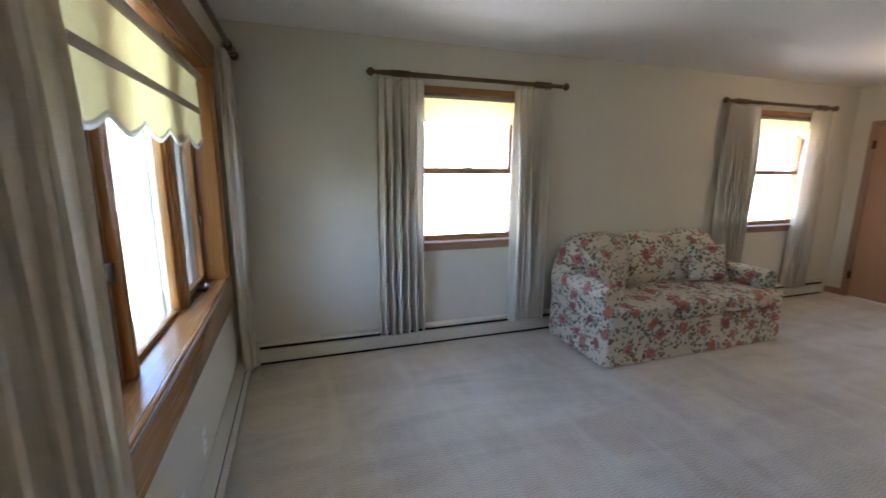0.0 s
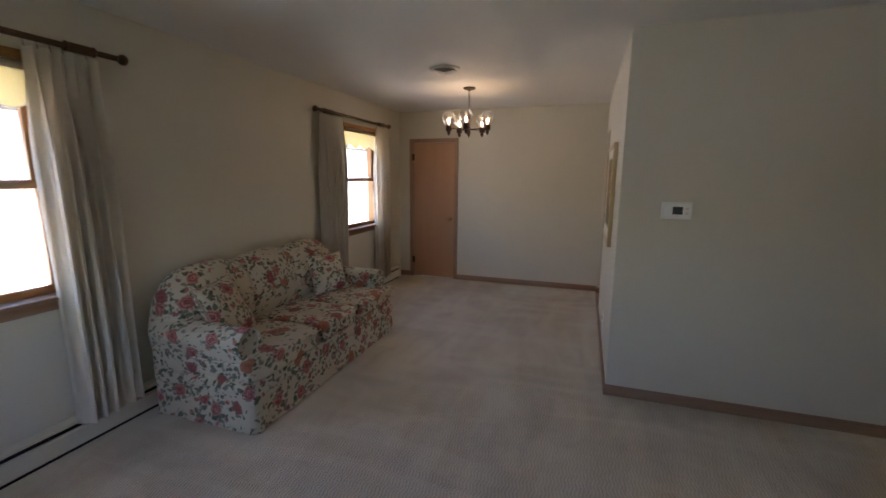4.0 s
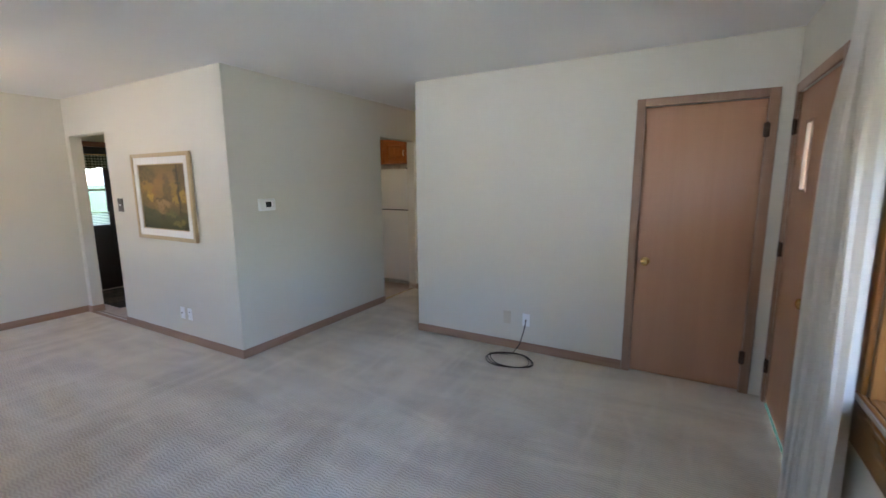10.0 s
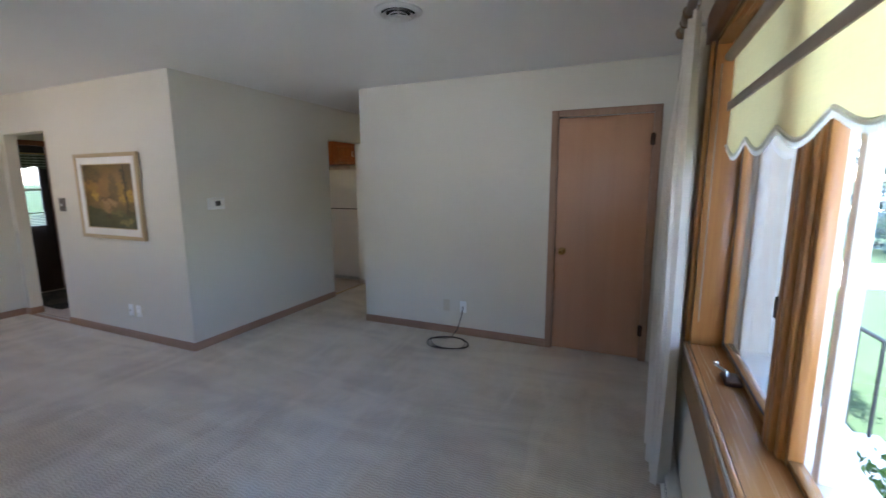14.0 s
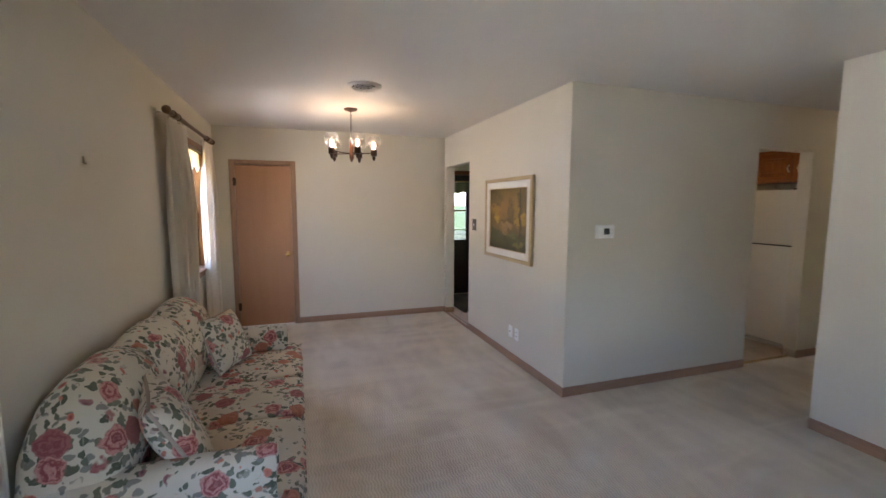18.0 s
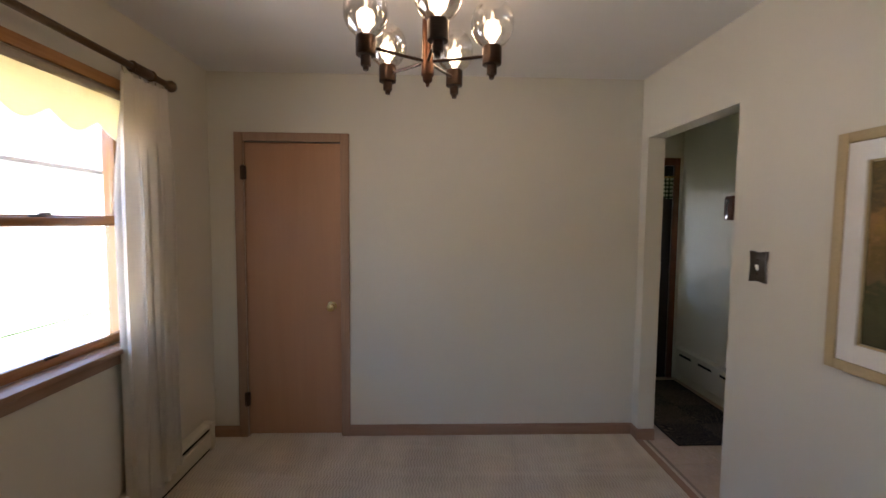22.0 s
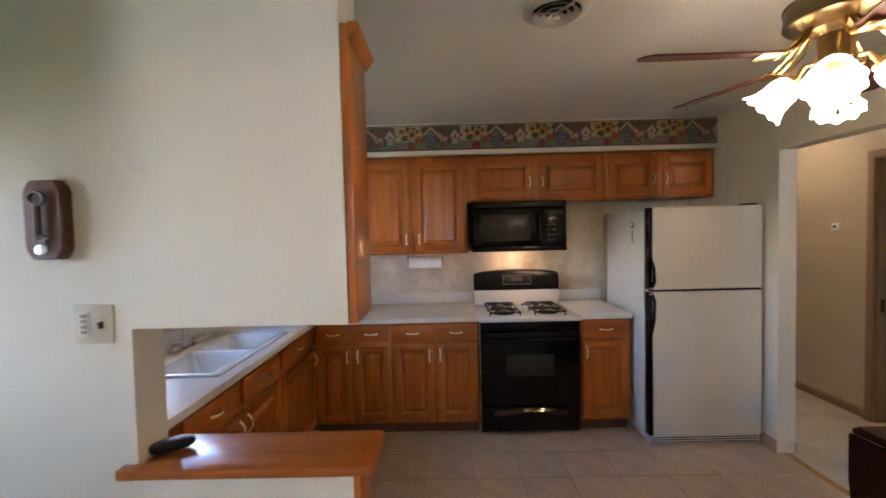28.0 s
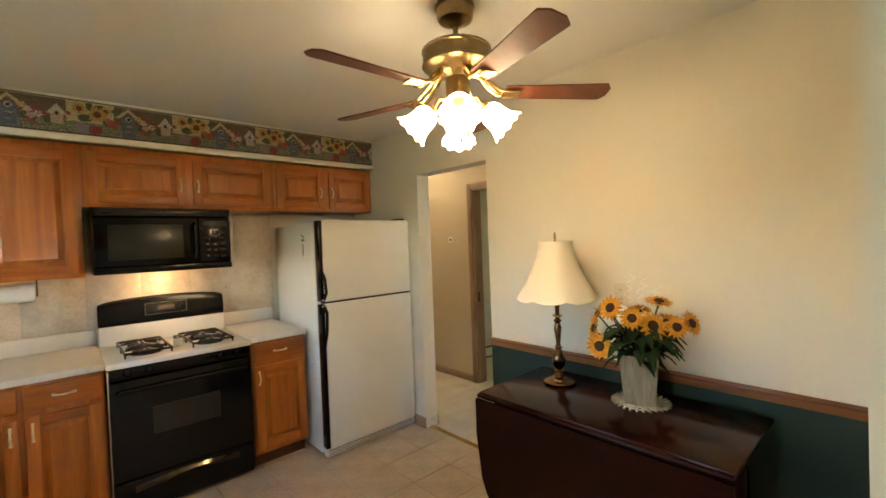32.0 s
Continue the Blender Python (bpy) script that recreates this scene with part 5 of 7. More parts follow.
GILT = plain("pale_gilt_wood", (0.52, 0.40, 0.22), 0.35, 0.25, var=0.15)
frame_ring(W2, H2, 0.036, 0.004, 0.034, "frame_rail", GILT, pic)
frame_ring(W2 - 0.036, H2 - 0.036, 0.062, 0.004, 0.026, "liner", plain("white_linen_liner", (0.80, 0.78, 0.73), 0.8, fine=260, bump=0.2), pic, 0.001)
frame_ring(W2 - 0.098, H2 - 0.098, 0.007, 0.004, 0.020, "inner_lip", GILT, pic, 0.001)
part("canvas", box(-W2 + 0.1045, 0.004, -H2 + 0.1045, W2 - 0.1045, 0.012, H2 - 0.1045), picture_material(), pic, "golden trees round a lake", 0)

# ---- wall plates and thermostat ----
th = thing("thermostat", pose(XB, 0.246, 1.318, 0, 0, -90) @ Matrix.Diagonal((1.3, 1.0, 1.2, 1.0)), "white wall thermostat with a small dark display", "thermostat")
part("back_plate", box(-0.068, -0.006, -0.045, 0.068, 0, 0.045, 0.004), WHITE, th)
part("body", box(-0.062, -0.026, -0.040, 0.062, -0.006, 0.040, 0.008), WHITE, th)
part("display", box(-0.020, -0.0275, -0.018, 0.024, -0.026, 0.022, 0.001), plain("dark_display", (0.03, 0.035, 0.035), 0.2), th)
for q in (0.012, -0.012):
    part("button", box(0.036, -0.028, q - 0.006, 0.050, -0.026, q + 0.006, 0.002), VENT_WHITE, th)


def plate(name, m, kind, mat, label):
    t = thing(name, m, label, "outlet" if "outlet" in name else "switch")
    part("cover", box(-0.035, -0.006, -0.058, 0.035, 0, 0.058, 0.003), mat, t)
    if kind == "outlet":
        for z in (-0.022, 0.022):
            part("socket", moved(lathe([(0, 0), (0.016, 0), (0.016, 0.003), (0, 0.003)], 16), pose(0, -0.005, z, 90)), mat, t)
            for x in (-0.006, 0.006):
                part("slot", box(x - 0.0012, -0.009, z - 0.003, x + 0.0012, -0.0079, z + 0.006), DARK, t, smooth=0)
    elif kind == "jack":
        part("jack", moved(lathe([(0, 0), (0.008, 0), (0.006, 0.012), (0, 0.012)], 12), pose(0, -0.005, 0, 90)), STEEL, t)
    elif kind == "switch":
        part("toggle", moved(box(-0.005, -0.014, -0.010, 0.005, 0, 0.010, 0.002), pose(0, -0.004, 0, 20)), WHITE, t)
    return t


plate("wall_outlet", pose(1.635, YS, 0.285, 0, 0, 180), "blank", IVORY, "ivory blank cover plate on the wall")
plate("wall_outlet", pose(1.455, YS, 0.285, 0, 0, 180), "jack", WHITE, "white cable jack plate with a brown cable")
plate("wall_outlet", pose(4.30, YB, 0.285, 0, 0, 180), "outlet", WHITE, "white duplex outlet low on the wall")
plate("wall_outlet", pose(4.42, YB, 0.285, 0, 0, 180), "jack", WHITE, "white cable jack plate low on the wall")
plate("wall_outlet", pose(XW, 2.05, 0.30, 0, 0, 90), "outlet", WHITE, "white duplex outlet under the window")
# scrolled pewter switch plate
sp = thing("switch_plate", pose(5.355, YB, 1.294, 0, 0, 180), "scrolled pewter switch plate with a white toggle", "switch")
bm = bmesh.new()
ring = []
for k in range(72):
    a = 2 * math.pi * k / 72
    x, z = math.cos(a), math.sin(a)
    q = max(abs(x), abs(z))
    bx, bz = x / q, z / q
    e = 1 + 0.07 * (abs(bx * bz) ** 3) - 0.05 * math.cos(4 * a) * 0.5 + 0.018 * math.cos(12 * a)
    ring.append((bx * 0.043 * e, bz * 0.064 * e))
front = [bm.verts.new((x * 0.93, -0.009, z * 0.95)) for x, z in ring]
rim = [bm.verts.new((x, -0.006, z)) for x, z in ring]
back = [bm.verts.new((x, 0.0, z)) for x, z in ring]
bm.faces.new(front)
for a, b in ((front, rim), (rim, back)):
    for k in range(72):
        bm.faces.new((a[k], a[(k + 1) % 72], b[(k + 1) % 72], b[k]))
part("cover", bm, PEWTER, sp)
part("scroll_rim", tube([(x * 0.97, -0.008, z * 0.97) for x, z in ring], 0.0028, 5, closed=True), PEWTER, sp)
part("toggle", moved(box(-0.005, -0.016, -0.011, 0.005, -0.004, 0.011, 0.002), pose(0, 0, 0, 15)), WHITE, sp)
for z in (-0.032, 0.032):
    part("screw", moved(lathe([(0, 0), (0.004, 0), (0.003, 0.002), (0, 0.002)], 8), pose(0, -0.009, z, 90)), HINGE, sp)
# coiled cable on the carpet
cc = thing("coiled_cable", pose(1.50, YS + 0.30, 0), "dark brown coaxial cable coiled on the carpet", "cable")
pts = [(-0.045, -0.288, 0.285), (-0.05, -0.27, 0.27), (-0.045, -0.24, 0.2), (-0.02, -0.2, 0.08), (0.02, -0.15, 0.02)]
for k in range(66):
    a = -1.2 + k * 2 * math.pi * 3.2 / 66
    r = 0.165 + 0.018 * math.sin(k * 0.37)
    pts.append((r * math.cos(a) * 1.15 + 0.012 * math.sin(k * 0.9), r * math.sin(a) * 0.85 + 0.008 * math.cos(k * 0.21), 0.006 + 0.006 * (k / 22)))
part("cable", tube(pts, 0.0045, 6), CABLE, cc)
# hooks left in the walls
for nm, m in (("wall_hook", pose(3.19, YN, 1.72)), ("wall_hook", pose(1.60, YS, 1.66, 0, 0, 180))):
    hk = thing(nm, m, "small metal hook still fixed to the bare wall", "hook")
    part("hook", tube([(0, -0.002, 0.02), (0, -0.003, -0.01), (0, -0.010, -0.014), (0, -0.012, -0.005)], 0.003, 6), IVORY, hk)


# ---- kitchen: cabinets ----
def raised_door(w, h, parent, name="door", arch=False):
    """A framed door with a raised panel, in the plane y 0, towards -y; lower left corner at the origin."""
    s = 0.055
    fr = part(name, box(0.001, -0.019, 0.001, s, 0, h - 0.001, 0.003), OAK, parent)
    part("stile", box(w - s, -0.019, 0.001, w - 0.001, 0, h - 0.001, 0.003), OAK, fr)
    part("rail", box(s, -0.0185, 0.001, w - s, 0, s, 0.003), OAK_X, fr)
    part("rail", box(s, -0.0185, h - s, w - s, 0, h - 0.001, 0.003), OAK_X, fr)
    bm = bmesh.new()
    x0, x1, z0, z1 = s, w - s, s, h - s
    loops = []
    for ins, y in ((0.0, -0.0165), (0.006, -0.012), (0.0065, -0.0005), (0.013, -0.0005), (0.036, -0.0120), (0.0375, -0.0185)):
        loops.append([bm.verts.new(p) for p in ((x0 + ins, y, z0 + ins), (x1 - ins, y, z0 + ins), (x1 - ins, y, z1 - ins), (x0 + ins, y, z1 - ins))])
    for a, b in zip(loops, loops[1:]):
        for k in range(4):
            bm.faces.new((a[k], a[(k + 1) % 4], b[(k + 1) % 4], b[k]))
    bm.faces.new(loops[-1])
    part("raised_panel", bm, OAK, fr, smooth=0)
    return fr


def bow_pull(parent, x, z, upright=True, L=0.085):
    """A polished bow handle with leaf ends."""
    pts, rad = [], []
    for k in range(11):
        u = -1 + 0.2 * k
        pts.append((0, -0.020 - 0.022 * (1 - u * u), u * L / 2))
        rad.append(0.0035 + 0.002 * (1 - abs(u)) + (0.003 if abs(abs(u) - 0.8) < 0.1 else 0))
    bm = tube(pts, rad, 8)
    for s in (-1, 1):
        joined(moved(lathe([(0, 0), (0.008, 0.0), (0.006, 0.004), (0, 0.005)], 10), pose(0, -0.019, s * L / 2, 90)), bm)
        joined(box(-0.003, -0.022, s * L / 2 - 0.003, 0.003, -0.017, s * L / 2 + 0.003), bm)
    if not upright:
        moved(bm, pose(0, 0, 0, 0, 90))
    ob = part("handle", bm, BRASS_PALE, parent, "polished brass bow handle")
    ob.location = (x, 0, z)
    return ob


BRASS_PALE = plain("worn_bright_brass", (0.85, 0.74, 0.52), 0.28, 0.75, bump=0)


def base_unit(m, w, doors, label, drawer=True, depth=0.60, knob_in=True, high=0.875):
    t = thing("base_cabinet", m, label, "cabinet", "kitchen base cabinets")
    part("body", box(0, 0, 0.10, w, depth, high, 0.001), OAK, t)
    if high < 0.87:
        part("front_rail", box(0, 0, high, w, 0.02, 0.875), OAK_X, t, smooth=0)
    part("toe_kick", box(0, 0.07, 0.0, w, depth, 0.10), WALNUT, t, smooth=0)
    dw = w / doors
    for k in range(doors):
        g = 0.012
        if drawer:
            d = part("drawer_front", box(k * dw + g, -0.019, 0.735, (k + 1) * dw - g, 0, 0.855, 0.006), OAK_X, t)
            bow_pull(d, (k + 0.5) * dw, 0.795, False)
        dr = raised_door(dw - 2 * g, 0.58 if drawer else 0.72, t)
        dr.matrix_basis = pose(k * dw + g, 0, 0.125)
        hx = (dw - 2 * g - 0.028) if (k % 2 == 0 and doors > 1) or (doors == 1 and knob_in) else 0.028
        bow_pull(dr, hx, 0.50)
    return t


def wall_unit(m, w, h, doors, label, depth=0.30):
    t = thing("wall_cabinet", m, label, "cabinet", "kitchen wall cabinets")
    part("body", box(0, 0, 0, w, depth, h, 0.001), OAK, t)
    dw = w / doors
    for k in range(doors):
        g = 0.022
        dr = raised_door(dw - 2 * g, h - 0.065, t)
        dr.matrix_basis = pose(k * dw + g, 0, 0.025)
        bow_pull(dr, (dw - 2 * g - 0.03) if k % 2 == 0 else 0.03, 0.10 if h > 0.6 else (h - 0.065) * 0.42, True, 0.075)
    return t


YF = -2.51   # front of the base cabinets
base_unit(pose(6.31, YF, 0, 0, 0, 180), 0.66, 2, "honey oak base cabinet with two drawers and raised-panel doors")
base_unit(pose(6.895, YF, 0, 0, 0, 180), 0.583, 2, "honey oak base cabinet with two drawers and raised-panel doors")
base_unit(pose(4.872, YF, 0, 0, 0, 180), 0.375, 1, "narrow honey oak base cabinet beside the stove", knob_in=False)
base_unit(pose(6.90, -0.475, 0, 0, 0, -90), 0.40, 1, "honey oak base cabinet under the sink counter")
base_unit(pose(6.90, -0.877, 0, 0, 0, -90), 0.95, 2, "honey oak sink cabinet with two doors", high=0.72)
base_unit(pose(6.90, -1.829, 0, 0, 0, -90), 0.655, 1, "honey oak base cabinet in the kitchen corner", high=0.72)
YU = -2.835
wall_unit(pose(6.60, YU, 1.375, 0, 0, 180), 0.905, 0.80, 2, "tall honey oak wall cabinet with two raised-panel doors")
wall_unit(pose(7.49, YU, 1.375, 0, 0, 180), 0.885, 0.80, 2, "tall honey oak wall cabinet in the corner")
wall_unit(pose(5.693, YU, 1.795, 0, 0, 180), 1.135, 0.38, 2, "short honey oak wall cabinet over the microwave")
wall_unit(pose(4.556, YU, 1.795, 0, 0, 180), 0.89, 0.38, 2, "short honey oak wall cabinet over the refrigerator")
tagged(part("trim_soffit", box(XK, -2.80, 2.178, 7.2, -2.775, 2.215, 0.006), WHITE_TRIM), "white moulding over the wall cabinets", "trim", kind="structure")
tagged(part("trim_crown", box(XK, -2.80, 2.427, 7.2, -2.79, H - 0.001, 0.003), WHITE_TRIM), "thin white line under the ceiling", "trim", kind="structure")
wb = tagged(part("wallpaper_border", box(XK + 0.001, -2.8, 2.222, 7.2, -2.796, 2.424, 0), BORDER, smooth=0), "wallpaper border of sunflowers and birdhouses on the soffit", "wallpaper", kind="structure")
for z in (2.223, 2.418):
    part("printed_rule", box(XK + 0.002, -2.796, z, 7.2, -2.7945, z + 0.006), plain("dark_rule", (0.06, 0.03, 0.03), 0.7), wb, smooth=0)
# ---- counters and splash ----
def worktop(name, boxes, label):
    t = thing(name, pose(0, 0, 0), label, "countertop")
    for b in boxes:
        part("slab", box(*b, 0.004), LAMINATE, t)
    return t


ct = worktop("countertop", [(5.647, YK0 + 0.002, 0.876, 6.868, -2.475, 0.912)], "long pale laminate countertop with a raised back edge")
# counter with the hole for the sink
for b in ((6.87, -2.475, 0.876, XKE - 0.002, -2.10, 0.912), (6.87, YK0 + 0.002, 0.876, XKE - 0.002, -2.4755, 0.912), (6.87, -1.24, 0.876, XKE - 0.002, YKEY - 0.117, 0.912), (6.87, -2.0995, 0.876, 6.935, -1.2405, 0.912), (7.40, -2.0995, 0.876, XKE - 0.002, -1.2405, 0.912)):
    part("slab", box(*b, 0.002), LAMINATE, ct)
part("back_lip", box(5.647, YK0 + 0.002, 0.9125, XKE - 0.02, YK0 + 0.022, 1.012, 0.003), LAMINATE, ct)
part("back_lip", box(XKE - 0.022, YK0 + 0.024, 0.9125, XKE - 0.002, YKEY - 0.117, 1.012, 0.003), LAMINATE, ct)
ct2 = worktop("countertop", [(4.495, YK0 + 0.002, 0.876, 4.879, -2.475, 0.912)], "short pale laminate countertop between stove and refrigerator")
part("back_lip", box(4.495, YK0 + 0.002, 0.9125, 4.879, YK0 + 0.022, 1.012, 0.003), LAMINATE, ct2)
bs = tagged(new("backsplash"), "mottled tan stone-look backsplash panels", "backsplash", kind="structure")
for k in range(10):
    x0 = 4.47 + 0.305 * k
    part("panel", box(x0, YK0, 1.013 if k > 0 else 0.9, min(x0 + 0.3035, 7.49), YK0 + 0.006, 1.80, 0.001), SPLASH, bs)
part("panel", box(XKE - 0.006, -3.1, 1.0125, XKE, YKEY - 0.117, 1.118), SPLASH, bs, smooth=0)
sk = thing("kitchen_sink", pose(7.165, -1.67, 0.912), "white double-bowl cast sink set in the counter", "sink")
def bowl(y0, y1):
    bm = bmesh.new()
    loops = []
    for ins, z in ((0.0, 0.008), (0.008, 0.004), (0.014, -0.01), (0.03, -0.15), (0.06, -0.165)):
        loops.append([bm.verts.new(p) for p in ((-0.185 + ins, y0 + ins, z), (0.145 - ins, y0 + ins, z), (0.145 - ins, y1 - ins, z), (-0.185 + ins, y1 - ins, z))])
    for a, b in zip(loops, loops[1:]):
        for k in range(4):
            bm.faces.new((a[k], a[(k + 1) % 4], b[(k + 1) % 4], b[k]))
    bm.faces.new(loops[-1])
    bmesh.ops.bevel(bm, geom=[e for e in bm.edges if abs(e.verts[0].co.z - e.verts[1].co.z) > 0.02], offset=0.03, segments=3, affect="EDGES")
    return bm
for y0, y1 in ((-0.40, -0.012), (0.012, 0.40)):
    part("bowl", bowl(y0, y1), SINK_MAT, sk)
for b in ((-0.232, -0.43, 0, -0.185, 0.43, 0.012), (0.145, -0.43, 0, 0.235, 0.43, 0.012), (-0.185, -0.43, 0, 0.145, -0.40, 0.012), (-0.185, 0.40, 0, 0.145, 0.43, 0.012), (-0.185, -0.012, -0.01, 0.145, 0.012, 0.010)):
    part("rim", box(*b, 0.004), SINK_MAT, sk)
fa = thing("faucet", pose(7.36, -1.67, 0.924), "chrome kitchen faucet with a curved spout", "faucet")
part("base", box(-0.03, -0.11, 0, 0.03, 0.11, 0.02, 0.008), STEEL, fa)
part("spout", tube([(0, 0, 0.02), (0, 0, 0.12), (-0.03, 0, 0.18), (-0.10, 0, 0.20), (-0.17, 0, 0.17), (-0.19, 0, 0.13)], 0.012, 10), STEEL, fa)
for s in (-0.085, 0.085):
    part("lever", tube([(0, s, 0.02), (0, s, 0.05), (-0.05, s * 1.3, 0.065)], [0.014, 0.012, 0.007], 8), STEEL, fa)
dr = thing("dish_rack", pose(7.30, -0.95, 0.912), "small chrome wire dish rack on the counter", "dish rack")
for k in range(7):
    part("wire", tube([(-0.12, -0.12 + 0.04 * k, 0.01), (-0.12, -0.12 + 0.04 * k, 0.10), (0.12, -0.12 + 0.04 * k, 0.12), (0.12, -0.12 + 0.04 * k, 0.01)], 0.003, 5), STEEL, dr)
part("rim_wire", tube([(-0.12, -0.13, 0.10), (-0.12, 0.13, 0.10), (0.12, 0.13, 0.12), (0.12, -0.13, 0.12)], 0.004, 6, closed=True), STEEL, dr)
bt = thing("soap_bottle", pose(7.36, -1.18, 0.912), "small red soap bottle beside the sink", "bottle")
part("bottle", lathe([(0, 0), (0.03, 0), (0.032, 0.01), (0.032, 0.11), (0.022, 0.135), (0.012, 0.14), (0.012, 0.16), (0, 0.16)], 16), plain("red_soap", (0.5, 0.06, 0.03), 0.25), bt)
part("pump", tube([(0, 0, 0.16), (0, 0, 0.19), (-0.03, 0, 0.19)], 0.006, 8), WHITE, bt)

# sink window and back door
sw = tagged(new("window_4"), "kitchen window over the sink with brown frame", "window", kind="structure")
sw.matrix_basis = pose(XKE, -1.25, 1.12, 0, 0, -90)
for b, mt in (((0, 0, 0, 0.04, 0.19, 0.73), TRIM), ((0.86, 0, 0, 0.9, 0.19, 0.73), TRIM), ((0.04, 0, 0.69, 0.86, 0.19, 0.73), TRIM_Y), ((-0.05, -0.04, -0.002, 0.95, 0.19, 0.02), TRIM_Y), ((0.43, 0.08, 0.02, 0.47, 0.13, 0.69), TRIM)):
    part("frame", box(*b, 0.003), mt, sw)
p = part("pane", box(0.04, 0.10, 0.02, 0.86, 0.104, 0.69), GLASS, sw, smooth=0)
p.visible_shadow = False
bd = tagged(new("door_6"), "dark back door with a tall window, blind and plaid valance", "door", kind="structure")
bd.matrix_basis = pose(XKE, 0.43, 0, 0, 0, -90)
DARK_DOOR = plain("dark_brown_door_paint", (0.028, 0.018, 0.014), 0.4)
w, h = 0.71, 2.03
for b in ((0.004, 0.02, 0.012, 0.10, 0.06, 2.02), (0.61, 0.02, 0.012, 0.706, 0.06, 2.02), (0.10, 0.02, 0.012, 0.61, 0.06, 0.93), (0.10, 0.02, 1.90, 0.61, 0.06, 2.02)):
    part("leaf", box(*b, 0.002), DARK_DOOR, bd)
p = part("pane", box(0.10, 0.036, 0.93, 0.61, 0.040, 1.90), GLASS_DIM, bd, smooth=0)
p.visible_shadow = False
# Added strip that stops light leaking in below the leaf.
part("sweep", box(0.004, 0.015, 0.0, 0.706, 0.062, 0.014), DARK_DOOR, bd, smooth=0)
part("glazing_bar", box(0.10, 0.03, 1.41, 0.61, 0.046, 1.44, 0.002), WHITE_TRIM, bd)
for b in ((-0.03, -0.016, 0, 0.004, 0.02, 2.09), (0.706, -0.016, 0, 0.75, 0.02, 2.09), (0.004, -0.0155, 2.02, 0.706, 0.02, 2.09)):
    part("casing", box(*b, 0.003), CHERRY_Y, bd)
for k in range(7):
    part("blind_slat", moved(box(0.10, -0.012, 0, 0.61, 0.012, 0.0012), pose(0, 0.006, 0.94 + 0.022 * k, 30)), WHITE_TRIM, bd, smooth=0)
part("blind_rail", box(0.10, -0.006, 1.10, 0.61, 0.016, 1.115, 0.002), WHITE_TRIM, bd)
def plaid_material():
    n = Nodes("green_plaid_cotton")
    x, y, z = n.sep()
    a = n.math("GREATER_THAN", n.math("SINE", n.math("MULTIPLY", x, 170.0)), 0.1)
    b = n.math("GREATER_THAN", n.math("SINE", n.math("MULTIPLY", z, 170.0)), 0.1)
    s = n.math("MULTIPLY", n.math("ADD", a, b), 0.5)
    n.bump(n.noise(400, 1), 0.2, 0.002)
    return n.done(n.ramp(s, (0.2, (0.45, 0.47, 0.36)), (0.5, (0.07, 0.10, 0.05)), (0.8, (0.012, 0.022, 0.012))), 0.9)
PLAID = plaid_material()
val = thing("valance", pose(XKE - 0.02, 0.40, 1.90, 0, 0, -90), "gathered dark green plaid valance over the back door window", "valance")
part("cloth", sheet([[(0.02 + 0.61 * i / 60, -0.03 - 0.014 * v * math.sin(i * 0.75), 0.02 - 0.20 * v + 0.012 * v * math.sin(i * 0.3)) for i in range(61)] for v in (0, 0.15, 0.4, 0.7, 1.0)], 0.002), PLAID, val)
part("rod", tube([(0.0, -0.03, 0.01), (0.65, -0.03, 0.01)], 0.006, 8), BRASS, val)

# ---- pass-through: ledge, end trims, upper end panel ----
lg = thing("pass_through_ledge", pose(6.09, YKEY, 0.965), "varnished oak ledge on the half wall", "ledge")
part("board", box(-0.03, -0.16, 0, 0.555, 0.035, 0.028, 0.008), OAK_X, lg, "glossy oak ledge board")
part("corner_return", box(0.548, 0.001, 0.001, 0.60, 0.0345, 0.0275, 0.004), OAK_X, lg)
tagged(part("trim_half_wall", box(6.098, YKEY - 0.122, 0.0, 6.1165, YKEY + 0.004, 0.964, 0.003), OAK), "oak end trim of the half wall", "trim", kind="structure")
ep = thing("wall_cabinet", pose(6.10, YKEY, 1.332), "oak cabinet end with a crown moulding over the pass-through", "cabinet")
part("end_panel", box(-0.006, -0.20, 0.0, 0.016, -0.002, 0.73, 0.002), OAK, ep)
part("body", box(0.0165, -0.20, 0.0, 1.35, -0.117, 0.73, 0.001), OAK, ep)
crown = bmesh.new()
prof = [(0.0, 0.0), (-0.006, 0.0), (-0.012, 0.012), (-0.03, 0.03), (-0.045, 0.055), (-0.05, 0.062), (-0.05, 0.072), (0.0, 0.072)]
A = [crown.verts.new((px * 0.5 - 0.006, 0.004, 0.69 + pz * 0.55)) for px, pz in prof]
B = [crown.verts.new((px * 0.5 - 0.006, -0.215, 0.69 + pz * 0.55)) for px, pz in prof]
for k in range(len(prof)):
    j = (k + 1) % len(prof)
    crown.faces.new((A[k], A[j], B[j], B[k]))
crown.faces.new(A), crown.faces.new(B)
part("crown_moulding", crown, OAK, ep, smooth=0)
tagged(part("wall_over_cabinet", box(6.118, YKEY - 0.197, 2.066, 7.45, YKEY - 0.1155, H - 0.001), WALL_KIT, smooth=0), "pale boxed wall over the cabinet", "wall", kind="structure")
ph = thing("pouch", pose(6.61, -0.42, 0.993, 0, 0, 38), "black zipped case lying on the ledge", "case")
bm = cushion(0.105, 0.05, 0.03, 0.25, 8, 3.5)
part("case", bm, plain("black_nylon", (0.012, 0.012, 0.014), 0.5, fine=250, bump=0.2), ph)
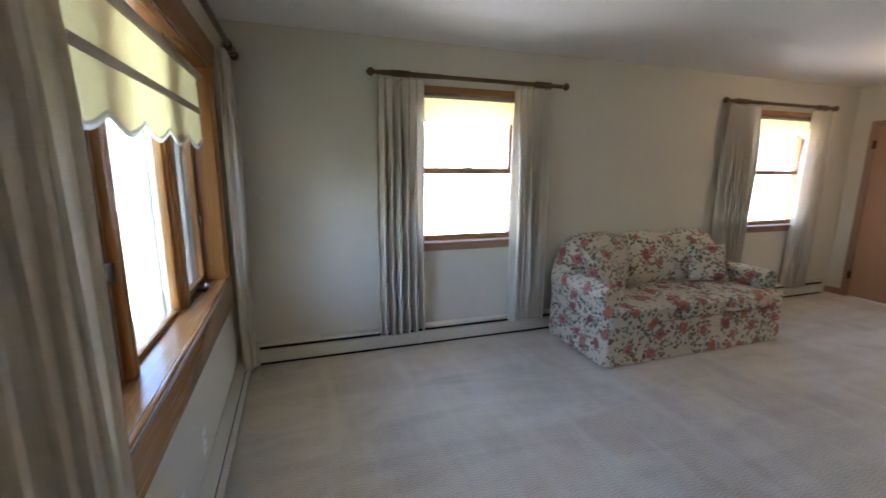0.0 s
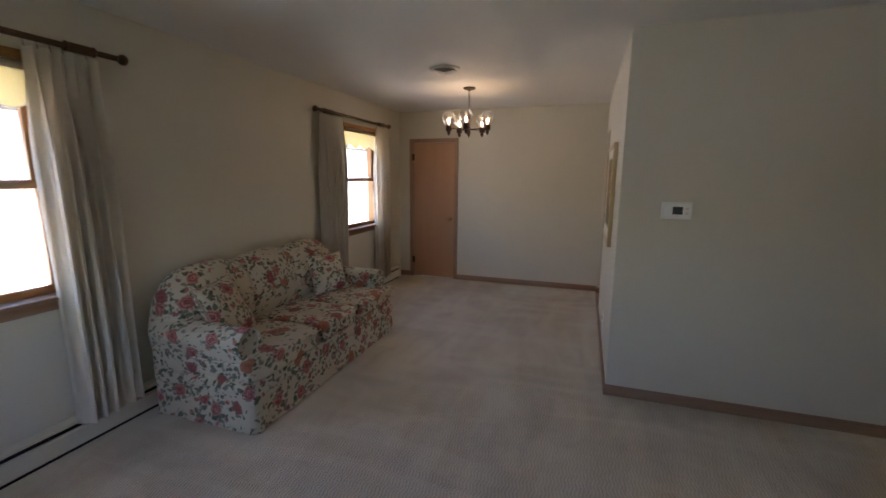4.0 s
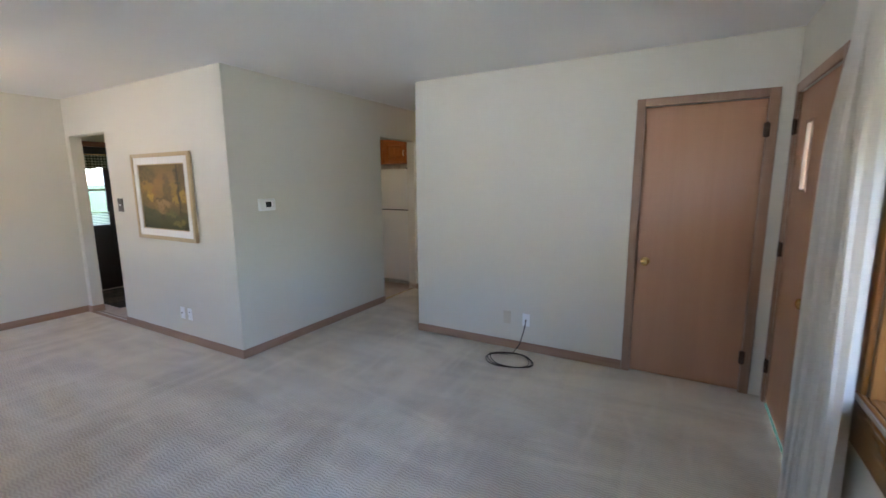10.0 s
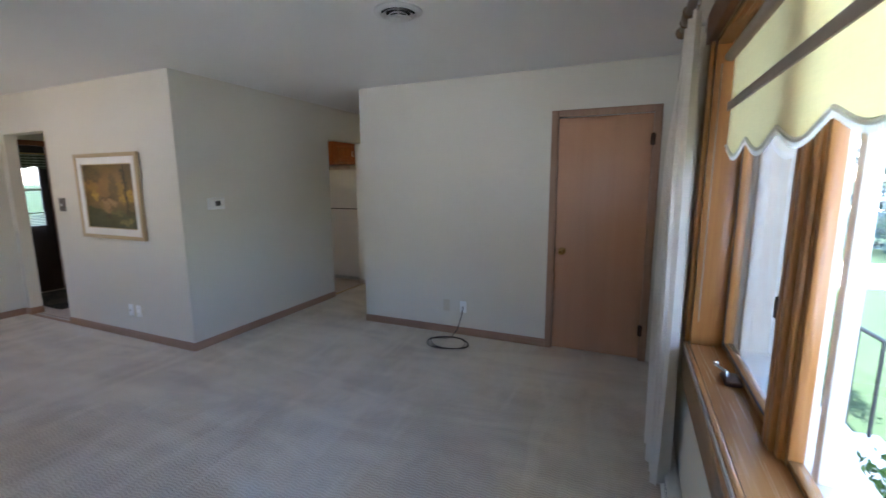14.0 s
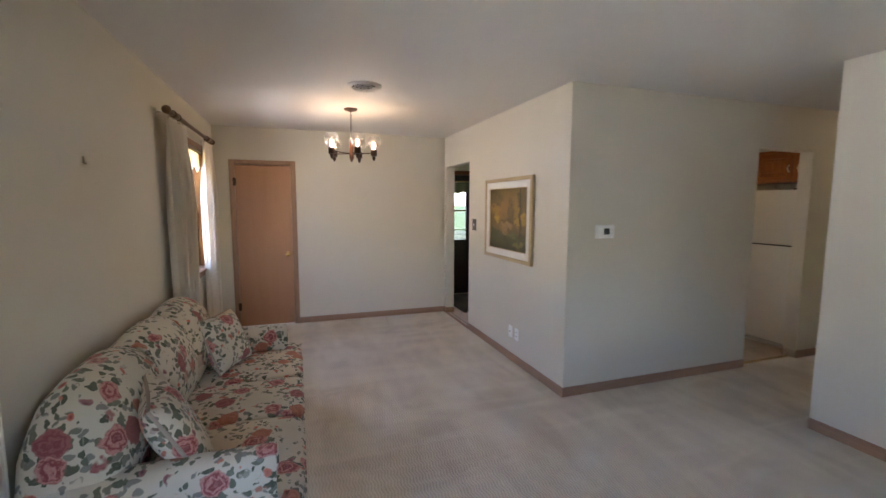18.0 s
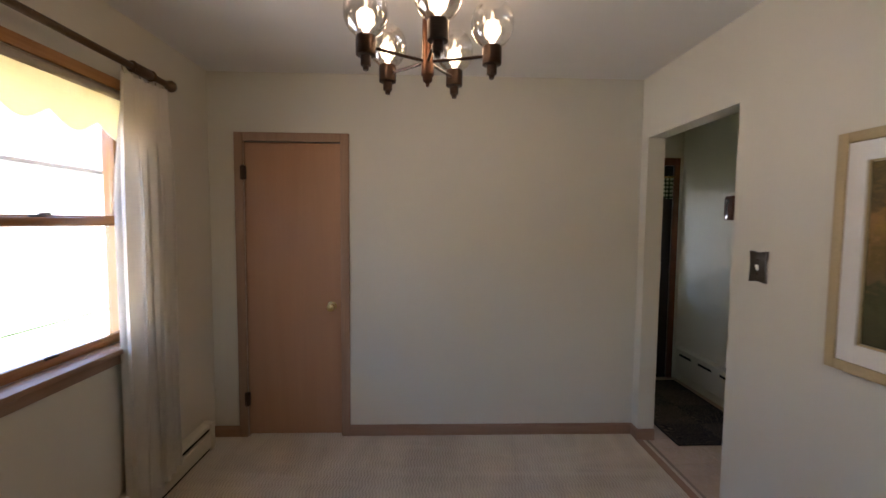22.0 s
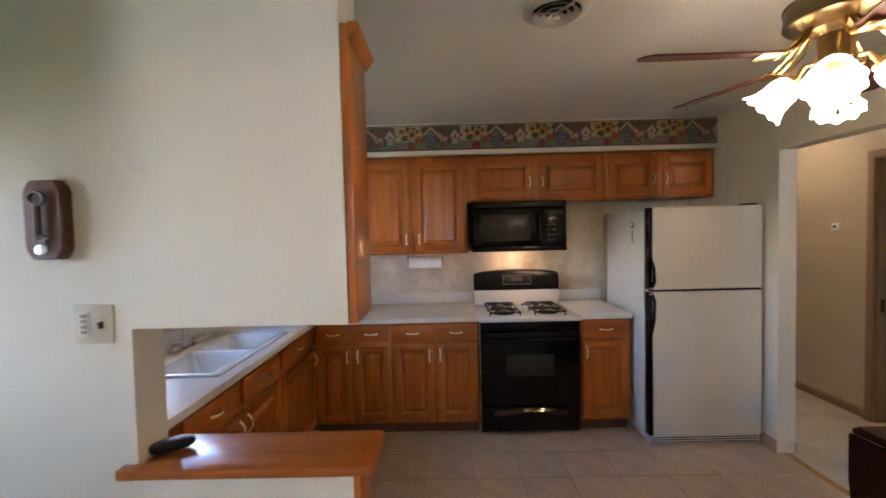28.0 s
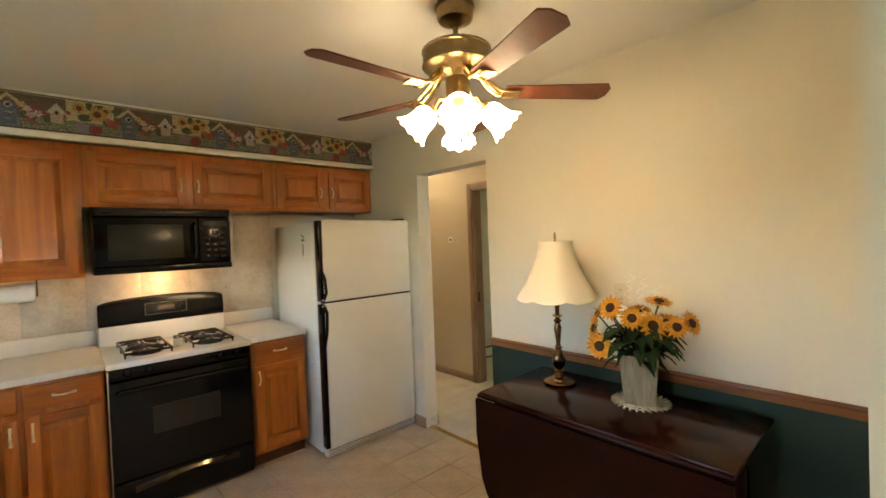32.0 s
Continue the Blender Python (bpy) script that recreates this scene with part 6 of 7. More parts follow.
part("zip", tube([(-0.045, -0.022, 0.015), (0.0, -0.026, 0.017), (0.045, -0.022, 0.015)], 0.002, 5), STEEL, ph)
# key plaque, timer switch
kp = thing("key_plaque", pose(6.83, YKEY, 1.605, 0, 0, 180) @ Matrix.Diagonal((1.0, 1.5, 0.78, 1.0)), "walnut plaque with a brass antique key hung on the wall", "plaque")
bm = bmesh.new()
o = [(-0.042, -0.10), (-0.030, -0.122), (0.030, -0.122), (0.042, -0.10), (0.046, -0.085), (0.046, 0.085), (0.042, 0.10), (0.030, 0.122), (-0.030, 0.122), (-0.042, 0.10), (-0.046, 0.085), (-0.046, -0.085)]
F = [bm.verts.new((x * 0.93, -0.022, z * 0.96)) for x, z in o]
M = [bm.verts.new((x, -0.016, z)) for x, z in o]
K = [bm.verts.new((x, 0, z)) for x, z in o]
bm.faces.new(F)
for a, b in ((F, M), (M, K)):
    for k in range(12):
        bm.faces.new((a[k], a[(k + 1) % 12], b[(k + 1) % 12], b[k]))
part("board", bm, WALNUT, kp, smooth=0)
key = tube([(0, -0.03, 0.045), (0, -0.03, -0.075)], 0.005, 8)
tube([(0.018 * math.cos(a), -0.03, 0.064 + 0.020 * math.sin(a)) for a in [2 * math.pi * i / 16 for i in range(16)]], 0.0045, 6, key, True)
box(-0.003, -0.034, -0.072, 0.022, -0.027, -0.062, 0.001, key)
box(-0.003, -0.034, -0.054, 0.018, -0.027, -0.046, 0.001, key)
part("key", key, PEWTER, kp, "dark metal antique key")
part("base_ring", moved(lathe([(0, 0), (0.016, 0), (0.016, 0.006), (0, 0.007)], 14), pose(0, -0.021, -0.09, 90)), STEEL, kp)
ts = thing("light_switch", pose(6.745, YKEY, 1.347, 0, 0, 180) @ Matrix.Scale(0.84, 4), "ivory two-gang switch and timer plate", "switch")
part("cover", box(-0.058, -0.006, -0.058, 0.058, 0, 0.058, 0.003), IVORY, ts)
part("toggle", moved(box(-0.005, -0.014, -0.010, 0.005, 0, 0.010, 0.002), pose(0.025, -0.004, 0, 20)), HINGE, ts)
part("timer_panel", box(-0.044, -0.009, -0.036, -0.008, -0.006, 0.036, 0.002), HEATER, ts)
for q in range(4):
    part("button", box(-0.036, -0.0105, -0.028 + 0.016 * q, -0.016, -0.009, -0.018 + 0.016 * q, 0.001), TAUPE, ts)
kh = thing("baseboard_heater", pose(7.38, YKEY, 0.10, 0, 0, 180), "tall cream baseboard heater with slots in the back entry", "heater", "baseboard heaters")
part("front_panel", box(0, -0.06, 0.0, 1.06, 0.0, 0.22, 0.006), HEATER, kh)
part("top_cover", moved(box(0, -0.062, 0, 1.06, 0, 0.008, 0.002), pose(0, 0, 0.225, 8)), HEATER, kh)
part("end_cap", box(1.06, -0.068, -0.02, 1.135, 0, 0.235, 0.006), HEATER, kh)
for k in range(4):
    part("slot", box(0.05 + 0.27 * k, -0.0615, 0.165, 0.22 + 0.27 * k, -0.0605, 0.185), DARK, kh, smooth=0)
rg = thing("rug", pose(6.85, 0.02, 0), "dark leaf-patterned rug on the entry floor", "rug")
part("woven_top", box(-0.60, -0.31, 0, 0.55, 0.33, 0.010, 0.004), RUG, rg)
part("binding", tube([(-0.60, -0.31, 0.006), (0.55, -0.31, 0.006), (0.55, 0.33, 0.006), (-0.60, 0.33, 0.006)], 0.006, 6, closed=True), DARK, rg)


# ---- refrigerator ----
fg = thing("refrigerator", pose(4.47, -2.27, 0, 0, 0, 180), "almond white top-freezer refrigerator with black handles", "refrigerator")
FW, FD = 0.79, 0.70
part("cabinet", box(0.0, 0.075, 0.03, FW, FD + 0.075, 1.675, 0.008), FRIDGE_MAT, fg)
for nm, z0, z1 in (("freezer_door", 1.115, 1.69), ("fresh_food_door", 0.075, 1.100)):
    d = part(nm, box(0.03, 0.0, z0, FW, 0.066, z1, 0.010), FRIDGE_MAT, fg)
    part("door_edge", box(0.002, 0.004, z0 + 0.002, 0.0295, 0.066, z1 - 0.002, 0.004), BLACK, d, "black handle strip")
    part("gasket", box(0.01, 0.0665, z0 + 0.01, FW - 0.01, 0.0745, z1 - 0.01), DARK, d, smooth=0)
    if nm == "freezer_door":
        zs = [(z0 + 0.02), (z0 + 0.06), (z0 + 0.16), (z0 + 0.24)]
    else:
        zs = [(z1 - 0.02), (z1 - 0.06), (z1 - 0.20), (z1 - 0.34)]
    part("handle", tube([(0.022, -0.002, zs[0]), (0.030, -0.022, zs[1]), (0.024, -0.026, zs[2]), (0.012, 0.0, zs[3])], [0.012, 0.012, 0.010, 0.006], 8), BLACK, d, "curved black handle")
    part("handle_cap", box(0.004, -0.010, min(zs) - 0.012 if nm == "freezer_door" else max(zs), 0.034, 0.004, min(zs) if nm == "freezer_door" else max(zs) + 0.012, 0.003), STEEL, d)
part("door_gap", box(0.03, 0.014, 1.099, FW - 0.002, 0.066, 1.116), DARK, fg, smooth=0)
part("kick_grille", box(0.01, 0.02, 0.012, FW, 0.075, 0.07, 0.004), FRIDGE_MAT, fg)
for k in range(3):
    part("grille_slot", box(0.02, 0.0185, 0.022 + 0.016 * k, FW - 0.02, 0.0205, 0.027 + 0.016 * k), DARK, fg, smooth=0)
part("top_hinge", box(FW - 0.09, 0.02, 1.6905, FW - 0.02, 0.12, 1.705, 0.004), HINGE, fg)
mg = thing("fridge_magnet", pose(4.4705, -2.52, 1.50, 0, 0, 90), "small grey utensil-shaped magnets on the refrigerator side", "magnet")
part("magnet", box(-0.022, -0.003, 0.05, 0.022, 0, 0.065, 0.001), HINGE, mg)
part("note", box(-0.020, -0.002, -0.10, 0.020, 0, 0.040, 0.0005), VENT_WHITE, mg)
part("printed_bar", box(-0.012, -0.0028, -0.06, 0.012, -0.002, 0.03), TAUPE, mg, smooth=0)
part("magnet", moved(box(-0.03, -0.003, -0.004, 0.03, 0, 0.004, 0.001), pose(0, 0, 0.085, 0, 25)), HINGE, mg)

# ---- stove ----
sv = thing("gas_stove", pose(5.64, -2.475, 0, 0, 0, 180), "black and white gas range with an oven window", "stove")
SW = 0.754
part("body", box(0.0, 0.03, 0.02, SW, 0.64, 0.865, 0.004), BLACK, sv)
part("side_trim", box(-0.002, 0.0, 0.05, 0.006, 0.05, 0.86, 0.002), STEEL, sv)
part("control_front", box(0.004, 0.0, 0.80, SW - 0.004, 0.05, 0.868, 0.008), BLACK, sv)
od = part("oven_door", box(0.006, -0.012, 0.235, SW - 0.006, 0.035, 0.795, 0.012), BLACK, sv)
part("oven_window", box(0.20, -0.0145, 0.46, SW - 0.20, -0.0115, 0.62, 0.001), SMOKED, od, "dark oven glass")
part("oven_handle", tube([(0.04, -0.012, 0.735), (0.05, -0.045, 0.742), (0.15, -0.055, 0.745), (SW - 0.15, -0.055, 0.745), (SW - 0.05, -0.045, 0.742), (SW - 0.04, -0.012, 0.735)], 0.012, 10), BLACK, od, "wide black oven handle")
bd2 = part("broiler_drawer", box(0.006, -0.010, 0.045, SW - 0.006, 0.035, 0.228, 0.012), BLACK, sv)
bow = sheet([[(0.10 + 0.554 * i / 20, -0.012 - 0.016 * math.sin(math.pi * i / 20) * (1 - abs(v)), 0.175 + 0.020 * v + 0.018 * math.sin(math.pi * i / 20)) for i in range(21)] for v in (-1, -0.5, 0, 0.5, 1)], 0.003)
part("drawer_pull", bow, plain("gloss_black_pull", (0.10, 0.085, 0.065), 0.12, 0.9, bump=0), bd2, "bowed glossy drawer pull")
part("cooktop", box(-0.004, -0.006, 0.866, SW + 0.004, 0.60, 0.902, 0.010), STOVE_WHITE, sv, "white enamel cooktop")
part("riser", box(0.0, 0.575, 0.90, SW, 0.645, 1.03, 0.012), STOVE_WHITE, sv)
N = 18
fr_ = []
for i in range(N + 1):
    u = i / N
    ztop = 1.175 + 0.035 * math.sin(math.pi * u) ** 0.5
    fr_.append((0.004 + (SW - 0.008) * u, 0.585, 1.03, ztop))
rows_ = [[(x, y - 0.004, z0) for x, y, z0, z1 in fr_], [(x, y - 0.01, (z0 + z1) / 2) for x, y, z0, z1 in fr_], [(x, y + 0.01, z1 - 0.01) for x, y, z0, z1 in fr_], [(x, y + 0.03, z1) for x, y, z0, z1 in fr_], [(x, y + 0.065, z1 - 0.01) for x, y, z0, z1 in fr_], [(x, y + 0.065, z0) for x, y, z0, z1 in fr_]]
bg = part("back_guard", sheet(rows_, 0.003), BLACK, sv, "glossy black curved control panel")
for b in ((0.254, 0.570, 1.079, 0.506, 0.5715, 1.085), (0.254, 0.570, 1.155, 0.506, 0.5715, 1.161), (0.254, 0.570, 1.085, 0.260, 0.5715, 1.155), (0.50, 0.570, 1.085, 0.506, 0.5715, 1.155)):
    part("clock_bezel", box(*b), STEEL, bg, "bright metal bezel", 0)
part("clock_panel", box(0.26, 0.572, 1.085, 0.50, 0.580, 1.155, 0.003), SMOKED, bg)
part("display", box(0.33, 0.5705, 1.105, 0.43, 0.5725, 1.135, 0.001), plain("clock_display", (0.12, 0.10, 0.08), 0.15), bg)
for x in (0.09, 0.19, 0.565, 0.665):
    part("burner_knob", moved(lathe([(0, 0), (0.019, 0), (0.018, 0.012), (0.012, 0.022), (0, 0.023)], 16), pose(x, 0.0, 0.835, 90)), BLACK, sv)
for cx in (0.205, 0.55):
    gr = part("grate", tube([(cx - 0.115, 0.06, 0.93), (cx + 0.115, 0.06, 0.93), (cx + 0.115, 0.50, 0.93), (cx - 0.115, 0.50, 0.93)], 0.0075, 6, closed=True), IRON, sv, "black cast burner grate")
    for cy in (0.17, 0.39):
        for a in range(8):
            q = radians(45 * a)
            part("finger", tube([(cx + 0.03 * math.cos(q), cy + 0.03 * math.sin(q), 0.937), (cx + 0.105 * math.cos(q), cy + 0.10 * math.sin(q), 0.932)], 0.0075, 6), IRON, gr)
        part("burner", moved(lathe([(0, 0.902), (0.045, 0.902), (0.045, 0.914), (0.03, 0.92), (0, 0.92)], 18), pose(cx, cy, 0)), IRON, sv, "round black burner cap")
        for dx, dy in ((-0.115, -0.1), (0.115, -0.1), (-0.115, 0.1), (0.115, 0.1)):
            part("foot", tube([(cx + dx, cy + dy, 0.90), (cx + dx, cy + dy, 0.93)], 0.005, 6), IRON, gr)
    for cy in (0.17, 0.39):
        part("drip_ring", moved(lathe([(0.055, 0.9025), (0.075, 0.9025), (0.085, 0.905), (0.085, 0.9025)], 24), pose(cx, cy, 0)), STEEL, sv)
jar = thing("shaker_jar", pose(5.262, -2.70, 0.903), "small white jar standing between the burners", "jar")
part("jar", lathe([(0, 0), (0.024, 0), (0.026, 0.005), (0.026, 0.05), (0, 0.05)], 16), WHITE, jar)
part("lid", lathe([(0, 0.05), (0.025, 0.05), (0.025, 0.065), (0, 0.067)], 16), STEEL, jar)

# ---- microwave ----
mw = thing("microwave", pose(5.66, -2.735, 1.385, 0, 0, 180), "black over-the-range microwave with dark window", "microwave")
part("case", box(0, 0.03, 0, 0.758, 0.41, 0.408, 0.004), BLACK, mw)
mdoor = part("door", box(0.004, -0.008, 0.045, 0.555, 0.03, 0.345, 0.010), BLACK, mw)
part("window", box(0.075, -0.011, 0.085, 0.465, -0.0075, 0.30, 0.006), SMOKED, mdoor, "smoked glass window")
part("handle", tube([(0.530, -0.006, 0.08), (0.530, -0.034, 0.10), (0.530, -0.036, 0.20), (0.530, -0.034, 0.29), (0.530, -0.006, 0.31)], 0.010, 8), BLACK, mdoor)
cp = part("control_panel", box(0.558, -0.006, 0.045, 0.754, 0.03, 0.345, 0.006), BLACK, mw)
part("display", box(0.585, -0.008, 0.29, 0.73, -0.0055, 0.325, 0.001), SMOKED, cp)
for r in range(5):
    for c in range(3):
        part("button", box(0.588 + 0.05 * c, -0.0075, 0.07 + 0.04 * r, 0.625 + 0.05 * c, -0.0055, 0.095 + 0.04 * r, 0.001), BLACK, cp)
part("top_vent", box(0.004, -0.004, 0.352, 0.754, 0.03, 0.404, 0.004), BLACK, mw)
for k in range(5):
    part("louvre", box(0.02, -0.0065, 0.358 + 0.009 * k, 0.738, -0.0035, 0.362 + 0.009 * k), IRON, mw, smooth=0)
part("bottom_edge", box(0.0, 0.0, 0.0, 0.758, 0.03, 0.042, 0.006), BLACK, mw)
part("work_light", box(0.28, 0.20, -0.004, 0.48, 0.27, -0.0005, 0.001), glow_material("hood_light_glow", (1.0, 0.72, 0.4), 0.3), mw, "lit cooktop lamp")
point_lamp("hood_light", (5.28, -2.95, 1.33), HOOD, (1.0, 0.60, 0.27), 0.03)
# paper towels under the cabinet
pt = thing("paper_towel_holder", pose(5.92, -2.99, 1.375), "white paper towel roll on a holder under the cabinet", "paper towel")
part("roll", moved(lathe([(0.018, 0), (0.05, 0.0), (0.052, 0.01), (0.052, 0.27), (0.05, 0.28), (0.018, 0.28)], 24), pose(0, 0, -0.075, 0, 90)), PAPER, pt)
for x in (-0.012, 0.285):
    part("bracket", box(x, -0.02, -0.10, x + 0.006, 0.02, 0.0, 0.003), BLACK, pt)
plate("wall_outlet", pose(5.78, YK0 + 0.006, 1.16, 0, 0, 180), "outlet", IVORY, "ivory duplex outlet on the backsplash")
plate("wall_outlet", pose(4.84, YK0 + 0.006, 1.19, 0, 0, 180), "outlet", IVORY, "ivory duplex outlet on the backsplash")
plate("wall_outlet", pose(6.43, YK0 + 0.006, 1.16, 0, 0, 180), "outlet", IVORY, "ivory duplex outlet on the backsplash")

# ---- dado of the kitchen wall ----
tagged(part("wall_dado", box(XK, -1.42, 0.0, XK + 0.004, 0.405, 0.80, 0), WALL_GREEN, smooth=0), "dark green painted wall below the chair rail", "wall", kind="structure")
cr = tagged(part("chair_rail", box(XK, -1.42, 0.80, XK + 0.018, 0.425, 0.852, 0.006), wood("oak_chair_rail", (0.30, 0.12, 0.035), (0.16, 0.055, 0.015), 1, 0.35)), "stained oak chair rail over green paint", "chair rail", kind="structure")
part("cap", box(XK, -1.42, 0.832, XK + 0.028, 0.43, 0.846, 0.004), CHERRY_Y, cr)
part("end_board", box(XK, 0.405, 0.0, XK + 0.018, 0.450, 0.80, 0.004), OAK, cr)

# ---- drop-leaf table ----
tb = thing("drop_leaf_table", pose(3.985, -0.43, 0), "dark mahogany drop-leaf table with the leaf hanging", "table")
part("tabletop", box(-0.275, -0.545, 0.728, 0.290, 0.545, 0.75, 0.006), MAHOG, tb)
lf = bmesh.new()
o = []
for k in range(41):
    u = -1 + k / 20
    c = 0.545 * u
    e = 1 - max(0, (abs(u) - 0.80) / 0.20) ** 2
    o.append((c, 0.722 - 0.50 * (0.35 + 0.65 * math.sqrt(max(0.0, e))) if abs(u) > 0.8 else 0.222))
F = [lf.verts.new((0.300, y, z)) for y, z in o] + [lf.verts.new((0.300, y, 0.722)) for y in (0.545, -0.545)]
K = [lf.verts.new((0.318, v.co.y, v.co.z)) for v in F]
lf.faces.new(F), lf.faces.new(K)
for k in range(len(F)):
    j = (k + 1) % len(F)
    lf.faces.new((F[k], F[j], K[j], K[k]))
part("drop_leaf", lf, MAHOG, tb)
part("leaf_joint", tube([(0.298, -0.54, 0.735), (0.298, 0.54, 0.735)], 0.012, 8), MAHOG, tb)
for b in ((-0.24, -0.47, 0.62, -0.22, 0.47, 0.727), (0.24, -0.47, 0.62, 0.26, 0.47, 0.727), (-0.22, -0.47, 0.62, 0.24, -0.45, 0.727), (-0.22, 0.45, 0.62, 0.24, 0.47, 0.727)):
    part("apron", box(*b, 0.003), MAHOG, tb)
for x in (-0.215, 0.235):
    for y in (-0.44, 0.44):
        part("leg", moved(lathe([(0.0, 0), (0.018, 0), (0.022, 0.02), (0.016, 0.05), (0.024, 0.30), (0.030, 0.50), (0.022, 0.56), (0.030, 0.58), (0.030, 0.728), (0, 0.728)], 14), pose(x, y, 0)), MAHOG, tb)

# ---- table lamp ----
LAMP_METAL = plain("dark_antique_brass", (0.17, 0.10, 0.045), 0.25, 1.0, var=0.2, bump=0.02)
lp = thing("table_lamp", pose(3.90, -0.75, 0.75), "brass table lamp with a scalloped ivory bell shade", "lamp")
part("base", lathe([(0.0, 0), (0.078, 0), (0.080, 0.010), (0.074, 0.016), (0.055, 0.020), (0.050, 0.026), (0.028, 0.034), (0.020, 0.05)], 28), LAMP_METAL, lp)
part("stem", lathe([(0.020, 0.05), (0.016, 0.058), (0.026, 0.066), (0.018, 0.074), (0.030, 0.095), (0.036, 0.115), (0.035, 0.135), (0.024, 0.16), (0.014, 0.178), (0.022, 0.186), (0.012, 0.195), (0.011, 0.21), (0.016, 0.25), (0.020, 0.29), (0.013, 0.315), (0.022, 0.325), (0.012, 0.335), (0.010, 0.345), (0.012, 0.40), (0.017, 0.415), (0.010, 0.425), (0.010, 0.52)], 22), LAMP_METAL, lp)
part("collar", lathe([(0.010, 0.345), (0.026, 0.348), (0.026, 0.356), (0.010, 0.36)], 20), BRASS, lp)
part("socket", lathe([(0.0, 0.50), (0.018, 0.50), (0.018, 0.56), (0.0, 0.57)], 14), BRASS, lp)
prof = []
for k in range(15):
    v = k / 14
    prof.append((0.088 + 0.116 * v ** 1.7, 0.735 - 0.285 * v))
def panels(a, i):
    v = i / 14
    s = abs(math.cos(4 * a))
    return 1 - 0.045 * (1 - s) * (0.4 + 0.6 * v), -0.014 * (abs(math.sin(4 * a)) ** 0.8) * (v > 0.99)
shade = lathe(prof, 64, wave=panels)
part("shade", shade, plain("ivory_lamp_silk", (0.72, 0.665, 0.53), 0.8, var=0.02, fine=260, bump=0.05), lp, "ivory panelled bell shade", 60)
ribs = [(prof[-1][0] * panels(2 * math.pi * k / 64, 14)[0] * math.cos(2 * math.pi * k / 64), prof[-1][0] * panels(2 * math.pi * k / 64, 14)[0] * math.sin(2 * math.pi * k / 64), prof[-1][1] + panels(2 * math.pi * k / 64, 14)[1]) for k in range(64)]
part("bottom_binding", tube(ribs, 0.003, 6, closed=True), SILK, lp)
part("top_binding", tube([(0.088 * math.cos(2 * math.pi * k / 32), 0.088 * math.sin(2 * math.pi * k / 32), 0.735) for k in range(32)], 0.003, 6, closed=True), SILK, lp)
part("harp", tube([(0, -0.02, 0.55), (0, -0.05, 0.62), (0, -0.04, 0.71), (0, 0, 0.735), (0, 0.04, 0.71), (0, 0.05, 0.62), (0, 0.02, 0.55)], 0.002, 5), BRASS, lp)
part("spider", tube([(-0.088, 0, 0.734), (0.088, 0, 0.734)], 0.002, 5), BRASS, lp)
part("finial", lathe([(0, 0.735), (0.008, 0.737), (0.004, 0.748), (0.008, 0.756), (0.004, 0.766), (0.006, 0.774), (0.0, 0.79)], 12), AGED, lp)

# ---- sunflowers in a wooden vase on a lace doily ----
dl = thing("lace_doily", pose(3.885, -0.34, 0.75), "round white lace doily on the table", "doily")
bm = bmesh.new()
for ring_r, n in ((0.045, 10), (0.075, 16), (0.10, 20)):
    tube([(ring_r * (1 + 0.06 * math.sin(n * q * 2 * math.pi / 96)) * math.cos(2 * math.pi * q / 96), ring_r * (1 + 0.06 * math.sin(n * q * 2 * math.pi / 96)) * math.sin(2 * math.pi * q / 96), 0.002) for q in range(96)], 0.004, 4, bm, True)
for k in range(28):
    a = 2 * math.pi * k / 28
    tube([(0.02 * math.cos(a), 0.02 * math.sin(a), 0.002), (0.105 * math.cos(a), 0.105 * math.sin(a), 0.002), (0.125 * math.cos(a + 0.05), 0.125 * math.sin(a + 0.05), 0.002)], [0.004, 0.004, 0.006], 4, bm)
part("lace", bm, FRINGE, dl)
vs = thing("flower_vase", pose(3.885, -0.34, 0.755, 0, 0, 20), "tapered whitewashed wooden vase of artificial sunflowers", "vase")
VW = wood("whitewashed_wood", (0.36, 0.31, 0.20), (0.15, 0.11, 0.06), 2, 0.75, 2.2)
bm = bmesh.new()
loops = []
for r, z in ((0.062, 0.0), (0.079, 0.205), (0.083, 0.207), (0.084, 0.22), (0.076, 0.22), (0.072, 0.20)):
    loops.append([bm.verts.new((sx * r, sy * r, z)) for sx, sy in ((-1, -1), (1, -1), (1, 1), (-1, 1))])
for a, b in zip(loops, loops[1:]):
    for k in range(4):
        bm.faces.new((a[k], a[(k + 1) % 4], b[(k + 1) % 4], b[k]))
bm.faces.new(loops[0]), bm.faces.new(loops[-1])
part("vase", bm, VW, vs, smooth=0)
rng = random.Random(21)
SEED = plain("sunflower_seed_head", (0.05, 0.02, 0.008), 0.9, var=0.4, fine=300, bump=0.6)
PETAL2 = plain("silk_sunflower_petal", (0.66, 0.29, 0.014), 0.65, var=0.3, scale=40)
STEM = plain("silk_stem", (0.05, 0.09, 0.03), 0.7)
LEAF2 = foliage("silk_leaf", (0.008, 0.022, 0.008), (0.03, 0.055, 0.02), 20)


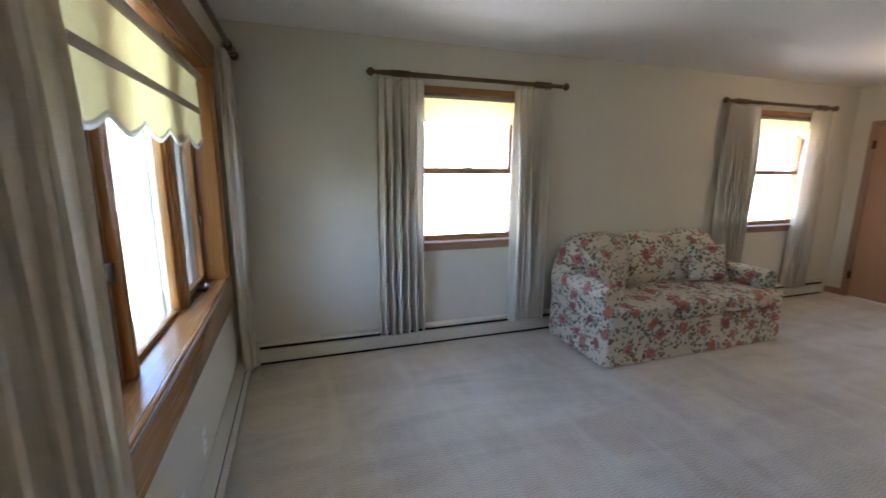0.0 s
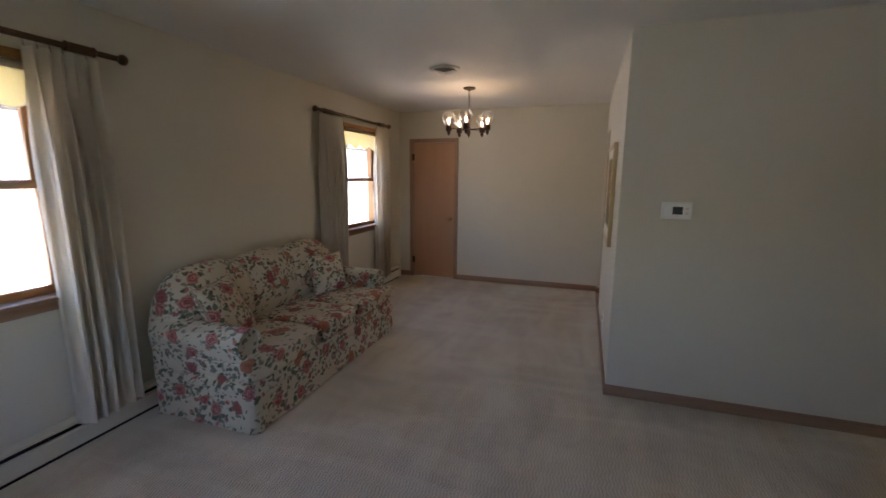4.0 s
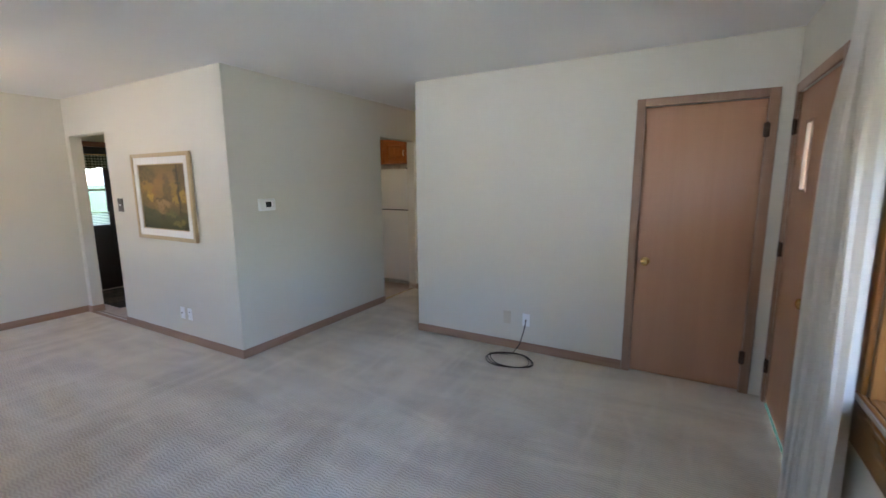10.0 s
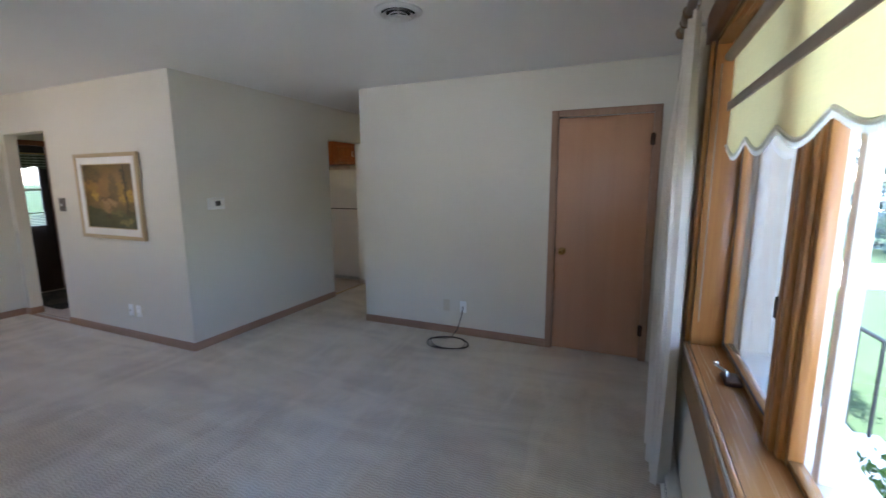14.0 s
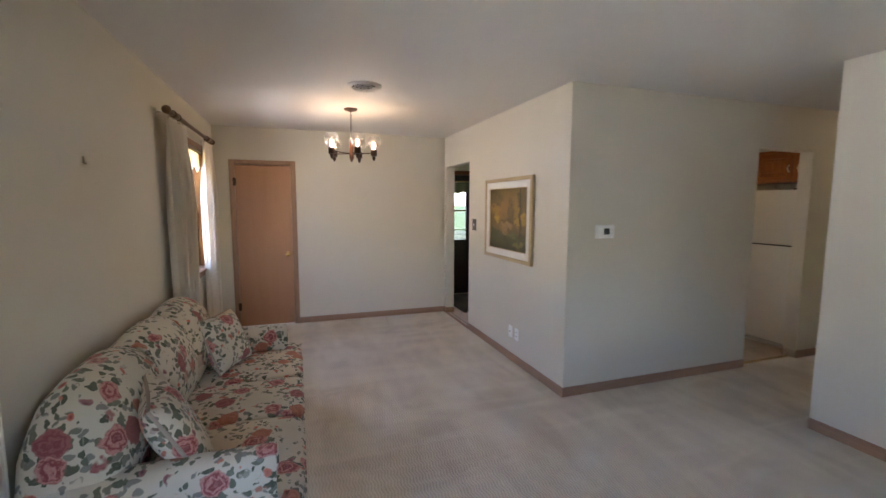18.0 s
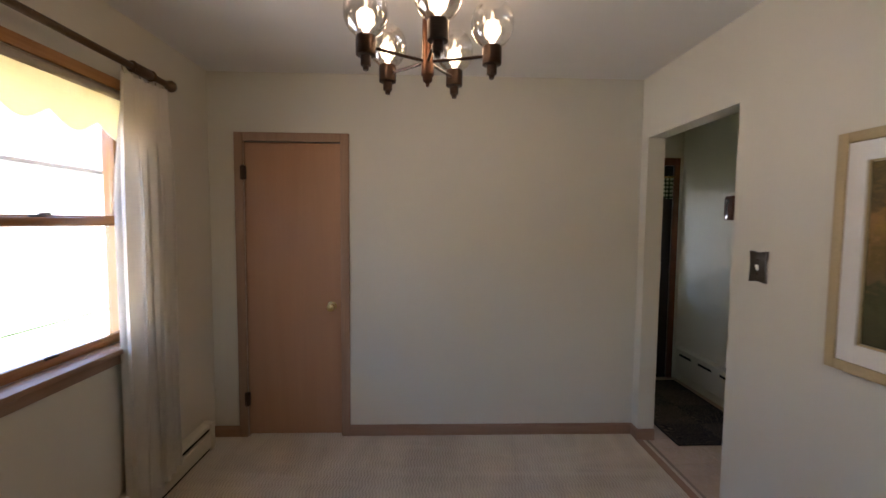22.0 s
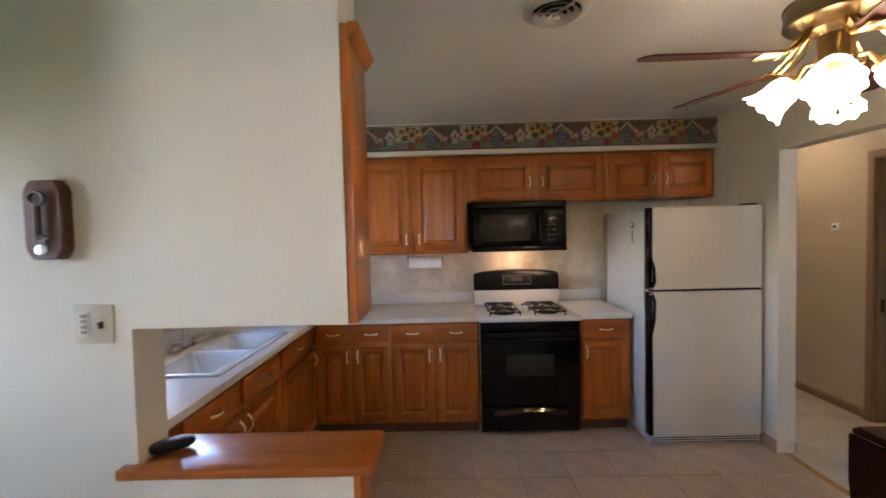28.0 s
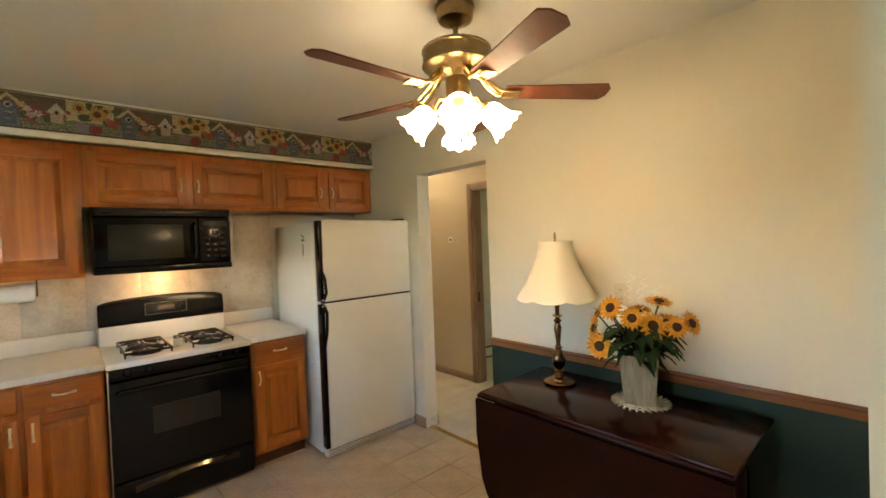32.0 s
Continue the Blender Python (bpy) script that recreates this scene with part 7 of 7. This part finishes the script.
def sunflower(m, r):
    f = part("flower", moved(lathe([(0.0, 0.010), (r * 0.25, 0.012), (r * 0.36, 0.006), (r * 0.38, -0.004), (0, -0.008)], 16), m), SEED, vs, "dark seed head")
    bm = bmesh.new()
    for ringn, (n, q, tilt) in enumerate(((15, 1.0, 0.10), (13, 0.82, 0.30))):
        for k in range(n):
            a = 2 * math.pi * (k + 0.5 * ringn) / n
            L = r * q * rng.uniform(0.9, 1.1)
            w = r * 0.14
            pts = []
            for u, ww in ((0.30, 0.6), (0.55, 1.0), (0.8, 0.8), (1.0, 0.08)):
                z = tilt * (u - 0.3) * r - 0.35 * r * max(0, u - 0.6) ** 2
                for s in (-1, 0, 1):
                    pts.append((L * u * math.cos(a) - s * w * ww * math.sin(a), L * u * math.sin(a) + s * w * ww * math.cos(a), z + (0 if s else -0.004) + 0.003 * ringn))
            v = [bm.verts.new(p) for p in pts]
            for i in range(3):
                for j in range(2):
                    bm.faces.new((v[i * 3 + j], v[i * 3 + j + 1], v[i * 3 + j + 4], v[i * 3 + j + 3]))
    moved(bm, m)
    part("petal_ring", bm, PETAL2, f, "golden silk petals", 60)


heads = ((0.09, -0.02, 0.38, 75, 5), (0.05, -0.11, 0.415, 65, -30), (0.10, -0.155, 0.25, 85, -15), (0.06, 0.06, 0.345, 70, 30), (0.02, 0.085, 0.445, 15, 40), (0.06, 0.15, 0.345, 70, 25), (0.04, 0.205, 0.36, 65, 60), (0.03, -0.185, 0.315, 75, -70), (0.0, -0.17, 0.38, 60, -80), (-0.07, 0.0, 0.39, 30, 180), (-0.05, 0.12, 0.35, 40, 160))
for x, y, z, tilt, az in heads:
    m = pose(x, y, z + 0.01) @ pose(0, 0, 0, 0, 0, az) @ pose(0, 0, 0, 0, tilt)
    sunflower(m, rng.uniform(0.052, 0.064))
    part("stem", tube([(x * 0.2, y * 0.2, 0.17), (x * 0.6, y * 0.6, z * 0.7 + 0.03), (x, y, z)], 0.004, 6), STEM, vs)
for k in range(84):
    a, z = rng.uniform(0, 6.3), rng.uniform(0.19, 0.35)
    R = rng.uniform(0.02, 0.13)
    c, s = math.cos(a), math.sin(a)
    L = rng.uniform(0.05, 0.085)
    rows = [[(R * c + L * u * c - s * w * L * 0.35 * q, R * s + L * u * s + c * w * L * 0.35 * q, z - 0.05 * u * u + 0.006 * abs(w)) for w in (-1, 0, 1)] for u, q in ((-0.6, 0.3), (-0.2, 0.9), (0.2, 1.0), (0.6, 0.7), (1.0, 0.05))]
    part("leaf", sheet(rows, 0.001), LEAF2, vs)
for k in range(5):
    a = rng.uniform(0, 6.3)
    part("twig", tube([(0.02 * math.cos(a), 0.02 * math.sin(a), 0.2), (0.12 * math.cos(a), 0.12 * math.sin(a), 0.27 + 0.03 * k), (0.19 * math.cos(a + 0.3), 0.19 * math.sin(a + 0.3), 0.24 + 0.045 * k)], [0.003, 0.003, 0.001], 5), CABLE, vs)
for k in range(3):
    bx, by = -0.02 + 0.015 * k, 0.05 * (k - 1) + 0.02
    part("curled_wire", tube([(bx + 0.016 * math.sin(q * 1.1 + k), by + 0.016 * math.cos(q * 1.1 + k) + 0.012 * math.sin(q * 0.3), 0.36 + 0.0085 * q * (1 - 0.15 * k)) for q in range(28)], 0.0012, 4), FRINGE, vs)
# outlet and night light behind the flowers
plate("wall_outlet", pose(XK, -0.52, 1.20, 0, 0, 90), "outlet", IVORY, "ivory duplex outlet on the kitchen wall")
nl = thing("plug_in_detector", pose(XK + 0.012, -0.505, 1.10, 0, 0, 90), "round white plug-in alarm under the outlet", "alarm")
part("body", moved(lathe([(0, 0), (0.045, 0), (0.046, 0.012), (0.036, 0.028), (0, 0.032)], 24), pose(0, 0, 0, 90)), WHITE, nl)
for k in range(4):
    part("slot", box(-0.022 + 0.012 * k, -0.033, 0.002, -0.016 + 0.012 * k, -0.028, 0.022), DARK, nl, smooth=0)

# ---- ceiling fan ----
FX, FY = 4.61, -0.71
fan = thing("ceiling_fan", pose(FX, FY, H), "antique brass ceiling fan with wooden blades and lit shades", "ceiling fan")
part("canopy", lathe([(0, 0), (0.075, 0), (0.077, -0.006), (0.077, -0.014), (0.072, -0.018), (0.071, -0.050), (0.066, -0.062), (0.048, -0.072), (0.030, -0.076), (0.020, -0.086), (0.014, -0.088), (0, -0.088)], 28), AGED, fan)
part("downrod", lathe([(0.011, -0.08), (0.011, -0.16)], 12), AGED, fan)
part("motor", lathe([(0, -0.155), (0.05, -0.157), (0.10, -0.163), (0.128, -0.172), (0.137, -0.180), (0.138, -0.187), (0.134, -0.190), (0.134, -0.232), (0.138, -0.235), (0.138, -0.242), (0.130, -0.250), (0.092, -0.258), (0.078, -0.268), (0.0, -0.268)], 36), AGED, fan, "antique brass motor housing")
part("switch_housing", lathe([(0.075, -0.266), (0.060, -0.278), (0.045, -0.287), (0.048, -0.30), (0.048, -0.36), (0.052, -0.372), (0.040, -0.39), (0.02, -0.405), (0.0, -0.41)], 28), AGED, fan)
for k in range(5):
    a = -73 + 72 * k
    m = pose(0, 0, 0, 0, 0, a)
    ir = bmesh.new()
    for s in (-1, 0, 1):
        tube([(0.075, 0.010 * s, -0.255), (0.12, 0.030 * s, -0.310), (0.165, 0.034 * s, -0.345), (0.21, 0.022 * s, -0.345)], 0.006, 7, ir)
    box(0.175, -0.035, -0.353, 0.25, 0.035, -0.348, 0.002, ir)
    iron = part("blade_iron", moved(ir, m), BRASS, fan, "scrolled brass blade iron")
    bl = bmesh.new()
    L0, L1 = 0.19, 0.62
    o = []
    for q in range(21):
        u = q / 20
        o.append((L0 + (L1 - L0) * u, 0.043 + 0.014 * u - (0.057 * max(0, (u - 0.93) / 0.07) ** 3) * 0.55))
    T = [(x, w) for x, w in o] + [(x, -w) for x, w in reversed(o)]
    P = Euler((radians(-12), 0, 0)).to_matrix()
    A = [bl.verts.new(P @ Vector((x, w, 0.0)) + Vector((0, 0, -0.345))) for x, w in T]
    B = [bl.verts.new(P @ Vector((x, w, 0.006)) + Vector((0, 0, -0.345))) for x, w in T]
    bl.faces.new(A), bl.faces.new(B)
    for i in range(len(A)):
        j = (i + 1) % len(A)
        bl.faces.new((A[i], A[j], B[j], B[i]))
    part("blade", moved(bl, m), BLADE, iron, "dark wooden fan blade")
SHADE_GLOW = glow_material("lit_frosted_glass", (1.0, 0.80, 0.50), 0.44)
for k in range(4):
    a = radians(46 + 90 * k)
    c, s = math.cos(a), math.sin(a)
    arm = part("light_arm", tube([(0.035 * c, 0.035 * s, -0.365), (0.075 * c, 0.075 * s, -0.366), (0.105 * c, 0.105 * s, -0.412)], 0.008, 8), BRASS, fan)
    m = pose(0.10 * c, 0.10 * s, -0.405, 0, 0, math.degrees(a)) @ pose(0, 0, 0, 0, 180 - 48, 0) @ Matrix.Scale(0.97, 4)
    part("fitter", moved(lathe([(0.0, -0.01), (0.024, -0.006), (0.028, 0.012), (0.024, 0.016)], 16), m), BRASS, arm)
    prof = [(0.022, 0.006), (0.040, 0.018), (0.050, 0.042), (0.052, 0.070), (0.056, 0.095), (0.068, 0.118), (0.076, 0.128)]
    o = part("shade", moved(lathe(prof, 40, wave=lambda q, i: (1 + 0.05 * math.cos(10 * q) * (i / 6) ** 3, 0.005 * math.cos(10 * q) * (i / 6) ** 3)), m), SHADE_GLOW, arm, "lit frosted tulip shade with ruffled rim", 60)
    p = m @ Vector((0, 0, 0.16))
    point_lamp("fan_light", (FX + p.x, FY + p.y, H + p.z), FAN, (1.0, 0.68, 0.36), 0.04)
for s, L in ((0.02, 0.13), (-0.02, 0.10)):
    part("pull_chain", tube([(s, 0.03, -0.40), (s, 0.03, -0.40 - L)], 0.0016, 5), BRASS, fan)
    part("chain_bob", moved(lathe([(0, 0), (0.006, 0.004), (0.004, 0.02), (0, 0.022)], 8), pose(s, 0.03, -0.42 - L)), BRASS, fan)
# flush lamp of the hall: assumed and unseen, added to brighten and warm it
hl = thing("assumed_hall_lamp", pose(3.07, -3.1, H), "assumed, unseen round frosted ceiling light that brightens the hall", "light")
part("pan", lathe([(0, 0), (0.13, 0), (0.135, -0.02), (0.12, -0.025), (0, -0.025)], 28), BRASS, hl)
part("bowl", lathe([(0.115, -0.025), (0.12, -0.045), (0.10, -0.075), (0.05, -0.095), (0.0, -0.10)], 28), glow_material("hall_fill_glow", (1.0, 0.8, 0.5), 0.6), hl)
point_lamp("hall_light", (3.07, -3.1, H - 0.16), 0.009, (1.0, 0.66, 0.36), 0.05)
# hall thermostat
ht = thing("hall_control", pose(XH, -2.90, 1.52, 0, 0, 90), "small white control box on the tan hall wall", "thermostat")
part("case", box(-0.035, -0.02, -0.03, 0.035, 0, 0.03, 0.005), WHITE, ht)
part("display", box(-0.018, -0.0215, -0.008, 0.010, -0.02, 0.012, 0.001), DARK, ht)
heater(pose(0.2, -3.2, 0, 0, 0, 0) @ pose(0, 0, 0, 0, 0, 180) @ Matrix.Translation((-2.2, 0, 0)), 2.2, "cream baseboard heater along the bedroom wall")

# ---- vinyl tiles, each a piece of the kitchen floor ----
floor_ob = bpy.data.objects["floor_kitchen"]
tile_me = None
S = 0.305
for i in range(13):
    for j in range(12):
        x, y = XK - 0.058 + S * i, YK0 + 0.002 + S * j
        x1, y1 = min(x + S - 0.003, XKE - 0.001), min(y + S - 0.003, YK1 + 0.058)
        full = x1 - x > S - 0.004 and y1 - y > S - 0.004
        if x1 - x < 0.02 or y1 - y < 0.02:
            continue
        if full and tile_me:
            ob = new("tile", tile_me)
            ob.parent = floor_ob
        else:
            ob = part("tile", box(0, 0, -0.004, x1 - x, y1 - y, -0.0005, 0.0012, segs=1), VINYL, floor_ob)
            if full:
                tile_me = ob.data
        ob.location = (x, y, 0)
tagged(part("threshold", box(5.525, 0.555, -0.001, 6.342, 0.60, 0.004, 0.002), TRIM_X), "thin strip between carpet and kitchen floor", "threshold", kind="structure")
tagged(part("threshold_hall", box(3.585, -2.16, -0.001, 3.625, -1.42, 0.004, 0.002), BRASS), "thin metal strip between hall carpet and vinyl", "threshold", kind="structure")


# ---- outdoors ----
G = -0.6
tagged(part("ground", box(-900, -900, G - 0.3, 900, 900, G), GRASS, smooth=0), "wide mown lawn round the house", "lawn", kind="structure")
tagged(part("road", box(-27, -300, G, -19, 300, G + 0.015), ASPHALT, smooth=0), "grey asphalt street across the front", "street", kind="structure")
tagged(part("pavement", box(-16, -300, G, -14.6, 300, G + 0.02), CONCRETE, smooth=0), "pale concrete public walk", "pavement", kind="structure")
tagged(part("driveway", box(-19, -10.8, G, 4, -7.6, G + 0.02), CONCRETE, smooth=0), "pale concrete driveway", "driveway", kind="structure")
# Assumed concrete, sized to bounce sun indoors and whiten the north window view.
tagged(part("side_drive", box(-19, 4.7, G, 30, 9.3, G + 0.02), CONCRETE, smooth=0), "assumed pale concrete that bounces sun into the north windows", "driveway", kind="structure")
# Unseen eave, added to hold back sky light from the kitchen.
tagged(part("roof_eave", box(XKE + 0.14, YK0 - 0.5, H + 0.12, XKE + 1.0, YN + 0.5, H + 0.26, 0.01), WHITE_TRIM), "unseen white eave added to cut daylight into the kitchen", "eave", kind="structure")
# Unseen too: blocks steep sky light so the floor by the window stays darker.
tagged(part("roof_eave_front", box(XW - 1.25, -4.1, H + 0.02, XW - 0.31, YN + 0.7, H + 0.16, 0.01), WHITE_TRIM), "unseen deep white eave added to darken the floor by the window", "eave", kind="structure")
tagged(part("walkway", box(-14.6, -0.85, G, -1.86, 0.25, G + 0.022), CONCRETE, smooth=0), "pale concrete front walk to the stoop", "walkway", kind="structure")
st = thing("front_stoop", pose(-1.25, -0.25, G), "concrete stoop with two steps outside the front door", "stoop")
part("landing", box(0.0, -0.80, 0, 0.68, 0.70, 0.5, 0.01), CONCRETE, st)
part("step", box(-0.30, -0.80, 0, 0.0, 0.70, 0.33, 0.01), CONCRETE, st)
part("step", box(-0.60, -0.80, 0, -0.30, 0.70, 0.165, 0.01), CONCRETE, st)
rl = thing("stoop_railing", pose(-1.25, -0.25, G + 0.5), "black iron railing beside the front stoop", "railing")
part("top_rail", tube([(0.66, -0.75, 0.75), (0.05, -0.75, 0.75), (-0.52, -0.75, 0.43)], 0.016, 8), RAIL_IRON, rl)
part("bottom_rail", tube([(0.66, -0.75, 0.10), (0.05, -0.75, 0.10)], 0.010, 8), RAIL_IRON, rl)
for k in range(9):
    x = 0.66 - 1.18 * k / 8
    low, top = (0.0, 0.75) if x > 0.0 else ((-0.17, 0.75 + 0.56 * (x - 0.05)) if x > -0.30 else (-0.335, 0.75 + 0.56 * (x - 0.05)))
    part("baluster", tube([(x, -0.75, low), (x, -0.75, top)], 0.013 if k % 4 == 0 else 0.007, 6), RAIL_IRON, rl)


def leaves(rng, n, where, size):
    """Many small leaf blades, each turned its own way."""
    verts, faces = [], []
    for _ in range(n):
        c = Vector(where(rng))
        q = Euler((rng.uniform(0, 6.3), rng.uniform(0, 6.3), rng.uniform(0, 6.3))).to_matrix()
        s = size * rng.uniform(0.6, 1.3)
        i = len(verts)
        verts += [c + q @ Vector(p) * s for p in ((-1, 0, 0), (0, -0.45, 0.12), (1, 0, 0), (0, 0.45, 0.12))]
        faces.append((i, i + 1, i + 2, i + 3))
    me = bpy.data.meshes.new("leaves")
    me.from_pydata(verts, [], faces)
    return me


def foliage_part(name, me, mat, parent):
    me.materials.append(mat)
    ob = new(name, me)
    ob.parent = parent
    return ob


def broad_tree(x, y, h, seed, label, group=""):
    rng = random.Random(seed)
    t = thing("tree", pose(x, y, G, 0, 0, rng.uniform(0, 360)), label, "tree", group)
    tr = tube([(0, 0, 0), (0.05, 0.03, h * 0.15), (0.1, 0.0, h * 0.35), (0.05, 0.1, h * 0.6)], [h * 0.032, h * 0.026, h * 0.021, h * 0.010], 10)
    ends = []
    for k in range(9):
        a, z = k * 2.4, h * (0.3 + 0.04 * k)
        e = (math.cos(a) * h * rng.uniform(0.2, 0.32), math.sin(a) * h * rng.uniform(0.2, 0.32), z + h * rng.uniform(0.12, 0.28))
        tube([(0.08, 0.03, z), (e[0] * 0.5, e[1] * 0.5, (z + e[2]) / 2 + 0.1), e], [h * 0.011, h * 0.007, h * 0.003], 6, tr)
        ends.append(Vector(e))
    ends += [Vector((rng.uniform(-0.2, 0.2) * h, rng.uniform(-0.2, 0.2) * h, h * rng.uniform(0.6, 0.9))) for _ in range(14)]
    part("trunk", tr, BARK, t)

    def spot(r):
        e = r.choice(ends)
        d = Vector((r.gauss(0, 1), r.gauss(0, 1), r.gauss(0, 0.7))).normalized() * h * 0.13 * r.random() ** 0.4
        return e + d
    foliage_part("crown", leaves(rng, 5200, spot, h * 0.016), LEAF, t)
    return t


def spruce(x, y, h, r, seed, label):
    rng = random.Random(seed)
    t = thing("spruce_tree", pose(x, y, G), label, "tree")
    part("trunk", tube([(0, 0, 0), (0, 0, h)], [0.16, 0.02], 10), BARK, t)
    limbs = []
    for k in range(110):
        z = h * (0.03 + 0.94 * (k / 110) ** 1.1)
        a = k * 2.399
        L = r * (1 - z / h) ** 0.85 * rng.uniform(0.8, 1.15) + 0.1
        limbs.append((a, z, L))
    bm = bmesh.new()
    for a, z, L in limbs[:60]:
        tube([(0, 0, z), (math.cos(a) * L * 0.6, math.sin(a) * L * 0.6, z - 0.04 * L), (math.cos(a) * L, math.sin(a) * L, z - 0.02 * L)], [0.03, 0.02, 0.008], 5, bm)
    part("limbs", bm, BARK, t)

    def spot(q):
        a, z, L = q.choice(limbs)
        u = q.random() ** 0.55
        w = q.gauss(0, 0.16) * (0.35 + 0.5 * (1 - abs(u - 0.5)))
        return (math.cos(a) * L * u - math.sin(a) * w * L, math.sin(a) * L * u + math.cos(a) * w * L, z - 0.06 * L * math.sin(u * 2.5) + q.gauss(0, 0.05))
    foliage_part("needles", leaves(rng, 15000, spot, 0.085), SPRUCE, t)
    return t


spruce(-8.2, -13.6, 9.5, 3.0, 4, "large blue spruce with layered drooping branches on the lawn")
broad_tree(-14, -33, 9, 5, "leafy shade tree on the front lawn", "shade trees")
broad_tree(-9.5, -26, 8, 6, "leafy shade tree on the front lawn", "shade trees")
broad_tree(-30, -62, 12, 7, "tall leafy tree beyond the street", "shade trees")
broad_tree(-12.5, 27, 11, 8, "leafy shade tree on the front lawn", "shade trees")
broad_tree(-34, 40, 12, 9, "tall leafy tree beyond the street", "shade trees")
broad_tree(15, -4.5, 8, 11, "leafy tree in the back yard", "shade trees")
broad_tree(13, 3.0, 7, 14, "leafy tree in the back yard", "shade trees")


def hedge(x0, y0, x1, y1, z1, n, seed, label):
    t = thing("hedge", pose((x0 + x1) / 2, (y0 + y1) / 2, G), label, "hedge")
    sx, sy = (x1 - x0) / 2, (y1 - y0) / 2
    core = box(-sx * 0.8, -sy * 0.8, 0, sx * 0.8, sy * 0.8, z1 * 0.82, 0.12)
    part("stems", soft_noise(core, 0.05, 3), BARK, t)

    def spot(r):
        p = [r.uniform(-1, 1), r.uniform(-1, 1), r.uniform(0, 1)]
        k = r.randrange(5)
        if k < 2:
            p[0] = math.copysign(1, p[0])
        elif k < 4:
            p[1] = math.copysign(1, p[1])
        else:
            p[2] = 1.0
        wob = 1 + 0.14 * noise.noise(Vector((p[0] * 2 + seed, p[1] * 2, p[2] * 3)))
        return (p[0] * sx * wob + r.gauss(0, 0.04), p[1] * sy * wob + r.gauss(0, 0.04), p[2] * z1 * wob + r.gauss(0, 0.04))
    foliage_part("leaves", leaves(random.Random(seed), n, spot, 0.03), HEDGE, t)
    return t


hedge(-2.0, -4.2, -0.68, -2.3, 0.95, 12000, 2, "trimmed bright green hedge beside the stoop")
hedge(-2.1, 0.62, -0.8, 3.6, 0.85, 16000, 3, "low green shrubs under the picture window")


def house(x, y, w, d, hgt, turn, wall_mat, label, win=True):
    t = thing("house", pose(x, y, G, 0, 0, turn), label, "house", "neighbouring houses")
    wl = part("wall", box(-w / 2, -d / 2, 0, w / 2, d / 2, hgt, 0.02), wall_mat, t)
    for k in range(int(hgt / 0.2)):
        part("siding_board", box(-w / 2 - 0.012, -d / 2 - 0.014, 0.15 + 0.2 * k, w / 2 + 0.012, -d / 2 - 0.001, 0.335 + 0.2 * k, 0.004), wall_mat, wl)
    rf = bmesh.new()
    o = 0.5
    A = [rf.verts.new(p) for p in ((-w / 2 - o, -d / 2 - o, hgt), (w / 2 + o, -d / 2 - o, hgt), (w / 2 + o, 0, hgt + d * 0.22), (-w / 2 - o, 0, hgt + d * 0.22), (-w / 2 - o, d / 2 + o, hgt), (w / 2 + o, d / 2 + o, hgt))]
    for f in ((0, 1, 2, 3), (3, 2, 5, 4), (0, 3, 4), (1, 5, 2), (0, 4, 5, 1)):
        rf.faces.new([A[i] for i in f])
    part("roof", rf, ROOF, t, "dark shingle roof", 0)
    if win:
        for wx in (-w * 0.36, -w * 0.1, w * 0.25):
            wn = part("window", box(wx - 0.55, -d / 2 - 0.06, 1.1, wx + 0.55, -d / 2 - 0.015, 2.3, 0.01), WHITE_TRIM, t)
            part("pane", box(wx - 0.47, -d / 2 - 0.064, 1.18, wx + 0.47, -d / 2 - 0.0605, 2.22), SMOKED, wn, smooth=0)
    return t


house(9.0, 13.5, 30, 8, 3.1, 0, SIDING, "white sided neighbouring house in full sun", False)
house(-38, -48, 14, 9, 3.2, 90, SIDING, "pale ranch house across the street")
house(-38, 34, 14, 9, 3.2, 90, SIDING, "pale ranch house across the street")


def car(x, y, turn, mat, label):
    t = thing("car", pose(x, y, G + 0.02, 0, 0, turn), label, "car", "parked cars")
    body = bmesh.new()
    prof = [(-2.2, 0.35), (-2.2, 0.75), (-1.9, 0.9), (-0.9, 0.98), (-0.4, 1.42), (0.9, 1.45), (1.6, 1.0), (2.15, 0.92), (2.2, 0.4)]
    L = [body.verts.new((px, -0.85 + (0.12 if pz > 1.1 else 0), pz)) for px, pz in prof]
    R = [body.verts.new((px, 0.85 - (0.12 if pz > 1.1 else 0), pz)) for px, pz in prof]
    body.faces.new(L), body.faces.new(R)
    for k in range(len(prof)):
        j = (k + 1) % len(prof)
        body.faces.new((L[k], L[j], R[j], R[k]))
    bmesh.ops.bevel(body, geom=body.edges[:], offset=0.05, segments=2, affect="EDGES")
    part("body", body, mat, t)
    for s in (-1, 1):
        part("side_window", box(-0.35, s * 0.79 - 0.03, 1.02, 0.95, s * 0.79 + 0.03, 1.34, 0.02), SMOKED, t)
        for wx in (-1.35, 1.35):
            w = part("wheel", moved(lathe([(0, -0.1), (0.32, -0.1), (0.34, 0), (0.32, 0.1), (0, 0.1)], 18), pose(wx, s * 0.8, 0.33, 90)), BLACK, t)
            part("rim", moved(lathe([(0, -0.11), (0.2, -0.11), (0.2, 0.11), (0, 0.11)], 14), pose(wx, s * 0.8, 0.33, 90)), STEEL, w)
    return t


car(-16.9, -40, 78, plain("silver_car_paint", (0.5, 0.5, 0.52), 0.3, 0.6), "silver car parked along the street")
car(-17.6, 40, 95, plain("dark_car_paint", (0.03, 0.03, 0.05), 0.3, 0.3), "dark car parked along the street")
